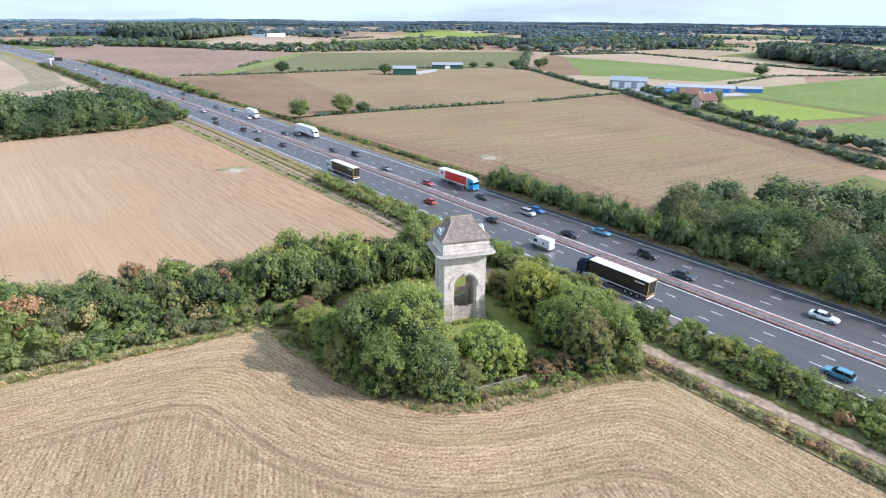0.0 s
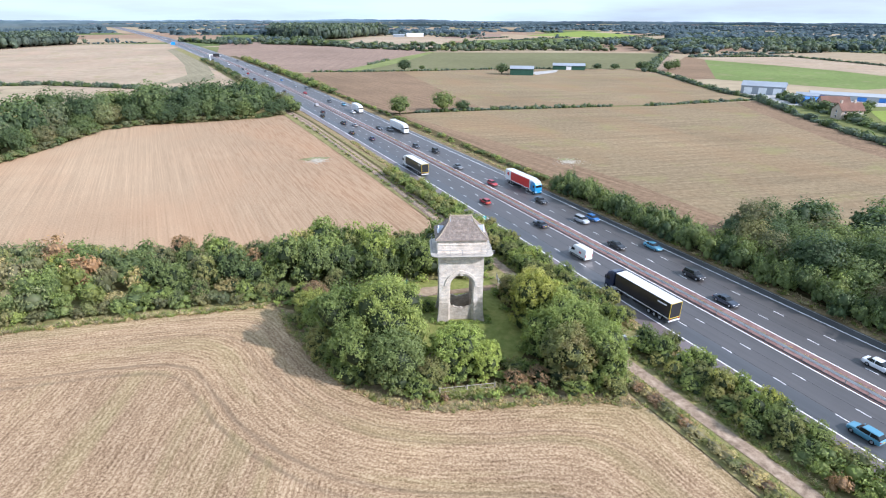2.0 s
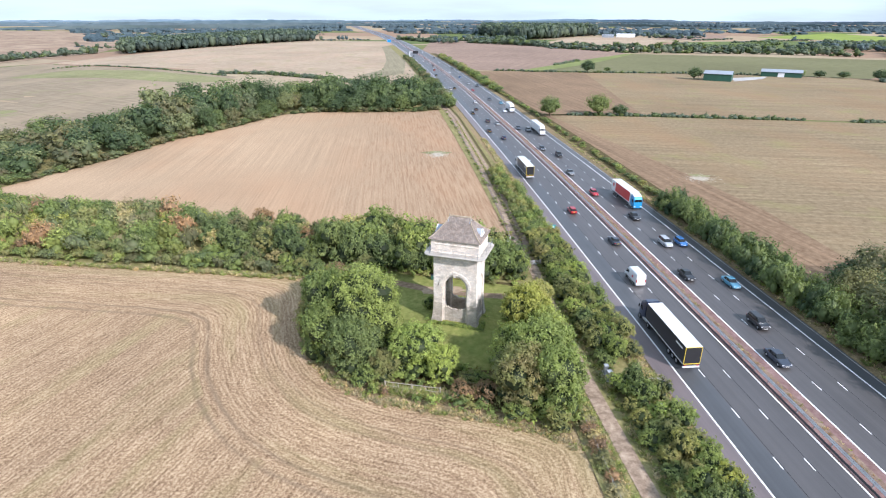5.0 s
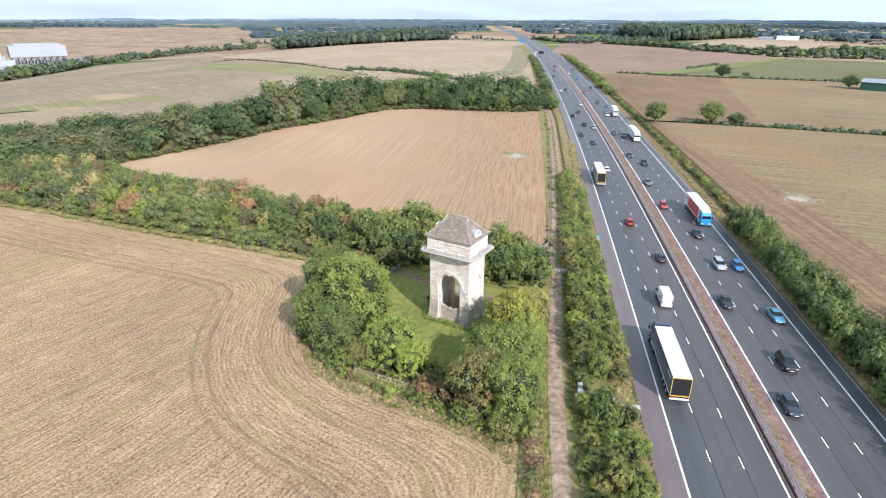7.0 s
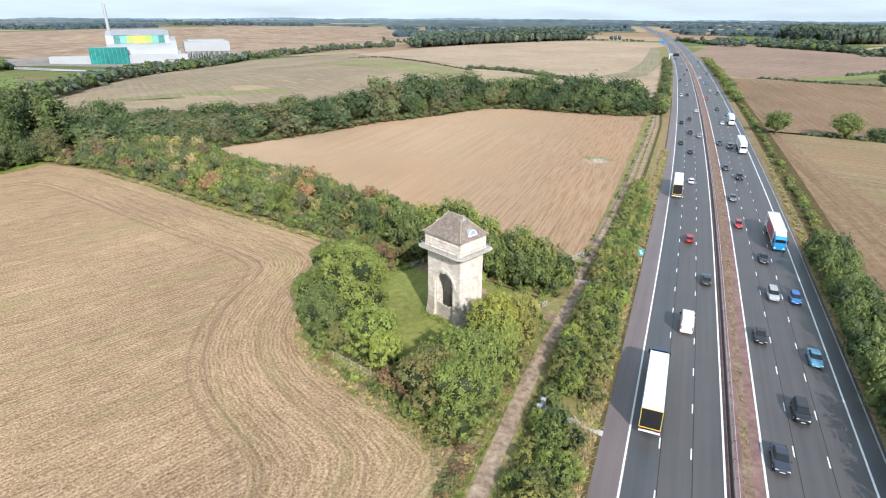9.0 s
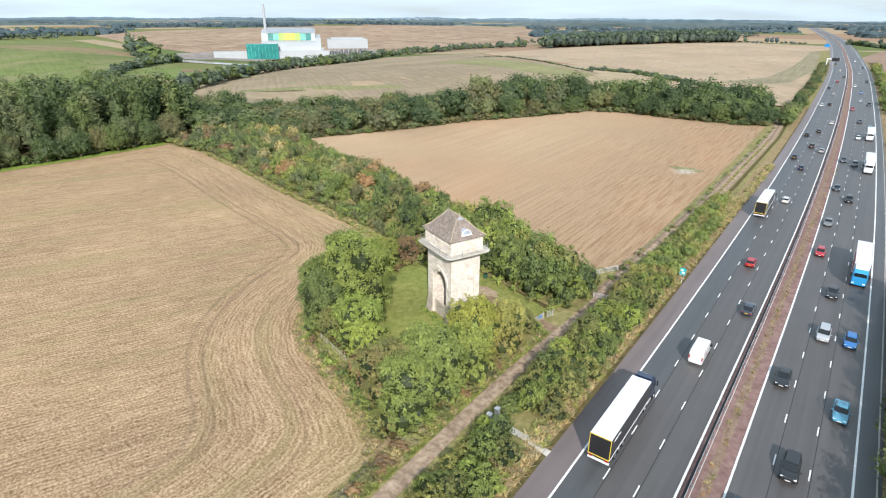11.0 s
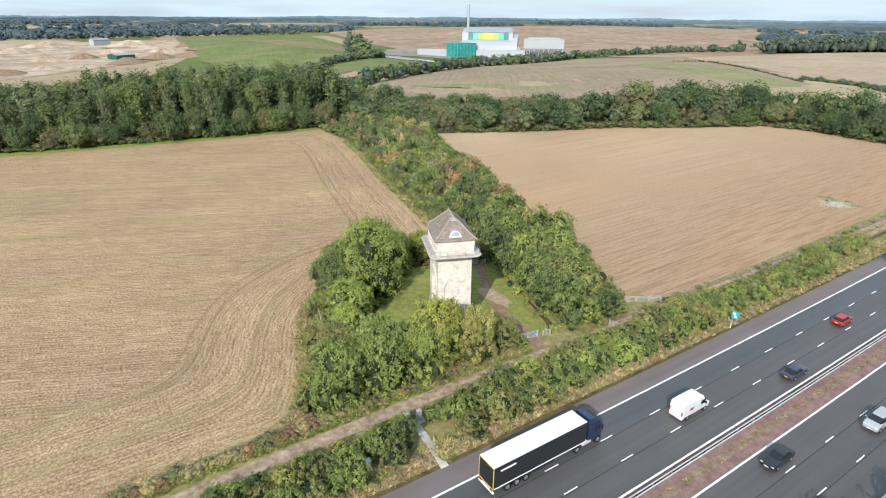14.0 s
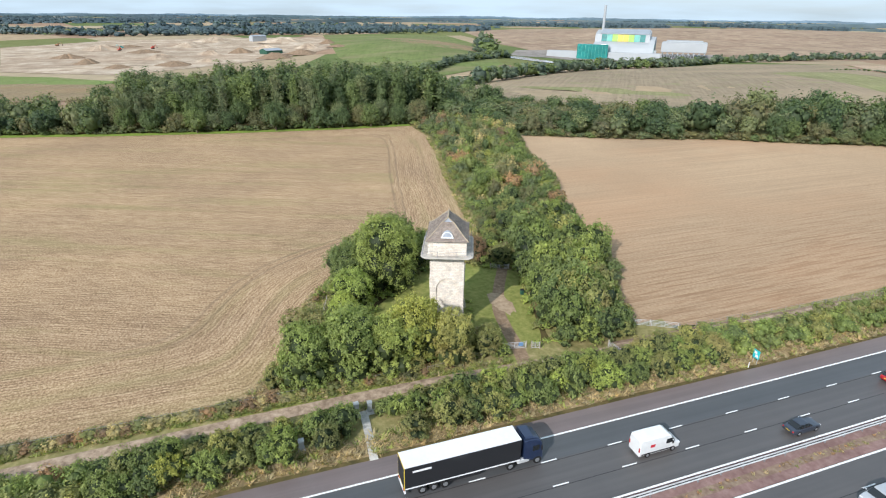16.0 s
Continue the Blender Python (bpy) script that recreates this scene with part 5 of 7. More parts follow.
# hedge between track and motorway, with a gap at the emergency telephones
hedge_far = Stand("hedge_shrubs", "mixed green hedgerow shrubs along the motorway", "hedge")
for y in np.arange(-110, 96, 2.4):
    for x in (20.5, 22.5, 24.7):
        yy = y + rb.uniform(-0.8, 0.8)
        if (-21.2 < yy < -15.4 and x > 23) or -20.3 < yy < -16.7 or -27.6 < yy < -25.4 or (x > 23 and (rb.random() < 0.12 or yy > 78)):
            continue
        k = rb.choice(["leaf_olive", "leaf", "leaf", "leaf_olive", "leaf_dark", "leaf_rust" if rb.random() < 0.12 else "leaf_olive", "leaf_yellow" if rb.random() < 0.2 else "leaf_bright"])
        f = 1.0 if yy < 40 else 0.85
        h, w = rb.uniform(2.7, 4.1) * f * (0.62 if x < 21 and yy < -12 else 0.9 if x < 21 else 1.0), rb.uniform(3.2, 4.6) * f * (0.85 if x < 21 and yy < -12 else 1.0)
        if -48 < yy < 34:
            shrub(x + rb.uniform(-0.5, 0.4), yy, h, w, rb.choice(SHRUB), k, LEAF_WORDS[k] + " hedgerow shrub beside the motorway", "motorway hedge")
        else:
            stand_shrub(hedge_far, x + rb.uniform(-0.5, 0.4), yy, h, w, k)

# low hedge along the field side of the track
for y in np.arange(-80, -3, 1.3):
    k = rb.choice(["leaf_olive", "wood_olive", "leaf_rust", "leaf_olive", "leaf_tan"])
    stand_shrub(hedge_far, 13.4 + rb.uniform(-0.3, 0.3), y, rb.uniform(0.8, 1.2), rb.uniform(2.3, 3.1), k)
# tufts along the far field's track side
for y in np.arange(30, 225, 3.0):
    if rb.random() < 0.5:
        stand_shrub(hedge_far, 15.9 + (0.8 if 60 < y < 180 else 0) + rb.uniform(-0.3, 0.3), y, rb.uniform(0.4, 0.9), rb.uniform(1.2, 2.2), rb.choice(["leaf_olive", "leaf"]))

# hedge and trees on the far side of the motorway
for y in np.arange(-130, 300, 2.6):
    big = y < 56
    for x in ((60.5, 62.6, 65.2) if big else (64.0,)):
        if not big and (y > 120 and rb.random() < 0.35):
            continue
        k = rb.choice(["leaf_dark", "wood_green", "wood_dark", "leaf_dark"] if big else ["leaf", "leaf_dark", "leaf_olive", "wood_green"])
        yy = y + rb.uniform(-1, 1)
        stand_shrub(hedge_far, x + bend(yy) + rb.uniform(-0.6, 0.6), yy, rb.uniform(3.4, 6.6) if big else rb.uniform(1.0, 2.0), rb.uniform(3.6, 5.0) if big else rb.uniform(2.4, 3.2), k)
for y in np.arange(300, 640, 7):
    stand_shrub(hedge_far, 63 + bend(y) + rb.uniform(-1.5, 2.5), y, rb.uniform(3, 6), rb.uniform(6, 9), rb.choice(["leaf", "leaf_dark", "leaf_olive"]))
hedge_far.lay()
EAST_WOOD = [(66, 2), (78, 6), (98, 2), (118, -14), (132, -40), (128, -105), (62, -105), (64, -30)]
WOOD_KINDS = ["wood_green", "wood_dark", "wood_deep", "wood_olive", "wood_sage", "wood_olive", "wood_sage", "wood_dark", "wood_deep"]
draped("wood_ground", EAST_WOOD, 0.16, M["under"], "dark leaf litter under the wood", "ground")
east_trees = Stand("east_wood_trees", "mixed green trees of the wood across the motorway", "woodland")
for x, y in scatter(EAST_WOOD, 6.6, 9):
    k = rb.choice(["leaf_dark", "wood_green", "wood_dark", "wood_deep", "wood_olive", "wood_dark"])
    h, w = rb.uniform(6.0, 10.4), rb.uniform(6.0, 10.0)
    if x < 84 and y > -62:
        tree(x, y, h, w, rb.choice(ROUND), k, LEAF_WORDS[k] + " tree in the wood across the motorway", "trees across the motorway")
    else:
        stand_tree(east_trees, x, y, h, w, rb.choice(ROUND_FAR), k)
east_trees.lay()

# dry and green grass tufts on verges, field margins and the central reserve
dry = Stand("grass_tufts", "dry straw-coloured and green grass tufts along verges and field margins", "grass")


def tufts(line, count, half, keys, size, z_of):
    q = smooth_line(line, 1.0, 0)
    for _ in range(count):
        x, y = q[rb.randrange(len(q))]
        x, y = x + rb.uniform(-half, half), y + rb.uniform(-half, half)
        k = rb.uniform(0.6, 1.4) * size
        dry.add(rb.choice(TUFTS), pose(x, y, z_of(x, y), 0, 0, rb.uniform(0, 360)) @ Matrix.Diagonal((k, k, k, 1)), rb.choice(keys))


tufts([(25.6, -75), (25.6, 150)], 1900, 1.1, ["straw", "straw", "straw", "blade"], 1.1, lambda x, y: verge_z(x, y))
tufts([(24.4, -75), (24.4, 100)], 700, 0.5, ["straw", "blade"], 1.3, lambda x, y: 0.15)
tufts([(19.0, -75), (18.6, -10), (19.0, 30)], 600, 0.45, ["blade", "straw", "blade"], 1.0, lambda x, y: 0.15)
tufts([(14.6, -75), (14.4, -10), (14.8, 4)], 800, 0.5, ["blade", "straw", "blade"], 1.0, lambda x, y: 0.15)
tufts([(17.7, 24), (18.4, 60), (19, 100), (18.4, 190)], 500, 0.35, ["blade", "straw"], 0.9, lambda x, y: 0.15)
tufts([(-27.4, 14), (-27, 7), (-25.4, -3), (-23, -11), (-19.4, -16.8), (-13.2, -21.4), (-6, -23.6), (1, -26), (7, -28.6), (11, -31.6)], 900, 0.8, ["straw", "straw", "blade"], 0.8, lambda x, y: 0.05)
tufts([(-13, -18.6), (-8.5, -19.9), (-4, -21.2)], 320, 0.9, ["blade", "blade", "straw"], 1.2, lambda x, y: 0.06)
tufts([(x, y - 0.8) for x, y in HEDGE_NEAR[2:]], 900, 0.7, ["straw", "blade"], 1.2, lambda x, y: 0.05)
tufts([(43.5, -80), (43.5, 160)], 420, 0.5, ["leaf_rust", "straw", "leaf_olive"], 0.5, lambda x, y: 0.26 + road_z(y))
tufts([(60.2, -60), (60.2, 160)], 700, 1.0, ["straw", "blade"], 1.1, lambda x, y: 0.15 + 0.4 * road_z(y))
dry.lay()

# strip wood to the north-west and the poplar wood
wood_trees = Stand("strip_wood_trees", "mixed green and olive trees of the strip wood", "woodland")
for x, y in scatter(WOOD, 8.8, 13):
    k = rb.choice(WOOD_KINDS)
    d = near_line(x, y, WOOD_EDGE)
    h, w = (rb.uniform(5.5, 10.5) if d < 6 else rb.choice([rb.uniform(7, 11), rb.uniform(11, 16.5)])), rb.uniform(7.5, 10.5)
    w = max(w, h * rb.uniform(0.75, 1.0))
    if x > -60:
        k = rb.choice(["wood_green", "wood_deep", "wood_dark", "wood_deep"])
    if x < -128:
        h = rb.uniform(4.5, 9.0)
    if d < 9 and x > -95:
        tree(x, y, h, w, rb.choice(ROUND), k, LEAF_WORDS[k] + " tree in the strip wood", "trees of the strip wood")
    else:
        stand_tree(wood_trees, x, y, h, w, rb.choice(ROUND_FAR), k)
for x, y in smooth_line(WOOD_EDGE, 3.2, 2):
    stand_shrub(wood_trees, x + rb.uniform(-1, 1), y + rb.uniform(-0.5, 1.5), rb.uniform(1.6, 3.4), rb.uniform(3.5, 5.5), rb.choice(["wood_olive", "wood_sage", "wood_green"]))
wood_trees.lay()
poplars = Stand("poplar_wood_trees", "tall slender poplars with lower olive trees in front", "woodland")
for x, y in scatter(POPLARS, 7.0, 17):
    if y < -175 or (y < -95 and near_line(x, y, POPLAR_EDGE) > 26):
        continue
    d = near_line(x, y, POPLAR_EDGE)
    tall = d > 9 and -84 < y < 62
    k = rb.choice(WOOD_KINDS)
    if d < 9 and y > -80:
        tree(x, y, rb.uniform(6.0, 12.0), rb.uniform(6.5, 9.5), rb.choice(ROUND), k, LEAF_WORDS[k] + " tree at the edge of the poplar wood", "trees of the poplar wood")
    elif tall and d < 18 and y > -80:
        tree(x, y, rb.uniform(16, 24) * (0.84 if y < -38 else 1.0), rb.uniform(6.5, 9.0), rb.choice(POP), rb.choice(["wood_sage", "wood_green", "wood_sage", "wood_dark"]), "tall slender green poplar in the poplar wood", "trees of the poplar wood", 19.0, 5.6)
    elif tall:
        stand_tree(poplars, x, y, rb.uniform(18, 25) * (0.84 if y < -38 else 1.0), rb.uniform(6.5, 9.0), rb.choice(POP_FAR), rb.choice(["wood_sage", "wood_green", "wood_sage", "wood_dark"]), 19.0, 5.6)
    else:
        stand_tree(poplars, x, y, rb.uniform(6.5, 13), rb.uniform(7, 11), rb.choice(ROUND_FAR), k)
for x, y in smooth_line(POPLAR_EDGE[2:], 3.2, 2):
    stand_shrub(poplars, x - rb.uniform(1.5, 3.5), y, rb.uniform(1.6, 3.8), rb.uniform(3.5, 5.5), rb.choice(["wood_olive", "wood_sage", "wood_green"]))
poplars.lay()
# roadside trees where track and wood meet the motorway
road_trees = Stand("roadside_trees", "mixed green trees beside the motorway", "woodland")
for y in np.arange(232, 640, 7.0):
    k = rb.choice(["wood_green", "wood_dark", "wood_green", "wood_olive", "wood_dark", "wood_olive", "leaf_dark"])
    stand_tree(road_trees, 23.0 + bend(y) + rb.uniform(-2.5, 1.0), y, rb.uniform(4, 8) if y < 330 else rb.uniform(2.5, 4.5), rb.uniform(5, 8), rb.choice(ROUND_FAR), k)
road_trees.lay()
# single oaks in the fields and round the barns
for x, y, h, w in [(67.5, 203, 9.5, 10.5), (93, 205, 10, 12), (104, 203, 5, 8), (160, 432, 10, 12), (228, 370, 9, 10), (372, 352, 8, 11), (392, 338, 9, 10), (408, 345, 9, 9), (340, 378, 5, 9), (355, 370, 5, 9), (500, 168, 9, 13), (330, 388, 5, 8),
                   (283, 100, 7, 9), (312, 112, 5, 6), (180, 437, 4, 6)]:
    k = rb.choice(["wood_dark", "leaf_dark"])
    tree(x, y, h, w, rb.choice(ROUND), k, LEAF_WORDS[k] + " field tree standing alone", "field trees")


# far hedges and woods, joined
def far_clumps(name, spots, mat_key, label, tall=1.0):
    rnd = np.random.RandomState(len(spots))
    vs, fs = [], []
    for x, y, w, h in spots:
        z = land(x, y)
        i0 = len(vs)
        nu = 6
        for a, (f, zz) in enumerate(((0.95, 0.0), (0.85, 0.6), (0.35, 0.97))):
            for k in range(nu):
                ph = 2 * math.pi * (k + 0.5 * (a % 2)) / nu
                s = w / 2 * f * (0.75 + 0.5 * rnd.rand())
                vs.append((x + s * math.cos(ph), y + s * math.sin(ph), z + h * tall * (zz + 0.1 * rnd.randn() * (a > 0))))
        for a in range(2):
            for k in range(nu):
                j = (k + 1) % nu
                fs.append((i0 + a * nu + k, i0 + a * nu + j, i0 + (a + 1) * nu + j, i0 + (a + 1) * nu + k))
        fs.append(tuple(i0 + 2 * nu + k for k in range(nu)))
    me = bpy.data.meshes.new(name)
    me.from_pydata(vs, [], fs)
    return tagged(part_mesh(name, me, M[mat_key]), label, "woodland", "", "stuff")


def along(line, step, w, h, seed):
    rnd = random.Random(seed)
    return [(x + rnd.uniform(-0.22, 0.22) * w, y + rnd.uniform(-0.22, 0.22) * w, w * rnd.uniform(0.65, 1.4), h * rnd.uniform(0.45, 1.5)) for x, y in smooth_line(line, step, 0)]


EAST_HEDGES = [
    ([(78, 206), (122, 198), (189, 182)], 2.2, 3.0, 1.6), ([(211, 175), (296, 165)], 2.2, 3.0, 1.6),
    ([(300, 172), (283, 155), (251, 104), (224, 59), (210, 28), (184, -12)], 2.6, 4.5, 2.6), ([(312, 165), (268, 95), (236, 45), (205, -20)], 3.2, 5.5, 3.4),
    ([(80, 454), (159, 430), (268, 411), (330, 384)], 2.6, 3.0, 1.6), ([(375, 350), (366, 323), (301, 200), (296, 170)], 2.6, 4.0, 2.4), ([(150, 507), (190, 560)], 3, 4, 2), ([(105, 1097), (154, 1013), (208, 890), (239, 804), (272, 758), (297, 705)], 4, 8, 4.5), ([(205, 905), (170, 985), (235, 1080)], 6, 12, 8), ([(297, 705), (346, 692), (391, 688), (457, 669), (560, 610)], 4.5, 10, 6.5), ([(417, 832), (440, 770), (520, 760), (640, 900)], 7, 12, 7),
    ([(588, 533), (384, 350)], 5, 6, 3.5), ([(568, 520), (362, 338)], 6, 5, 3), ([(560, 466), (690, 424), (600, 128)], 3.5, 5, 2.0), ([(413, 152), (508, 158), (600, 98)], 4, 4, 1.4),
]
WEST_HEDGES = [
    ([(-165, 440), (-121, 431), (-60, 380), (-20, 330)], 1.9, 5, 2.6), ([(-366, 556), (-330, 570), (-154, 420)], 4, 3, 1.2),
    ([(-310, 128), (-352, 188), (-412, 278), (-455, 350), (-512, 478), (-552, 580), (-546, 680), (-545, 809), (-488, 902)], 4.5, 10, 7), ([(-420, 125), (-520, 190), (-620, 305), (-690, 290)], 6, 9, 6), ([(-395, 100), (-330, 110), (-270, 112)], 5, 8, 5), ([(-1391, -480), (-1300, -250), (-1330, -60), (-1300, 150), (-1310, 345)], 9, 17, 11), ([(-1500, -300), (-1560, 100), (-1480, 500)], 11, 20, 12), ([(-906, 390), (-700, 310)], 30, 22, 14),
    ([(120, 995), (208, 886), (375, 787), (600, 690)], 6, 12, 6), ([(-8, 1154), (60, 1000)], 6, 9, 5),
]
spots, rf0 = [], random.Random(3)
for i, (line, stp, w, h) in enumerate(EAST_HEDGES + WEST_HEDGES):
    spots += along(line, stp, w, h, i)
hedges = Stand("field_hedges", "dark green field hedges across the farmland", "hedge")
for x, y, w, h in spots:
    hedges.add(rf0.choice(HEDGE_BIT if h < 4 else TINY), pose(x, y, land(x, y) - 0.35 * h, 0, 0, rf0.uniform(0, 360)) @ Matrix.Diagonal((w / 5.4, w / 5.4, h / 5.2, 1)), rf0.choice(["leaf_hazed", "leaf_hazed", "wood_green"] if x > -1100 else ["wood_hazed"]))
hedges.lay()
rf = random.Random(5)
spots = []
# woods: centre, half sizes, count
for cx, cy, sx, sy, cnt, h in [(800, 640, 170, 60, 120, 10), (900, 600, 220, 170, 220, 10), (1200, 900, 200, 90, 90, 9),
                               (700, 760, 80, 90, 60, 9), (620, 560, 25, 60, 30, 9), (-500, 1500, 260, 120, 110, 10)]:
    for _ in range(cnt):
        a, r = rf.uniform(0, 2 * math.pi), math.sqrt(rf.random())
        spots.append((cx + sx * r * math.cos(a), cy + sy * r * math.sin(a), rf.uniform(10, 19), h * rf.uniform(0.7, 1.25)))
dense = Stand("dense_woods", "dense dark green woods in the far farmland", "woodland")
for poly, gap, hi in (([(-415, 825), (-290, 930), (-165, 1090), (-250, 1300), (-540, 1120)], 10.5, 15), ([(185, 1330), (238, 1105), (320, 1170), (395, 1268), (470, 1340), (480, 1470), (330, 1560), (215, 1500)], 13, 22), ([(750, 285), (635, 145), (612, 100), (720, 130), (880, 220), (880, 320)], 13, 14)):
    for x, y in scatter(poly, gap, 31):
        w, h = gap * rf.uniform(1.25, 1.8), hi * rf.uniform(0.85, 1.12)
        dense.add(rf.choice(TINY), pose(x, y, land(x, y) - 0.35 * h, 0, 0, rf.uniform(0, 360)) @ Matrix.Diagonal((w / 6.4, w / 6.4, h / 5.2, 1)), rf.choice(["far_deep", "far_deep", "leaf_hazed"]))
dense.lay()
CLEAR_WEST = [
    [(-1340, 520), (-1480, 715), (-1600, 1735), (-1196, 2142), (-870, 1677), (-560, 964), (-540, 700), (-600, 560), (-760, 400), (-980, 440)],
    [(-1300, -420), (-1300, 180), (-813, 130), (-540, -142), (-615, -420)], [(-1300, 150), (-1330, 345), (-1197, 445), (-906, 400), (-480, 252), (-350, 107), (-664, 80)],
]
CLEAR_EAST = [
    [(-283, 100), (-330, 115), (-460, 255), (-540, 457), (-480, 640), (-270, 1110), (0, 1070), (20, 300), (-140, 200)], [(30, 430), (280, 740), (30, 1000)], [(222, 930), (395, 1260), (590, 1165), (345, 750)],
    [(60, 440), (600, 525), (260, 700)], [(800, 1210), (1205, 1525), (1100, 1120), (906, 980)], [(360, 220), (560, 470), (700, 425), (600, 90), (320, 10)]]


def clear_of_fields(x, y):
    return not any(inside(x, y, q) for q in CLEAR_WEST + CLEAR_EAST)


for _ in range(95):
    a, r = rf.uniform(math.radians(-35), math.radians(215)), 800 + 900 * rf.random()
    cx, cy = r * math.cos(a), r * math.sin(a)
    wood = rf.random() < 0.15
    ln, th = rf.uniform(90, 320), rf.choice([1.75, 0.2]) + rf.uniform(-0.25, 0.25)
    k = int(ln / (8 if wood else 7))
    for i in range(k):
        f = (i / k - 0.5) * ln
        x, y = cx + f * math.cos(th) + rf.uniform(-1, 1) * (20 if wood else 1.5), cy + f * math.sin(th) + rf.uniform(-1, 1) * (20 if wood else 1.5)
        if clear_of_fields(x, y) and abs(x - 40 - bend(y)) > 45:
            spots.append((x, y, rf.uniform(8, 14), rf.uniform(4.5, 9.5)) if wood else (x, y, rf.uniform(6, 9), rf.uniform(1.8, 3.6) if rf.random() < 0.93 else 8))
woods = Stand("far_woods", "dark green woods and hedgerows of the far farmland", "woodland")
for x, y, w, h in spots:
    woods.add(rf.choice(TINY), pose(x, y, land(x, y) - 0.35 * h, 0, 0, rf.uniform(0, 360)) @ Matrix.Diagonal((w / 5.8, w / 5.8, h / 5.2, 1)), rf.choice(["leaf_hazed", "leaf_hazed", "wood_hazed"] if y > 0 or x > 0 else ["wood_hazed"]))
woods.lay()
spots = []
for _ in range(320):
    a, r = rf.uniform(math.radians(-35), math.radians(215)), 1600 + 2400 * rf.random()
    cx, cy = r * math.cos(a), r * math.sin(a)
    ln, th = rf.uniform(120, 520), a + math.pi / 2 + rf.uniform(-0.7, 0.7)
    k = int(ln / 24)
    for i in range(k):
        f = (i / k - 0.5) * ln
        x, y = cx + f * math.cos(th) + rf.uniform(-1, 1) * 30, cy + f * math.sin(th) + rf.uniform(-1, 1) * 30
        if clear_of_fields(x, y) and abs(x - 40 - bend(y)) > 60:
            spots.append((x, y, rf.uniform(18, 34), rf.uniform(3, 7.5)))
for i in range(34):
    a, r = math.radians(-25 + 235 * (i + rf.uniform(-0.4, 0.4)) / 34), rf.choice([1450, 1750, 2100, 2500]) * rf.uniform(0.95, 1.08)
    cx, cy = r * math.cos(a), r * math.sin(a)
    ln, wd, th = rf.uniform(250, 620), rf.uniform(50, 130), a + math.pi / 2 + rf.uniform(-0.4, 0.4)
    for _ in range(int(ln / 4)):
        f, q = rf.uniform(-0.5, 0.5) * ln, rf.uniform(-0.5, 0.5) * wd
        x, y = cx + f * math.cos(th) - q * math.sin(th), cy + f * math.sin(th) + q * math.cos(th)
        if clear_of_fields(x, y) and abs(x - 40 - bend(y)) > 60:
            spots.append((x, y, rf.uniform(18, 30), rf.uniform(8, 14)))
far_clumps("distant_woods", spots, "wood_hazed", "distant woods towards the horizon, blue haze put into their green")
# wooded ridges towards the horizon, more blue haze painted into each farther one's colour
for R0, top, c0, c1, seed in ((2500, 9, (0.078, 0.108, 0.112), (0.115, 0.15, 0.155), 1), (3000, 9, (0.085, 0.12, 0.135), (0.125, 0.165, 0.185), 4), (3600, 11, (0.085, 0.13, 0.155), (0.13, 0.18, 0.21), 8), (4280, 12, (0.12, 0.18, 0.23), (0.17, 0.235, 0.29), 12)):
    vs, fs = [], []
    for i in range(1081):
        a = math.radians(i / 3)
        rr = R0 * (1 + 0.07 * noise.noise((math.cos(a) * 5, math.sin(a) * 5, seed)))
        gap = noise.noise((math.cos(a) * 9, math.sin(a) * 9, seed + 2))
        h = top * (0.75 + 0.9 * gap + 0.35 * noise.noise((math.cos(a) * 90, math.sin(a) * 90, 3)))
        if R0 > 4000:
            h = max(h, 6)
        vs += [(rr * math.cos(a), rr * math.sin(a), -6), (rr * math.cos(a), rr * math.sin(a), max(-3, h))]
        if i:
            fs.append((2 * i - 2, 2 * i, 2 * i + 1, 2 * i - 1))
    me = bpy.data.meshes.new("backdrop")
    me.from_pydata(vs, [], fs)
    bmat, bn, bl, bb = base_material("ridge_haze_colour", 1.0, 0.0)
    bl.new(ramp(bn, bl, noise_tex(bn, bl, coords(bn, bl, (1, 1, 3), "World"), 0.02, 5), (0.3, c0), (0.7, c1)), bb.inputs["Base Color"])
    tagged(part_mesh("backdrop", me, bmat), "wooded ridge towards the horizon, blue haze put into its colour", "backdrop", "", "structure")

# ---- the tower ----
TW = empty("stone_tower", pose(0.0, -0.15, 0.02, 0, 0, -22.0), "tall pale limestone water tower with arched openings and a tiled roof", "tower")
HX, HY = 3.6, 2.65
SPRING, ARC = 7.2, 2.05
TOPZ = 12.45


def arch_outline(hx, top, half, spring, n=18, foot=0.0):
    """The outline of a wall with one arched opening that reaches its foot."""
    pts = [(-hx, foot), (-hx, top), (hx, top), (hx, foot), (half, foot), (half, spring)]
    pts += [(half * math.cos(math.pi * i / n), spring + half * math.sin(math.pi * i / n)) for i in range(1, n)]
    return pts + [(-half, spring), (-half, foot)]


def ring_outline(r0, r1, n=20):
    a = [(r0 * math.cos(math.pi * i / n), SPRING + r0 * math.sin(math.pi * i / n)) for i in range(n + 1)]
    b = [(r1 * math.cos(math.pi * i / n), SPRING + r1 * math.sin(math.pi * i / n)) for i in range(n, -1, -1)]
    return a + b


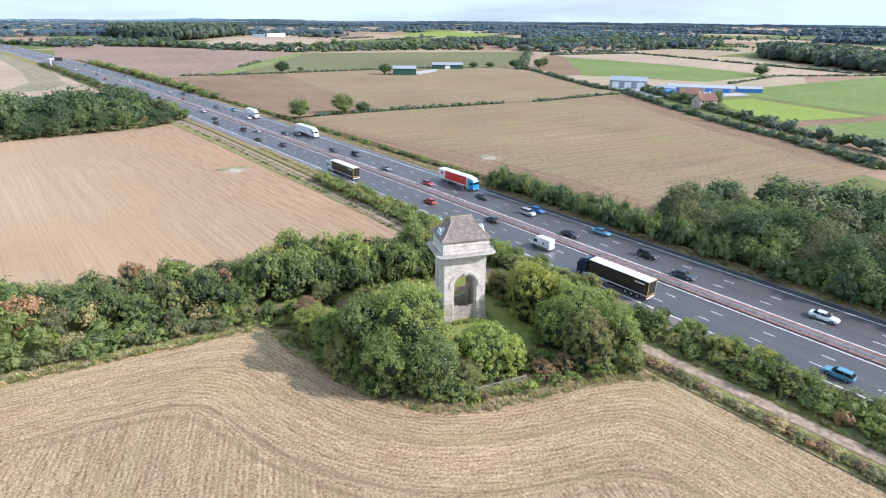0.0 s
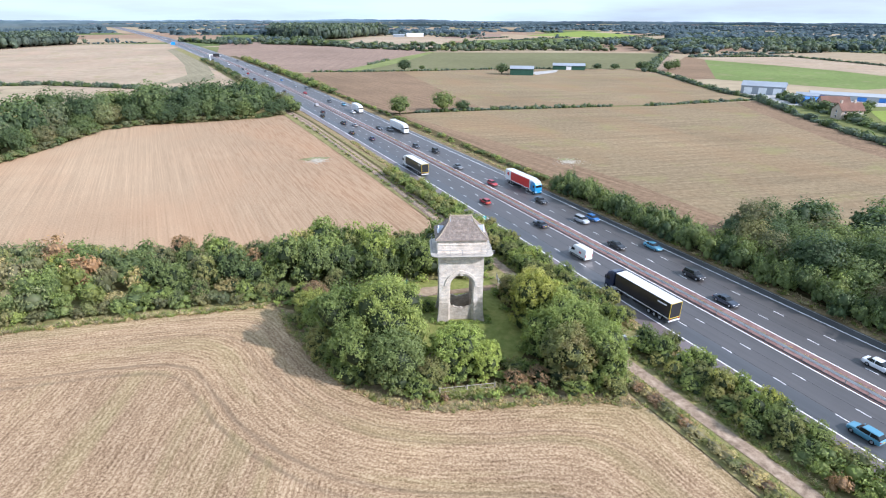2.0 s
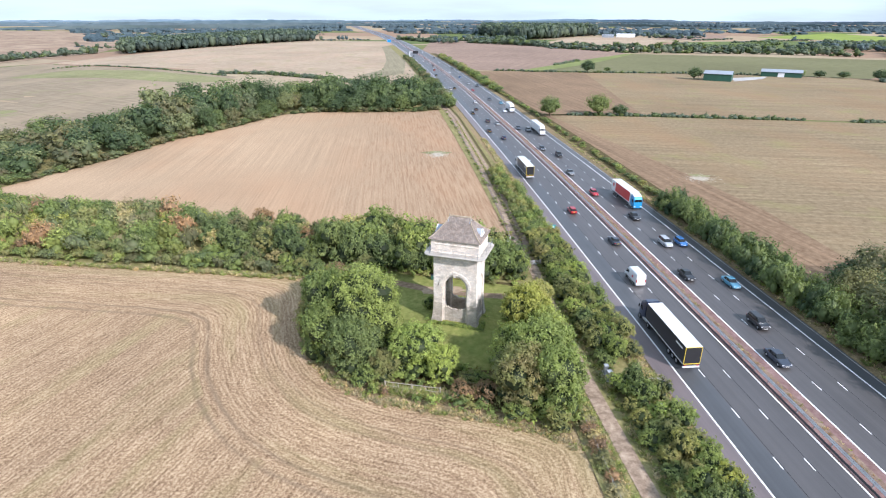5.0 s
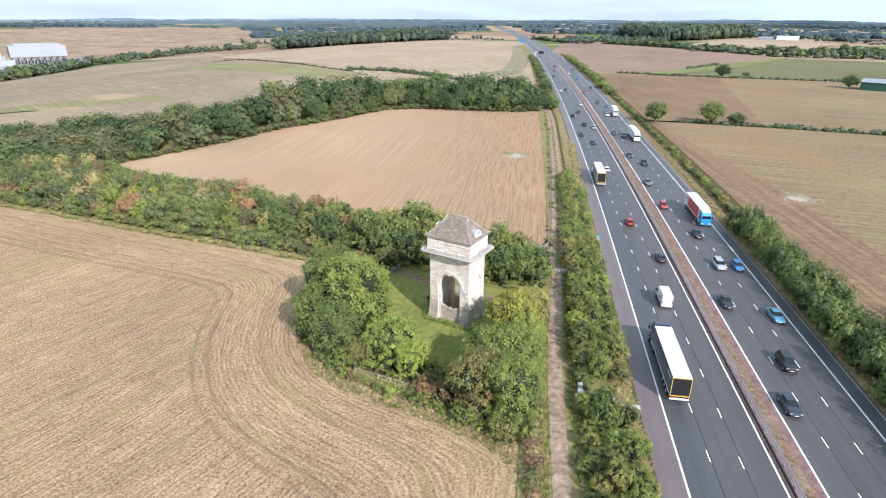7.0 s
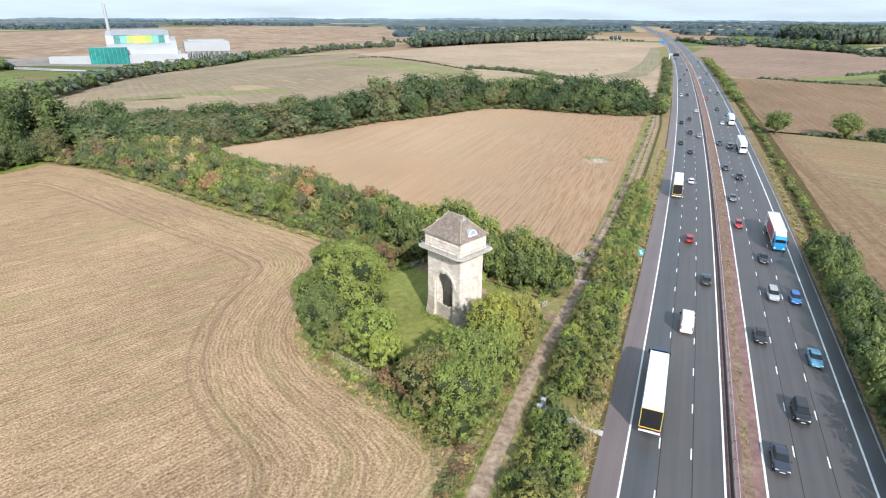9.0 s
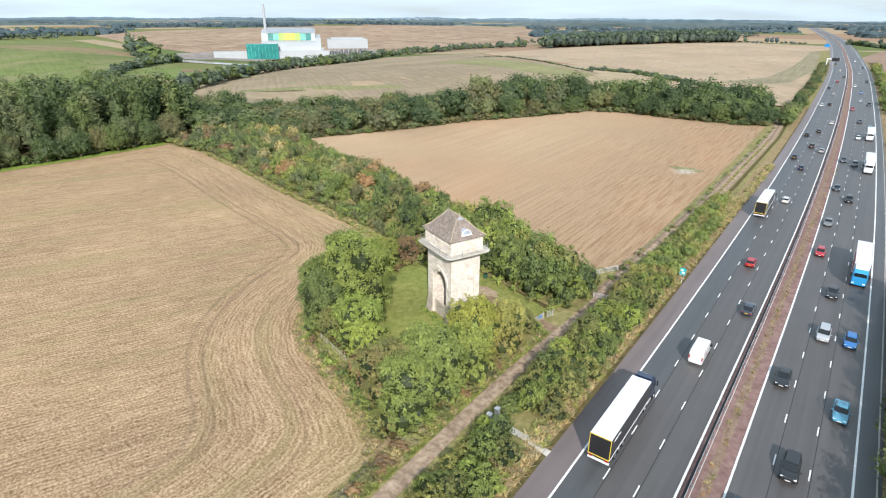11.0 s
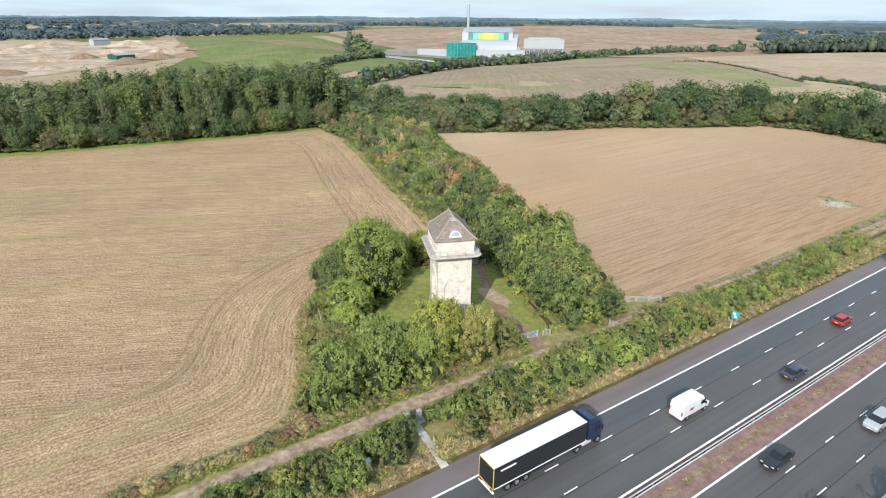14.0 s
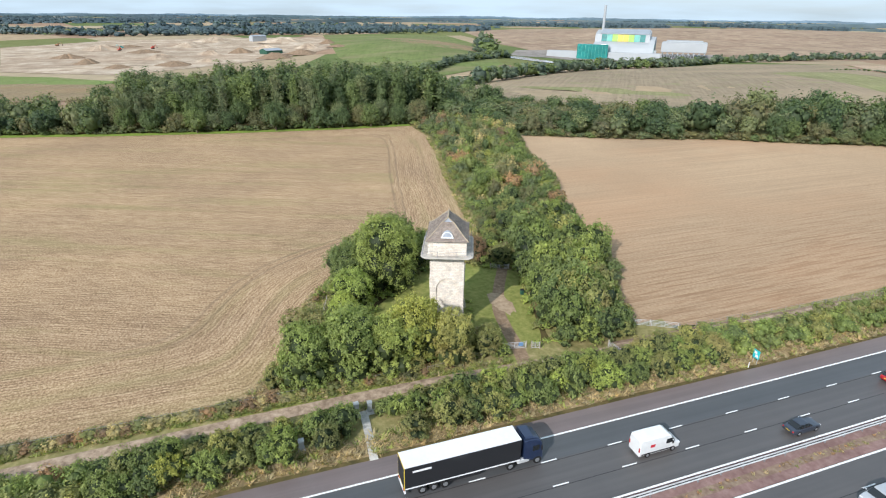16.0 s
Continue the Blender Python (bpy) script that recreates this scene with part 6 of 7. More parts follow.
for s, nm in ((-1, "front_wall"), (1, "back_wall")):
    a, b = sorted((s * HY, s * (HY - 0.85)))
    part(nm, prism(bmesh.new(), arch_outline(HX - 0.18, TOPZ, ARC, SPRING), "y", a, b), M["stone"], TW)
    a, b = sorted((s * HY, s * (HY + 0.13)))
    part("arch_moulding", prism(bmesh.new(), ring_outline(2.3, 2.72), "y", a, b), M["stone"], TW)
    part("keystone", prism(bmesh.new(), [(-0.2, 9.15), (0.2, 9.15), (0.28, 10.05), (-0.28, 10.05)], "y", s * HY, s * (HY + 0.2)), M["stone"], TW)
    # inner order of the arch, set back
    a, b = sorted((s * (HY - 0.3), s * (HY - 0.7)))
    part("inner_arch", prism(bmesh.new(), [(-2.05, 0.0)] + [(-2.05, SPRING)] + [(2.05 * math.cos(math.pi * i / 18), SPRING + 2.05 * math.sin(math.pi * i / 18)) for i in range(17, 0, -1)] + [(2.05, SPRING), (2.05, 0.0), (1.8, 0.0), (1.8, SPRING)]
                             + [(1.8 * math.cos(math.pi * i / 18), SPRING + 1.8 * math.sin(math.pi * i / 18)) for i in range(1, 18)] + [(-1.8, SPRING), (-1.8, 0.0)], "y", a, b), M["stone"], TW)
    # broken rubble wall across the foot of the arch
    rw = random.Random(3 + s)
    top = []
    for i in range(33):
        u = -1 + 2 * i / 32
        top.append((u * 1.8, 3.05 + 0.55 * u * u + rw.uniform(-0.12, 0.14)))
    a, b = sorted((s * (HY - 0.35), s * (HY - 0.75)))
    part("broken_wall", prism(bmesh.new(), [(1.8, 0.0), (-1.8, 0.0)] + top, "y", a, b), M["rubble"], TW, "rubble infill wall with a ragged broken top")
for s in (-1, 1):
    a, b = sorted((s * (HX - 0.18), s * (HX - 0.85)))
    part("side_wall", boxes((a, b, -HY + 0.85, HY - 0.85, 0, TOPZ)), M["stone"], TW)
    a, b = sorted((s * HX, s * (HX - 0.18)))
    part("blind_arch", prism(bmesh.new(), arch_outline(HY, TOPZ, 1.65, 7.35, foot=0.0), "x", a, b), M["stone"], TW, "shallow blind arch in pale stone")
    part("sill", boxes((min(s * 3.45, s * 3.68), max(s * 3.45, s * 3.68), -1.64, 1.64, 0.0, 1.5), bevel=0.03), M["rubble"], TW)
    # patched rubble panel low in the blind arch
    rw = random.Random(40 + s)
    top = [(-1.64 + 3.28 * i / 20, 3.6 + 0.5 * math.sin(i * 0.5 + s) + rw.uniform(-0.22, 0.22)) for i in range(21)]
    part("rubble_panel", prism(bmesh.new(), [(1.64, 1.5), (-1.64, 1.5)] + top, "x", s * (HX - 0.2), s * (HX - 0.14)), M["rubble"], TW, "patched rubble low in the blind arch")
# corner piers with swept feet, and impost bands
for sx in (-1, 1):
    for sy in (-1, 1):
        bm = bmesh.new()
        loops = []
        for z, o in ((0, 0.62), (0.5, 0.45), (1.1, 0.3), (1.9, 0.17), (2.9, 0.08), (4.2, 0.03)):
            xi, xo = sx * 2.12, sx * (HX + o)
            yi, yo = sy * 1.75, sy * (HY + o)
            loops.append([bm.verts.new(p) for p in ((xi, yi, z), (xo, yi, z), (xo, yo, z), (xi, yo, z))])
        for l0, l1 in zip(loops[:-1], loops[1:]):
            for k in range(4):
                bm.faces.new((l0[k], l0[(k + 1) % 4], l1[(k + 1) % 4], l1[k]))
        bm.faces.new(loops[0])
        bm.faces.new(loops[-1])
        bmesh.ops.recalc_face_normals(bm, faces=bm.faces)
        part("pier_foot", bm, M["rubble"], TW, "rough swept stone pier foot")
        x0, x1 = sorted((sx * 2.1, sx * (HX - 0.5)))
        y0, y1 = sorted((sy * 1.95, sy * (HY + 0.07)))
        part("impost_band", boxes((x0, x1, y0, y1, SPRING - 0.26, SPRING - 0.02), bevel=0.03), M["stone"], TW)
part("vault", boxes((-HX + 0.86, HX - 0.86, -HY + 0.86, HY - 0.86, 11.6, 12.4)), M["stone"], TW)
part("inner_floor", boxes((-HX + 0.86, HX - 0.86, -HY + 0.9, HY - 0.9, 0.0, 0.3)), M["dirt"], TW)
part("cornice", boxes((-HX - 0.12, HX + 0.12, -HY - 0.12, HY + 0.12, 12.45, 12.62), (-HX - 0.3, HX + 0.3, -HY - 0.3, HY + 0.3, 12.63, 12.8), bevel=0.04), M["stone"], TW)


def rounded_rect(hx, hy, r, n=7):
    pts = []
    for cx, cy, a0 in ((hx - r, hy - r, 0), (-hx + r, hy - r, 90), (-hx + r, -hy + r, 180), (hx - r, -hy + r, 270)):
        pts += [(cx + r * math.cos(radians(a0 + 90 * i / n)), cy + r * math.sin(radians(a0 + 90 * i / n))) for i in range(n + 1)]
    return pts


GX, GY = 5.02, 4.05
bm = bmesh.new()
loops = []
for z, o in ((12.8, 0.42), (12.88, 0.14), (12.98, 0.03), (13.08, 0.0), (13.16, 0.06)):
    loops.append([bm.verts.new((x, y, z)) for x, y in rounded_rect(GX - o, GY - o, 1.15)])
n = len(loops[0])
for l0, l1 in zip(loops[:-1], loops[1:]):
    for k in range(n):
        bm.faces.new((l0[k], l0[(k + 1) % n], l1[(k + 1) % n], l1[k]))
bm.faces.new(list(reversed(loops[0])))
bm.faces.new(loops[-1])
part("gallery", bm, M["slab"], TW, "projecting weathered gallery slab with rounded corners")
rail = rounded_rect(GX - 0.3, GY - 0.3, 0.95)
for z in (13.62, 14.08):
    bm = bmesh.new()
    for i in range(len(rail)):
        p, q = rail[i], rail[(i + 1) % len(rail)]
        cyl(bm, (*p, z), (*q, z), 0.025, n=6)
    part("rail", bm, M["grey_rail"], TW, "thin grey gallery rail")
for x in (-3.9, -1.95, 0, 1.95, 3.9):
    for y in (-GY + 0.3, GY - 0.3):
        part("rail_post", cyl(bmesh.new(), (x, y, 13.1), (x, y, 14.1), 0.035, n=6), M["grey_rail"], TW)
for y in (-1.4, 1.4):
    for x in (-GX + 0.3, GX - 0.3):
        part("rail_post", cyl(bmesh.new(), (x, y, 13.1), (x, y, 14.1), 0.035, n=6), M["grey_rail"], TW)
# tank storey
UX, UY = 3.9, 2.93
part("upper_storey", boxes((-UX + 0.06, UX - 0.06, -UY + 0.06, UY - 0.06, 13.1, 15.55)), M["stone"], TW)
for sx in (-1, 1):
    for sy in (-1, 1):
        x0, x1 = sorted((sx * UX, sx * (UX - 0.7)))
        y0, y1 = sorted((sy * UY, sy * (UY - 0.7)))
        part("pilaster", boxes((x0, x1, y0, y1, 13.1, 15.5)), M["stone"], TW)
part("string_course", boxes((-UX - 0.05, UX + 0.05, -UY - 0.05, UY + 0.05, 14.62, 14.76), (-UX - 0.08, UX + 0.08, -UY - 0.08, UY + 0.08, 13.1, 13.35), bevel=0.02), M["stone"], TW)
# bell-cast hipped roof with gablets
ROOF = [(4.28, 3.3, 15.5), (4.22, 3.24, 15.6), (3.72, 2.78, 15.92), (3.25, 2.3, 16.35), (2.82, 1.82, 16.85), (2.42, 1.36, 17.34), (2.05, 0.92, 17.81)]
bm = bmesh.new()
loops = [[bm.verts.new((sx * x, sy * y, z)) for sx, sy in ((-1, -1), (1, -1), (1, 1), (-1, 1))] for x, y, z in ROOF]
for l0, l1 in zip(loops[:-1], loops[1:]):
    for k in range(4):
        bm.faces.new((l0[k], l0[(k + 1) % 4], l1[(k + 1) % 4], l1[k]))
bm.faces.new(list(reversed(loops[0])))
RZ, RX = 18.55, 1.72
r0, r1 = bm.verts.new((-RX, 0, RZ)), bm.verts.new((RX, 0, RZ))
g0 = [bm.verts.new((-RX, s * 0.86, 17.85)) for s in (-1, 1)]
g1 = [bm.verts.new((RX, s * 0.86, 17.85)) for s in (-1, 1)]
t = loops[-1]
bm.faces.new((t[0], t[1], g1[0], r1, r0, g0[0]))
bm.faces.new((t[2], t[3], g0[1], r0, r1, g1[1]))
bm.faces.new((t[3], t[0], g0[0], g0[1]))
bm.faces.new((t[1], t[2], g1[1], g1[0]))
bmesh.ops.recalc_face_normals(bm, faces=bm.faces)
part("roof", bm, M["tiles"], TW, "brown clay tiled bell-cast hipped roof")
for s in (-1, 1):
    bm = bmesh.new()
    prism(bm, [(-0.86, 17.85), (0.86, 17.85), (0, 18.55)], "x", s * (RX - 0.02), s * (RX + 0.04))
    part("gablet", bm, M["lead"], TW, "small grey gablet at the ridge end")
for sx, sy in ((-1, -1), (1, -1), (1, 1), (-1, 1)):
    bm = bmesh.new()
    pts = [(sx * x, sy * y, z + 0.02) for x, y, z in ROOF[1:]] + [(sx * RX, 0, RZ + 0.02)]
    for p, q in zip(pts[:-1], pts[1:]):
        cyl(bm, p, q, 0.08, n=6)
    part("hip_tiles", bm, M["hip_tile"], TW, "pale clay hip tiles")
part("ridge_tiles", cyl(bmesh.new(), (-RX, 0, RZ + 0.03), (RX, 0, RZ + 0.03), 0.13, n=8), M["hip_tile"], TW, "pale clay ridge tiles")
for s in (-1, 1):
    part("finial", cyl(bmesh.new(), (s * RX, 0, RZ), (s * RX, 0, RZ + 0.4), 0.12, 0.02, 6), M["hip_tile"], TW)
# round-headed dormers on the two short sides
for s in (-1, 1):
    R, zc = 0.78, 16.1
    arc = [(R * math.cos(math.pi * i / 12), zc + R * math.sin(math.pi * i / 12)) for i in range(13)]
    d = part("dormer", prism(bmesh.new(), arc, "x", s * 2.3, s * 3.66), M["lead"], TW, "round-headed dormer with a blue-grey lead cover")
    r2 = [(y * 1.12, zc - 0.05 + (z - zc) * 1.1) for y, z in arc]
    part("dormer_frame", prism(bmesh.new(), r2 + [(y * 0.84, zc + 0.08 + (z - zc) * 0.8) for y, z in reversed(arc)], "x", s * 3.58, s * 3.72), M["white"], d, "white painted dormer frame")
    part("pane", prism(bmesh.new(), [(y * 0.84, zc + 0.08 + (z - zc) * 0.8) for y, z in arc], "x", s * 3.6, s * 3.69), M["lead"], d)
    part("dormer_sill", boxes((min(s * 3.55, s * 3.86), max(s * 3.55, s * 3.86), -0.95, 0.95, zc - 0.14, zc - 0.02)), M["white"], d)

# ---- vehicles ----
def loft(stations, profile):
    """A body lofted through cross-sections: rows of (y, half width, low z, high z)."""
    bm = bmesh.new()
    loops = []
    for y, hw, z0, z1 in stations:
        loops.append([bm.verts.new((u * hw, y, z0 + v * (z1 - z0))) for u, v in profile])
    n = len(profile)
    for l0, l1 in zip(loops[:-1], loops[1:]):
        for k in range(n):
            bm.faces.new((l0[k], l0[(k + 1) % n], l1[(k + 1) % n], l1[k]))
    bm.faces.new(loops[0])
    bm.faces.new(loops[-1])
    bmesh.ops.recalc_face_normals(bm, faces=bm.faces)
    return bm


BODY_PROFILE = [(-0.9, 0), (-1, 0.12), (-1, 0.62), (-0.93, 0.92), (-0.8, 1), (0.8, 1), (0.93, 0.92), (1, 0.62), (1, 0.12), (0.9, 0)]
CABIN_PROFILE = [(-1, 0), (-0.9, 0.5), (-0.8, 0.9), (-0.68, 1), (0.68, 1), (0.8, 0.9), (0.9, 0.5), (1, 0)]


def wheel(parent, x, y, r, w):
    t = part("wheel", cyl(bmesh.new(), (x - w / 2, y, r), (x + w / 2, y, r), r, n=14), M["tyre"], parent)
    s = 1 if x > 0 else -1
    part("rim", cyl(bmesh.new(), (x + s * w * 0.3, y, r), (x + s * (w / 2 + 0.012), y, r), r * 0.62, r * 0.55, n=12), M["rim"], t)
    return t


_paints = {}


def paint(rgb):
    if rgb not in _paints:
        _paints[rgb] = plain("car_paint", rgb, 0.28, 0.6, 0.15, vary=0.05, scale=2.0)
        b = _paints[rgb].node_tree.nodes["Principled BSDF"]
        b.inputs["Coat Weight"].default_value = 0.5
    return _paints[rgb]


# kind: length, width, bonnet height, belt, roof, cabin front/rear foot and roof ends as shares of the length
KINDS = {
    "hatchback": (4.1, 0.88, 0.86, 0.94, 1.46, (0.24, -0.47), (0.06, -0.36)),
    "saloon": (4.7, 0.9, 0.84, 0.92, 1.42, (0.2, -0.37), (0.03, -0.22)),
    "suv": (4.55, 0.94, 1.0, 1.06, 1.68, (0.26, -0.48), (0.1, -0.4)),
}


def car(kind, rgb, words):
    """One car that points along +y, standing on its wheels."""
    ln, hw, bon, belt, roof, foot, top = KINDS[kind]
    th = empty("car", Matrix(), words, "car")
    h = ln / 2
    body = part("body", loft([(-h, hw * 0.8, 0.38, belt * 0.86), (-h * 0.95, hw * 0.92, 0.26, belt * 0.98), (-h * 0.7, hw, 0.22, belt), (0, hw, 0.2, belt), (h * 0.42, hw, 0.2, belt * 0.99),
                              (h * 0.72, hw * 0.98, 0.22, bon), (h * 0.92, hw * 0.9, 0.25, bon * 0.9), (h, hw * 0.74, 0.36, bon * 0.72)], BODY_PROFILE), paint(rgb), th)
    y0, y1, y2, y3 = foot[1] * ln, top[1] * ln, top[0] * ln, foot[0] * ln
    part("glasshouse", loft([(y0, hw * 0.86, belt - 0.1, belt + 0.02), (y1, hw * 0.9, belt - 0.1, roof - 0.05), (y2, hw * 0.9, belt - 0.1, roof - 0.03), (y3, hw * 0.88, belt - 0.12, belt + 0.0)], CABIN_PROFILE), M["glass"], th, "dark tinted window band")
    part("roof", loft([(y1 - 0.12, hw * 0.62, roof - 0.12, roof - 0.03), (y1 + 0.1, hw * 0.68, roof - 0.1, roof), (y2 - 0.1, hw * 0.69, roof - 0.1, roof + 0.01), (y2 + 0.1, hw * 0.64, roof - 0.12, roof - 0.03)], BODY_PROFILE), paint(rgb), th)
    for s in (-1, 1):
        for yy in (-ln * 0.29, ln * 0.31):
            wheel(th, s * (hw - 0.1), yy, 0.33 if kind != "suv" else 0.37, 0.22)
        part("pillar", cyl(bmesh.new(), (s * hw * 0.84, (y1 + y2) / 2 - 0.1, belt - 0.05), (s * hw * 0.66, (y1 + y2) / 2 - 0.1, roof - 0.04), 0.06, n=6), paint(rgb), th)
        part("headlight", boxes((s * hw * 0.66 - 0.16, s * hw * 0.66 + 0.16, h * 0.9, h * 0.965, bon * 0.68, bon * 0.84), bevel=0.02), M["lamp_lens"], th, "clear headlight")
        part("tail_light", boxes((s * hw * 0.72 - 0.13, s * hw * 0.72 + 0.13, -h - 0.005, -h * 0.94, belt * 0.68, belt * 0.86), bevel=0.02), M["red_light"], th, "red tail light")
        part("door_mirror", boxes((s * (hw + 0.09) - 0.09, s * (hw + 0.09) + 0.09, y3 - 0.25, y3 - 0.13, belt - 0.02, belt + 0.13), bevel=0.03), paint(rgb), th)
    part("number_plate", boxes((-0.26, 0.26, h - 0.03, h + 0.012, 0.42, 0.53)), M["plate"], th, "plain white plate")
    part("number_plate", boxes((-0.26, 0.26, -h - 0.012, -h + 0.03, 0.55, 0.66)), M["plate_y"], th, "plain yellow plate")
    return th


CARS = {}


def put_car(kind, colour, x, y, away):
    rgb = {"red": (0.42, 0.02, 0.03), "white": (0.75, 0.76, 0.78), "black": (0.018, 0.019, 0.022), "dark": (0.035, 0.045, 0.065), "navy": (0.025, 0.045, 0.12), "blue": (0.03, 0.16, 0.42), "silver": (0.42, 0.44, 0.46), "teal": (0.1, 0.3, 0.42), "grey": (0.15, 0.16, 0.17)}[colour]
    m = pose(x + bend(y), y, 0.236 + road_z(y), 0, 0, (0 if away else 180) + math.degrees(math.atan2(-(bend(y + 5) - bend(y - 5)), 10)))
    word = {"dark": "dark blue-grey", "navy": "navy blue", "grey": "dark grey", "teal": "light blue"}.get(colour, colour)
    words = word + " " + kind + " car driving on the motorway"
    if (kind, colour) not in CARS:
        CARS[kind, colour] = car(kind, rgb, words)
        CARS[kind, colour]["group"] = "cars on the motorway"
        CARS[kind, colour].matrix_basis = m
        return
    copy_thing(CARS[kind, colour], m)


for kind, colour, x, y in [("hatchback", "red", 36.0, 55.0), ("hatchback", "white", 36.1, 107), ("saloon", "dark", 39.4, 33), ("hatchback", "navy", 35.9, 150), ("saloon", "black", 32.4, 166), ("suv", "dark", 36.0, 190), ("hatchback", "black", 32.4, 214), ("saloon", "silver", 39.5, 183),
                           ("hatchback", "dark", 36.0, 226), ("saloon", "white", 39.5, 252), ("suv", "white", 32.4, 312), ("hatchback", "black", 36.0, 318), ("saloon", "silver", 36.0, 372), ("suv", "dark", 32.4, 405), ("hatchback", "red", 36.0, 455), ("saloon", "dark", 39.5, 500),
                           ("hatchback", "white", 36.0, 560), ("saloon", "black", 32.4, 640), ("suv", "silver", 36.0, 720), ("saloon", "dark", 39.5, -62), ("hatchback", "teal", 33.0, -48)]:
    put_car(kind, colour, x, y, True)
for kind, colour, x, y in [("hatchback", "red", 47.0, 70), ("saloon", "black", 50.6, 49), ("hatchback", "blue", 54.2, 31), ("suv", "silver", 50.6, 31), ("saloon", "black", 47.2, 14), ("saloon", "teal", 54.2, 10), ("suv", "black", 50.4, -5), ("saloon", "dark", 47.0, -15.5), ("saloon", "grey", 46.9, 93), ("suv", "black", 50.2, 118),
                           ("hatchback", "dark", 46.8, 129), ("saloon", "dark", 46.8, 171), ("suv", "grey", 50.2, 166), ("saloon", "white", 50.2, 219), ("hatchback", "teal", 54.0, 247), ("hatchback", "dark", 50.2, 263), ("saloon", "red", 46.8, 306), ("suv", "dark", 54.0, 330), ("hatchback", "silver", 50.2, 345), ("saloon", "blue", 50.2, 390),
                           ("hatchback", "white", 46.8, 430), ("saloon", "black", 54.0, 470), ("suv", "silver", 50.2, 540), ("saloon", "dark", 54.0, 610), ("hatchback", "white", 50.2, 700), ("saloon", "white", 50.4, -40), ("suv", "black", 47.0, -58)]:
    put_car(kind, colour, x, y, False)


def lorry(x, y, away, side_mat, roof_mat, cab_mat, words, length=13.6, red_band=False):
    """An articulated lorry; y is the trailer's rear."""
    th = empty("lorry", pose(x + bend(y), y, 0.236 + road_z(y), 0, 0, (0 if away else 180) + math.degrees(math.atan2(-(bend(y + 5) - bend(y - 5)), 10))), words, "lorry", "lorries on the motorway")
    w = 1.27
    tr = part("trailer", boxes((-w, w, 0, length, 1.15, 4.0), bevel=0.04), side_mat, th)
    part("trailer_roof", boxes((-w + 0.02, w - 0.02, 0.02, length - 0.02, 3.985, 4.04)), roof_mat, tr, "white trailer roof")
    part("rear_door", boxes((-w + 0.08, w - 0.08, -0.03, 0.05, 1.26, 3.91)), M["black"], tr, "black rear door panel")
    for bx in ((-w, -w + 0.07, -0.025, 0.06, 1.15, 4.0), (w - 0.07, w, -0.025, 0.06, 1.15, 4.0), (-w, w, -0.025, 0.06, 3.92, 4.01), (-w, w, -0.03, 0.06, 1.12, 1.24)):
        part("rear_frame", boxes(bx), M["plate_y"], tr, "yellow reflective edge strip")
    part("chassis", boxes((-0.5, 0.5, 0.2, length + 1.8, 0.75, 1.12)), M["black"], th)
    for s in (-1, 1):
        part("side_rail", boxes((s * w - 0.03, s * w + 0.03, 0.1, length - 0.1, 1.1, 1.24)), M["white"], tr)
        part("side_guard", boxes((s * (w - 0.1) - 0.03, s * (w - 0.1) + 0.03, 4.6, 8.8, 0.55, 0.95)), M["black"], th)
        part("tail_light", boxes((s * 0.95 - 0.2, s * 0.95 + 0.2, -0.06, 0.0, 0.85, 1.02)), M["red_light"], th)
        for yy in (2.0, 3.3, 4.6, length - 1.2, length + 2.2):
            wheel(th, s * (w - 0.16), yy, 0.5, 0.34)
        part("fuel_tank", boxes((s * 0.95 - 0.28, s * 0.95 + 0.28, length - 0.3, length + 1.2, 0.5, 1.05), bevel=0.08), M["galv"], th, "silver fuel tank")
        part("mirror", boxes((s * 1.42 - 0.1, s * 1.42 + 0.1, length + 2.5, length + 2.65, 2.0, 2.7), bevel=0.03), M["black"], th)
    part("tail_bar", boxes((-w, w, -0.05, 0.15, 0.55, 0.75)), M["white"], th)
    part("cab", loft([(length + 0.45, 1.2, 0.7, 3.6), (length + 1.2, 1.24, 0.5, 3.75), (length + 2.3, 1.24, 0.45, 3.45), (length + 2.75, 1.2, 0.45, 2.8), (length + 2.9, 1.12, 0.5, 1.6)], BODY_PROFILE), cab_mat, th)
    part("windscreen", loft([(length + 2.3, 1.06, 1.95, 2.95), (length + 2.84, 1.02, 1.85, 2.75)], BODY_PROFILE), M["glass"], th)
    part("roof_deflector", loft([(length + 0.5, 1.1, 3.5, 4.0), (length + 1.6, 1.1, 3.5, 3.85), (length + 2.3, 1.0, 3.35, 3.5)], BODY_PROFILE), roof_mat if red_band else cab_mat, th)
    for s in (-1, 1):
        part("side_window", boxes((s * 1.2 - 0.05, s * 1.2 + 0.05, length + 1.5, length + 2.35, 1.95, 2.65)), M["glass"], th)
        part("headlight", boxes((s * 0.85 - 0.2, s * 0.85 + 0.2, length + 2.82, length + 2.93, 0.75, 0.98)), M["lamp_lens"], th)
    if red_band:
        for s in (-1, 1):
            part("side_panel", boxes((s * w - 0.012, s * w + 0.012, 3.2, length - 0.2, 1.3, 3.9)), paint((0.62, 0.04, 0.03)), tr, "red painted trailer side")
            part("emblem", cyl(bmesh.new(), (s * (w - 0.01), 1.7, 2.9), (s * (w + 0.014), 1.7, 2.9), 0.55, n=16), paint((0.62, 0.04, 0.03)), tr)
    else:
        for s in (-1, 1):
            part("emblem", boxes((s * w - 0.012, s * w + 0.012, 0.9, 3.0, 3.2, 3.45)), M["white"], tr, "plain white bar emblem")
    return th


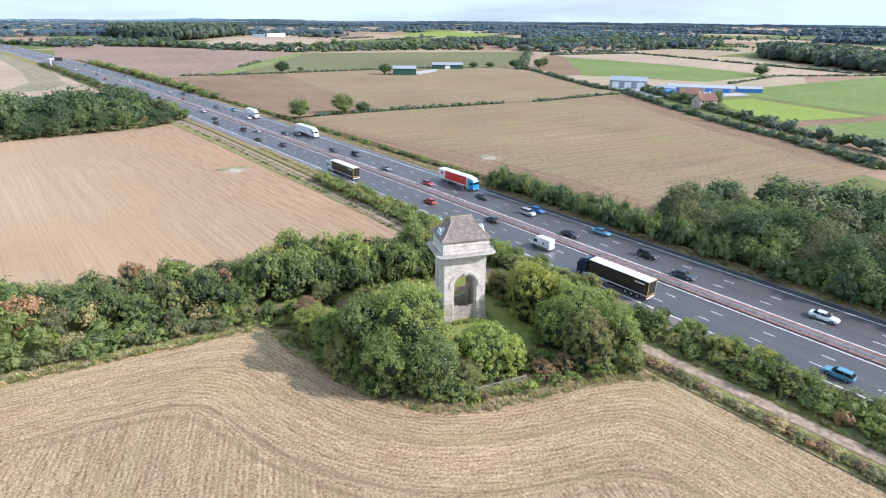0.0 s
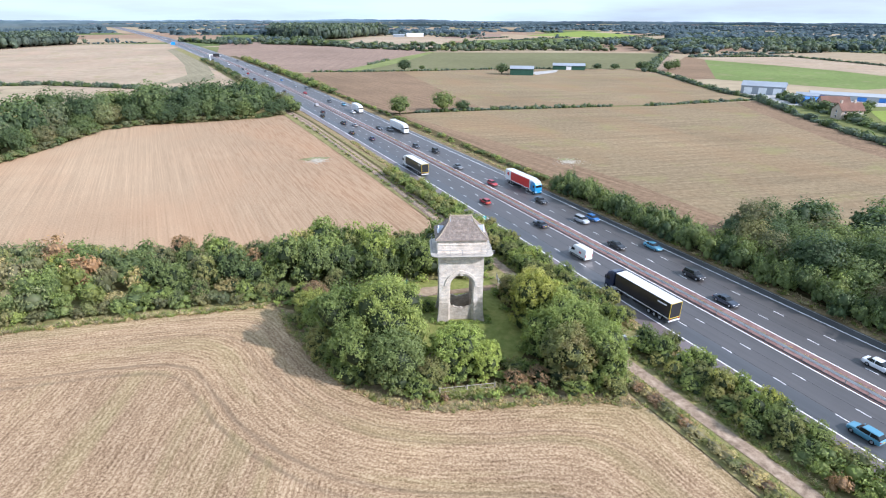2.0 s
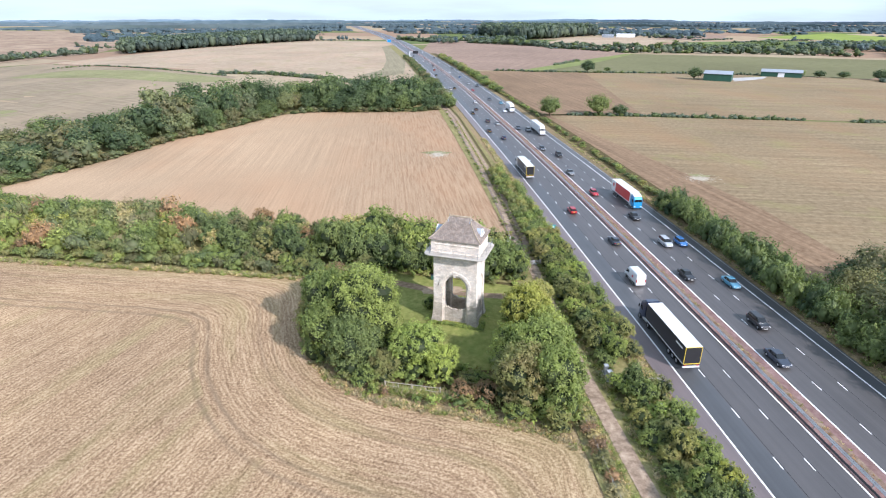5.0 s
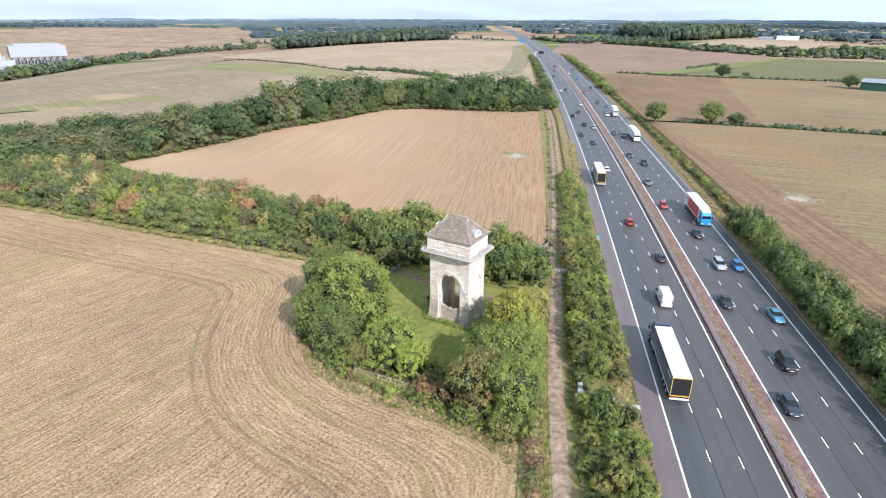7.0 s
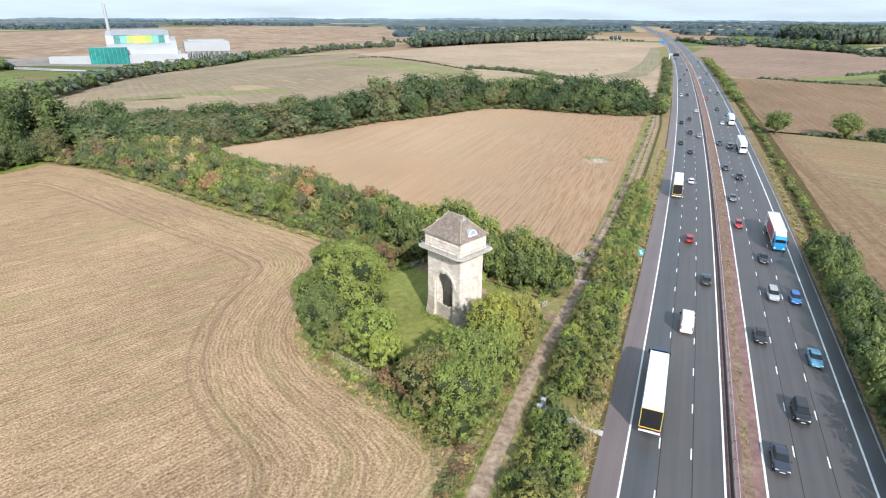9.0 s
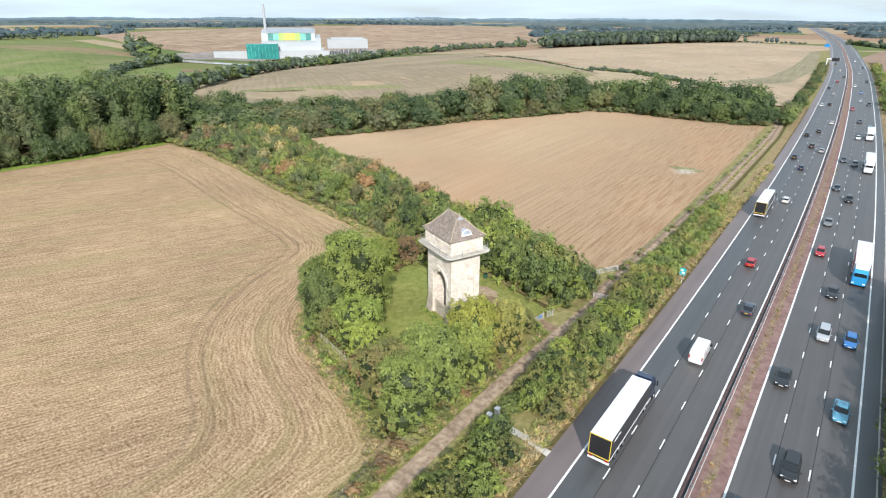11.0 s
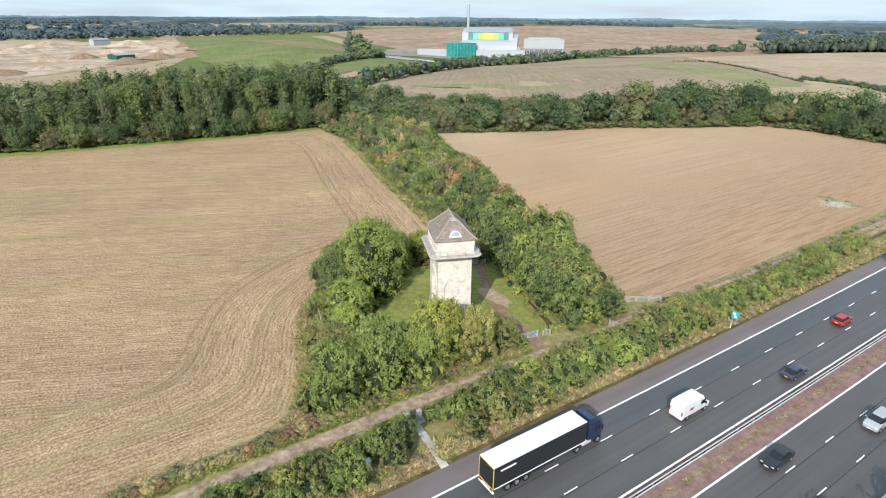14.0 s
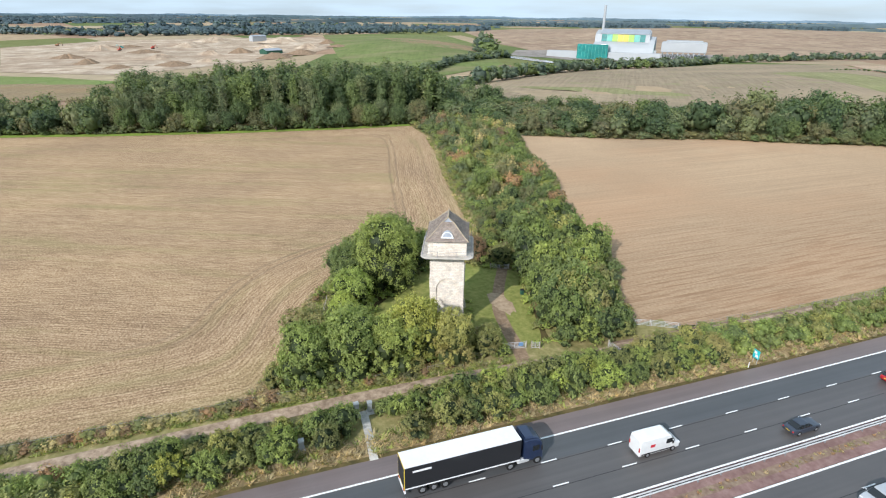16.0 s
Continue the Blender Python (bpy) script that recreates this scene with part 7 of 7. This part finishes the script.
WHITE_TOP = paint((0.8, 0.81, 0.8))
lorry(32.6, -17.0, True, paint((0.02, 0.021, 0.024)), WHITE_TOP, paint((0.015, 0.028, 0.07)), "black-sided lorry with white roof driving on the motorway")
lorry(32.3, 88, True, paint((0.02, 0.021, 0.024)), WHITE_TOP, paint((0.7, 0.71, 0.72)), "black-sided lorry with white roof driving on the motorway")
lorry(54.1, 72, False, WHITE_TOP, WHITE_TOP, paint((0.03, 0.3, 0.6)), "red and white lorry driving on the motorway", red_band=True)
lorry(53.9, 172, False, WHITE_TOP, WHITE_TOP, paint((0.7, 0.71, 0.72)), "white lorry driving on the motorway")
lorry(53.9, 228, False, WHITE_TOP, WHITE_TOP, paint((0.7, 0.71, 0.72)), "white lorry driving on the motorway", 8.5)


def van(x, y):
    th = empty("van", pose(x, y, 0.236 + road_z(y)), "white panel van driving on the motorway", "van")
    wp = WHITE_TOP
    part("body", loft([(-2.95, 0.93, 0.42, 2.5), (-2.85, 1.0, 0.3, 2.62), (-1.5, 1.01, 0.28, 2.66), (1.0, 1.01, 0.28, 2.62), (1.35, 1.0, 0.28, 2.45), (2.1, 0.98, 0.28, 1.38), (2.75, 0.92, 0.3, 1.08), (2.95, 0.78, 0.4, 0.9)], BODY_PROFILE), wp, th)
    part("windscreen", loft([(1.42, 0.82, 2.2, 2.42), (2.14, 0.86, 1.25, 1.4)], BODY_PROFILE), M["glass"], th)
    for s in (-1, 1):
        part("side_window", boxes((s * 0.99 - 0.04, s * 0.99 + 0.04, 0.7, 1.6, 1.4, 2.0)), M["glass"], th)
        part("emblem", boxes((s * 1.01 - 0.01, s * 1.01 + 0.01, -1.5, -0.85, 1.35, 1.75)), paint((0.6, 0.03, 0.05)), th, "plain red emblem")
        part("side_strip", boxes((s * 1.0 - 0.02, s * 1.0 + 0.02, -2.6, 2.0, 0.5, 0.66)), M["black"], th)
        part("tail_light", boxes((s * 0.88 - 0.08, s * 0.88 + 0.08, -2.97, -2.88, 1.0, 1.6)), M["red_light"], th)
        part("headlight", boxes((s * 0.72 - 0.16, s * 0.72 + 0.16, 2.78, 2.9, 0.78, 0.98)), M["lamp_lens"], th)
        part("door_mirror", boxes((s * 1.15 - 0.1, s * 1.15 + 0.1, 1.5, 1.65, 1.35, 1.7), bevel=0.03), M["black"], th)
        for yy in (-1.75, 1.85):
            wheel(th, s * 0.9, yy, 0.35, 0.24)
    return th


van(36.2, 13.2)

# ---- roadside and field furniture ----
def cabinet(x, y, w, h, turn, words):
    th = empty("roadside_cabinet", pose(x, y, 0.16, 0, 0, turn), words, "cabinet", "roadside cabinets")
    part("plinth", boxes((-w / 2 - 0.12, w / 2 + 0.12, -w / 2 - 0.12, w / 2 + 0.12, 0, 0.14), bevel=0.02), M["concrete"], th)
    b = part("body", boxes((-w / 2, w / 2, -w / 2, w / 2, 0.14, h), bevel=0.03), M["cabinet_grey"], th)
    part("door", boxes((w / 2 - 0.005, w / 2 + 0.02, -w / 2 + 0.07, w / 2 - 0.07, 0.25, h - 0.12)), M["cabinet_grey"], b, "pale grey cabinet door")
    part("cap", boxes((-w / 2 - 0.05, w / 2 + 0.05, -w / 2 - 0.05, w / 2 + 0.05, h, h + 0.07), bevel=0.02), M["pole_grey"], th)
    return th


cabinet(19.4, -19.3, 0.6, 1.6, 4, "tall pale grey roadside cabinet on a concrete plinth")
cabinet(19.5, -17.6, 0.55, 1.45, -3, "tall pale grey roadside cabinet on a concrete plinth")
cabinet(23.6, -26.6, 0.6, 1.3, 2, "small grey roadside cabinet beside the hedge")
# paved path from the shoulder up to the cabinets
ramp_path = empty("paved_path", Matrix(), "narrow path of pale concrete slabs up the verge", "path", "", "structure")
slab_me = bpy.data.meshes.new("slab")
bm = boxes((-0.29, 0.29, -0.5, 0.5, 0, 0.06), bevel=0.01)
bm.to_mesh(slab_me)
bm.free()
for i in range(12):
    ob = part_mesh("slab", slab_me, M["concrete"], ramp_path)
    x = 20.4 + 0.61 * i
    ob.location, ob.rotation_euler = (x, -18.45 - 0.035 * i, verge_z(x, -18) + 0.03), (0, 0.195 if x > 24.4 else 0, radians(-3 + (i % 3) * 1.2))
for i in range(6):
    ob = part_mesh("slab", slab_me, M["concrete"], ramp_path)
    ob.location, ob.rotation_euler[2] = (19.75, -20.2 + 0.61 * i, 0.2), radians(90)


def sign_post(x, y, turn, w, h, z0, back, front, words, mark=None):
    th = empty("road_sign", pose(x, y, verge_z(x - bend(y), y), 0, 0, turn), words, "sign", "road signs")
    for s in (-1, 1):
        part("post", cyl(bmesh.new(), (s * w * 0.3, 0.06, 0), (s * w * 0.3, 0.06, z0 + h), 0.045, n=8), M["pole_grey"], th)
    b = part("board", boxes((-w / 2, w / 2, -0.02, 0.02, z0, z0 + h), bevel=0.01), front, th)
    part("back_plate", boxes((-w / 2 + 0.03, w / 2 - 0.03, 0.021, 0.03, z0 + 0.03, z0 + h - 0.03)), back, b, "grey sign back")
    if mark:
        for i, (x0, x1, a, c) in enumerate(mark):
            part("symbol", boxes((x0, x1, -0.03, -0.019, z0 + a, z0 + c)), M["white"], b, "plain white symbol")
    return th


sign_post(26.5, 38.8, 0, 1.1, 1.4, 1.0, M["grey_rail"], M["sign_teal"], "small teal sign with white symbols on grey posts", [(-0.38, 0.1, 0.75, 1.15), (-0.1, 0.38, 0.25, 0.65)])
part_th = empty("marker_post", pose(26.9, 37.3, verge_z(26.9, 37)), "short white marker post on the verge", "post", "marker posts")
part("stake", boxes((-0.06, 0.06, -0.04, 0.04, 0, 0.95), bevel=0.01), M["white"], part_th)
part("reflector", boxes((-0.045, 0.045, -0.05, -0.041, 0.7, 0.85)), M["red_light"], part_th)
for y in (-62, 137, 237):
    copy_thing(part_th, pose(26.9 + bend(y), y, verge_z(26.9, y)))
sign_post(23 + bend(962), 962, 0, 6, 4.5, 2.5, M["grey_rail"], M["sign_blue"], "large blue direction sign beside the motorway")
# cantilever gantry
gan = empty("sign_gantry", pose(24.5 + bend(600), 600, 0.2), "white cantilever gantry with a dark message board", "gantry")
part("mast", boxes((-0.35, 0.35, -0.35, 0.35, 0, 8.2), bevel=0.05), M["white"], gan)
part("arm", boxes((0, 9.5, -0.25, 0.25, 7.4, 8.2), bevel=0.05), M["white"], gan)
part("message_board", boxes((3.4, 9.6, -0.5, -0.26, 5.9, 8.9), bevel=0.05), M["black"], gan, "dark message board")


def field_gate(x0, y0, x1, y1, h, material, words, bars=5, notice=False, z=0.14):
    """A barred gate between two posts."""
    d = Vector((x1 - x0, y1 - y0))
    ln = d.length
    th = empty("field_gate", pose(x0, y0, z + land(x0, y0), 0, 0, math.degrees(math.atan2(d.y, d.x))), words, "gate", "gates")
    for x in (0, ln):
        part("post", cyl(bmesh.new(), (x, 0, 0), (x, 0, h + 0.15), 0.08, n=8), M["wood"], th)
    for i in range(bars):
        zz = 0.2 + (h - 0.25) * i / (bars - 1)
        part("bar", cyl(bmesh.new(), (0.08, 0, zz), (ln - 0.08, 0, zz), 0.032, n=6), material, th)
    for x in (0.1, ln * 0.5, ln - 0.1):
        part("upright", cyl(bmesh.new(), (x, 0, 0.18), (x, 0, h - 0.02), 0.032, n=6), material, th)
    if notice:
        part("notice", boxes((ln * 0.66, ln * 0.86, -0.05, -0.03, 0.5, h - 0.05)), M["notice_blue"], th, "plain blue notice board")
    return th


field_gate(11.9, 4.6, 12.6, 8.2, 1.2, M["galv"], "galvanised field gate with a blue notice by the path", notice=True)
field_gate(12.9, 8.9, 13.4, 10.1, 1.2, M["galv"], "narrow galvanised kissing gate by the path", 4)
field_gate(-15.6, 14.6, -14.2, 18.0, 1.1, M["galv"], "pale metal gate across the grass path")
field_gate(16.2, 20.4, 19.2, 20.8, 1.1, M["galv"], "pale metal gate across the farm track", z=0.2)
field_gate(11.0, 26.3, 13.2, 30.6, 1.2, M["galv"], "long galvanised gate at the field corner")
field_gate(13.2, 30.6, 15.4, 34.4, 1.2, M["galv"], "long galvanised gate at the field corner")
field_gate(-12.2, -18.3, -8.5, -19.3, 0.9, M["pale_wood"], "low weathered pale wooden rails at the clump's edge", 2)
field_gate(-8.5, -19.3, -4.6, -20.4, 0.9, M["pale_wood"], "low weathered pale wooden rails at the clump's edge", 2)


def rail_fence(line, h, words, gap=2.2, rails=3, wire=False):
    p = smooth_line(line, gap, 0).tolist()
    th = empty("fence", Matrix(), words, "fence", "fences")
    post_me = bpy.data.meshes.new("post")
    bm = boxes((-0.05, 0.05, -0.05, 0.05, -0.1, h), bevel=0.01)
    bm.to_mesh(post_me)
    bm.free()
    for x, y in p:
        ob = part_mesh("post", post_me, M["wood"], th)
        ob.location = (x, y, land(x, y) + 0.14)
    for i in range(rails):
        z = 0.14 + h * (i + 0.7) / rails
        bm = bmesh.new()
        for a, b in zip(p[:-1], p[1:]):
            cyl(bm, (*a, land(*a) + z), (*b, land(*b) + z), 0.012 if wire else 0.035, n=5)
        part("rail", bm, M["grey_rail"] if wire else M["wood"], th)
    return th


rail_fence([(13.9, -8.0), (13.2, -2.0), (12.4, 4.4)], 1.1, "old wooden post and rail fence beside the track")
rail_fence([(15.5, 34.6), (16.4, 60), (16.9, 100), (16.6, 150), (16.4, 190)], 1.0, "post and wire fence along the drilled field", 3.0, 3, True)
rail_fence([(13.4, -80), (13.1, -40), (13.4, -9)], 1.0, "post and wire fence beside the track", 3.0, 3, True)
# blue bin-like box near the path
bx = empty("litter_bin", pose(-3.6, 15.6, 0.16), "small dark teal bin beside the path", "bin")
part("body", boxes((-0.3, 0.3, -0.3, 0.3, 0, 0.9), bevel=0.05), M["green_sheet"], bx)
part("lid", boxes((-0.34, 0.34, -0.34, 0.34, 0.9, 1.0), bevel=0.04), M["black"], bx)


# ---- barns and the farm ----
def shed(x, y, turn, ln, wd, h, rise, wall, roof, words, doors=0, door_mat=None):
    th = empty("barn", pose(x, y, land(x, y), 0, 0, turn), words, "barn", "farm buildings")
    part("wall", prism(bmesh.new(), [(-wd / 2, 0), (wd / 2, 0), (wd / 2, h), (0, h + rise), (-wd / 2, h)], "x", -ln / 2, ln / 2), wall, th)
    for s in (-1, 1):
        bm = bmesh.new()
        prism(bm, [(s * (wd / 2 + 0.5), h - 0.25), (0, h + rise + 0.12), (0, h + rise + 0.32), (s * (wd / 2 + 0.5), h - 0.05)], "x", -ln / 2 - 0.4, ln / 2 + 0.4)
        part("roof", bm, roof, th, "grey sheet roof slope")
    for i in range(doors):
        x0 = -ln / 2 + ln * (i + 0.5) / doors
        part("door", boxes((x0 - 2.4, x0 + 2.4, -wd / 2 - 0.08, -wd / 2 + 0.05, 0, h * 0.8)), door_mat or M["white"], th, "pale roller door")
    return th


shed(243, 361, -35, 20, 14, 5.5, 1.6, M["green_sheet"], M["grey_sheet"], "dark green metal barn with a grey roof")
shed(312, 386, -35, 30, 12, 4.0, 1.5, M["green_sheet"], M["grey_sheet"], "long low green barn with a grey roof", 1)
sheet("barn_yard", [(252, 352), (285, 368), (300, 386), (262, 376)], 0.06, M["tarmac_yard"], "pale concrete yard between the barns", category="yard")
sheet("farm_yard", [(316, 204), (372, 150), (352, 108), (300, 130), (286, 146)], 0.06, M["tarmac_yard"], "pale concrete farm yard", category="yard")
shed(465, 1240, -20, 26, 12, 4.5, 1.5, M["grey_sheet"], M["grey_sheet"], "far grey farm sheds beyond the light field")
shed(509, 1248, -20, 40, 16, 6, 1.5, M["white"], M["white"], "far long white farm shed beyond the light field")
shed(323, 186, -58, 26, 14, 5.4, 2.2, M["grey_sheet"], M["grey_sheet"], "large grey metal shed in the farm yard", 3)
shed(318, 152, -60, 12, 8, 3.4, 1.2, M["white_clad"], M["grey_sheet"], "small white shed in the farm yard")
shed(345, 142, -55, 44, 12, 3.2, 1.0, M["white_clad"], M["white_clad"], "long white low shed with blue trim", 4, M["blue_sheet"])
shed(306, 140, -55, 18, 7, 3.0, 0.8, M["blue_sheet"], M["blue_sheet"], "blue metal lean-to in the farm yard")
shed(368, 118, -50, 16, 7, 2.8, 0.8, M["blue_sheet"], M["white_clad"], "blue and white stores in the farm yard")


def house(x, y, turn):
    th = empty("farmhouse", pose(x, y, 0.02, 0, 0, turn) @ Matrix.Diagonal((1.2, 1.2, 1.25, 1)), "brick farmhouse with red tiled roof and chimneys", "house")
    w = part("wall", prism(bmesh.new(), [(-4, 0), (4, 0), (4, 5.2), (0, 8.6), (-4, 5.2)], "x", -7, 7), M["brick_house"], th)
    for s in (-1, 1):
        part("roof", prism(bmesh.new(), [(s * 4.5, 4.7), (0, 8.65), (0, 8.95), (s * 4.5, 5.0)], "x", -7.4, 7.4), M["house_roof"], th)
    for xx in (-5.5, 3.0):
        part("chimney", boxes((xx - 0.6, xx + 0.6, -0.5, 0.5, 7.6, 10.2), bevel=0.05), M["brick_house"], th)
    for xx in (-4.5, 0, 4.5):
        for z in (1.0, 3.4):
            win = part("window", boxes((xx - 0.6, xx + 0.6, -4.06, -3.95, z, z + 1.3)), M["white"], th, "white framed window")
            part("pane", boxes((xx - 0.48, xx + 0.48, -4.09, -4.05, z + 0.12, z + 1.18)), M["glass"], win)
    part("door", boxes((1.6, 2.6, -4.07, -3.95, 0, 2.1)), M["white"], th)
    for z in (1.0, 3.4):
        win = part("window", boxes((-7.06, -6.95, -0.6, 0.6, z, z + 1.3)), M["white"], th, "white framed window")
        part("pane", boxes((-7.09, -7.05, -0.48, 0.48, z + 0.12, z + 1.18)), M["glass"], win)
    return th


home = house(272, 100, -20)
home.matrix_basis = home.matrix_basis @ Matrix.Diagonal((0.72, 0.72, 0.72, 1))
shed(302, 126, -40, 14, 8, 3.6, 2.6, M["brick_house"], M["house_roof"], "brick outbuilding with a red tiled roof")
far_hedge = Stand("garden_hedge", "dark clipped garden hedge beside the farmhouse", "hedge")
for i in range(22):
    f = i / 21
    stand_shrub(far_hedge, 300 - 34 * f, 138 - 52 * f, 2.8, 3.6, "leaf_dark")
far_hedge.lay()

# ---- the energy plant in the valley ----
ux, uy = 0.66, 0.75
PL = empty("energy_plant", pose(-697, 508, land(-697, 508), 0, 0, math.degrees(math.atan2(uy, ux))) @ Matrix.Diagonal((1, 1, 1.08, 1)), "large white energy plant with teal and yellow glazing", "industrial building")
part("front_wall", boxes((-92, 78, -4, 10, 0, 10), bevel=0.3), M["white_clad"], PL)
gb_ = part("glazed_block", boxes((-44, 2, -9, 6, 0, 20), bevel=0.2), M["teal_glass"], PL, "teal glazed block")
for i in range(9):
    part("mullion", boxes((-44 + 5.1 * i + 2, -44 + 5.1 * i + 2.3, -9.15, -9.0, 0.5, 19.5)), M["pale_green_glass"], gb_)
hall = part("boiler_hall", prism(bmesh.new(), [(8, 0), (8, 10), (13, 16), (20, 20), (30, 22.5), (32, 33), (60, 38), (74, 30), (82, 14), (82, 0)], "x", -24, 58), M["white_clad"], PL, "white curved main hall")
cols = ["teal_glass", "pale_green_glass", "lime_panel", "yellow_panel", "yellow_panel", "lime_panel", "pale_green_glass", "teal_glass"]
for i, k in enumerate(cols):
    part("facade_panel", prism(bmesh.new(), [(29.4, 23.2), (31.4, 32.6), (31.9, 32.6), (29.9, 23.2)], "x", -14 + 8.2 * i, -14 + 8.2 * (i + 1) - 0.3), M[k], hall, "coloured glazing panel")
part("hall_roof", prism(bmesh.new(), [(31, 33.2), (60, 38.3), (74, 30.2), (74, 31.2), (60, 39.5), (31, 34.2)], "x", -16, 56), M["grey_sheet"], hall, "grey metal roof")
part("end_wall", prism(bmesh.new(), [(8, 0), (8, 10), (13, 16), (20, 21), (30, 26), (60, 30), (74, 24), (82, 10), (82, 0)], "x", 58, 66), M["white_clad"], hall)
part("end_glazing", prism(bmesh.new(), [(12, 3), (12, 12), (22, 20), (24, 3)], "x", 66, 66.4), M["pale_green_glass"], hall)
part("condenser_deck", boxes((76, 140, 28, 66, 11, 24), (82, 134, 32, 62, 24.05, 26), bevel=0.4), M["white_clad"], PL, "white air condenser box on legs")
for i in range(9):
    for v in (30, 47, 64):
        part("leg", boxes((77.8 + 7.5 * i, 78.7 + 7.5 * i, v - 0.5, v + 0.5, 0, 11)), M["white_clad"], PL)
        if i < 8 and v == 30:
            for z0, z1 in ((0.5, 10.5), (10.5, 0.5)):
                part("brace", cyl(bmesh.new(), (78.2 + 7.5 * i, 29.3, z0), (85.7 + 7.5 * i, 29.3, z1), 0.3, n=5), M["white_clad"], PL)
part("chimney", cyl(bmesh.new(), (-22, 100, 0), (-22, 100, 72), 2.6, 2.0, 14), M["white_clad"], PL, "tall slender white chimney")
part("service_block", boxes((20, 70, 14, 26, 0, 13), bevel=0.3), M["white_clad"], PL)

# quarry plant and spoil
def spoil(x, y, r, h, seed, soil="sand"):
    rnd = random.Random(seed)
    bm = bmesh.new()
    bmesh.ops.create_cone(bm, cap_ends=False, segments=14, radius1=r, radius2=r * 0.2, depth=h, matrix=Matrix.Translation((0, 0, h / 2)))
    for v in bm.verts:
        v.co.x *= rnd.uniform(0.75, 1.3)
        v.co.y *= rnd.uniform(0.75, 1.3)
        v.co.z *= rnd.uniform(0.8, 1.15)
    bmesh.ops.holes_fill(bm, edges=bm.edges)
    ob = part("earth_mound", bm, M[soil])
    ob.location = (x, y, land(x, y))
    return tagged(ob, "pale sandy mound of dug earth in the quarry" if soil == "sand" else "brown mound of dug soil in the quarry", "mound", "quarry mounds")


for i, (x, y, r, h) in enumerate([(-1000, -100, 30, 7), (-900, 20, 22, 6), (-1050, 60, 40, 9), (-820, -60, 18, 5), (-950, -220, 30, 7), (-760, -120, 20, 5), (-1120, -60, 34, 8), (-860, 80, 20, 6), (-700, -60, 16, 4)]):
    spoil(x, y, r, h, i)
for i, (x, y) in enumerate([(-640, -150), (-660, -95), (-700, -190), (-725, 20), (-830, 120), (-880, -150), (-790, -230), (-930, 120), (-1010, -190), (-1100, 60), (-760, 60), (-840, -20)]):
    spoil(x, y, 13 + (i * 7) % 12, 3.0 + (i * 5) % 4, 40 + i, "dirt")
shed(-800, 20, -60, 26, 18, 5, 2, M["green_sheet"], M["grey_sheet"], "green-grey metal shed in the quarry")
shed(-1120, 16, -60, 30, 12, 9, 2, M["white_clad"], M["grey_sheet"], "pale quarry processing works")


def digger(x, y, turn, rgb, words):
    th = empty("excavator", pose(x, y, land(x, y), 0, 0, turn), words, "digger", "quarry machines")
    for q in (-1.3, 1.3):
        part("crawler", boxes((-2.4, 2.4, q - 0.4, q + 0.4, 0, 1.0), bevel=0.2), M["black"], th)
    part("body", boxes((-2.6, 2.2, -1.6, 1.6, 1.0, 3.0), bevel=0.2), paint(rgb), th)
    cab = part("cab", boxes((0.4, 2.2, 0.2, 1.6, 3.0, 4.4), bevel=0.1), paint(rgb), th)
    part("cab_window", boxes((0.6, 2.25, 0.1, 1.65, 3.3, 4.1)), M["glass"], cab)
    part("boom", cyl(bmesh.new(), (2.0, -0.4, 2.2), (6.0, -0.4, 6.0), 0.45, 0.3, 6), paint(rgb), th)
    part("dipper", cyl(bmesh.new(), (6.0, -0.4, 6.0), (8.6, -0.4, 2.2), 0.35, 0.25, 6), paint(rgb), th)
    part("bucket", boxes((7.9, 9.1, -1.1, 0.3, 1.0, 2.4), bevel=0.2), M["black"], th)
    return th


digger(-926, -192, 30, (0.45, 0.06, 0.04), "red tracked excavator standing in the quarry")
digger(-960, -150, 140, (0.45, 0.06, 0.04), "red tracked excavator standing in the quarry")
digger(-975, -196, -60, (0.05, 0.35, 0.34), "teal tracked screening machine in the quarry")
digger(-1045, -300, 80, (0.3, 0.16, 0.08), "brown tracked excavator at the quarry edge")
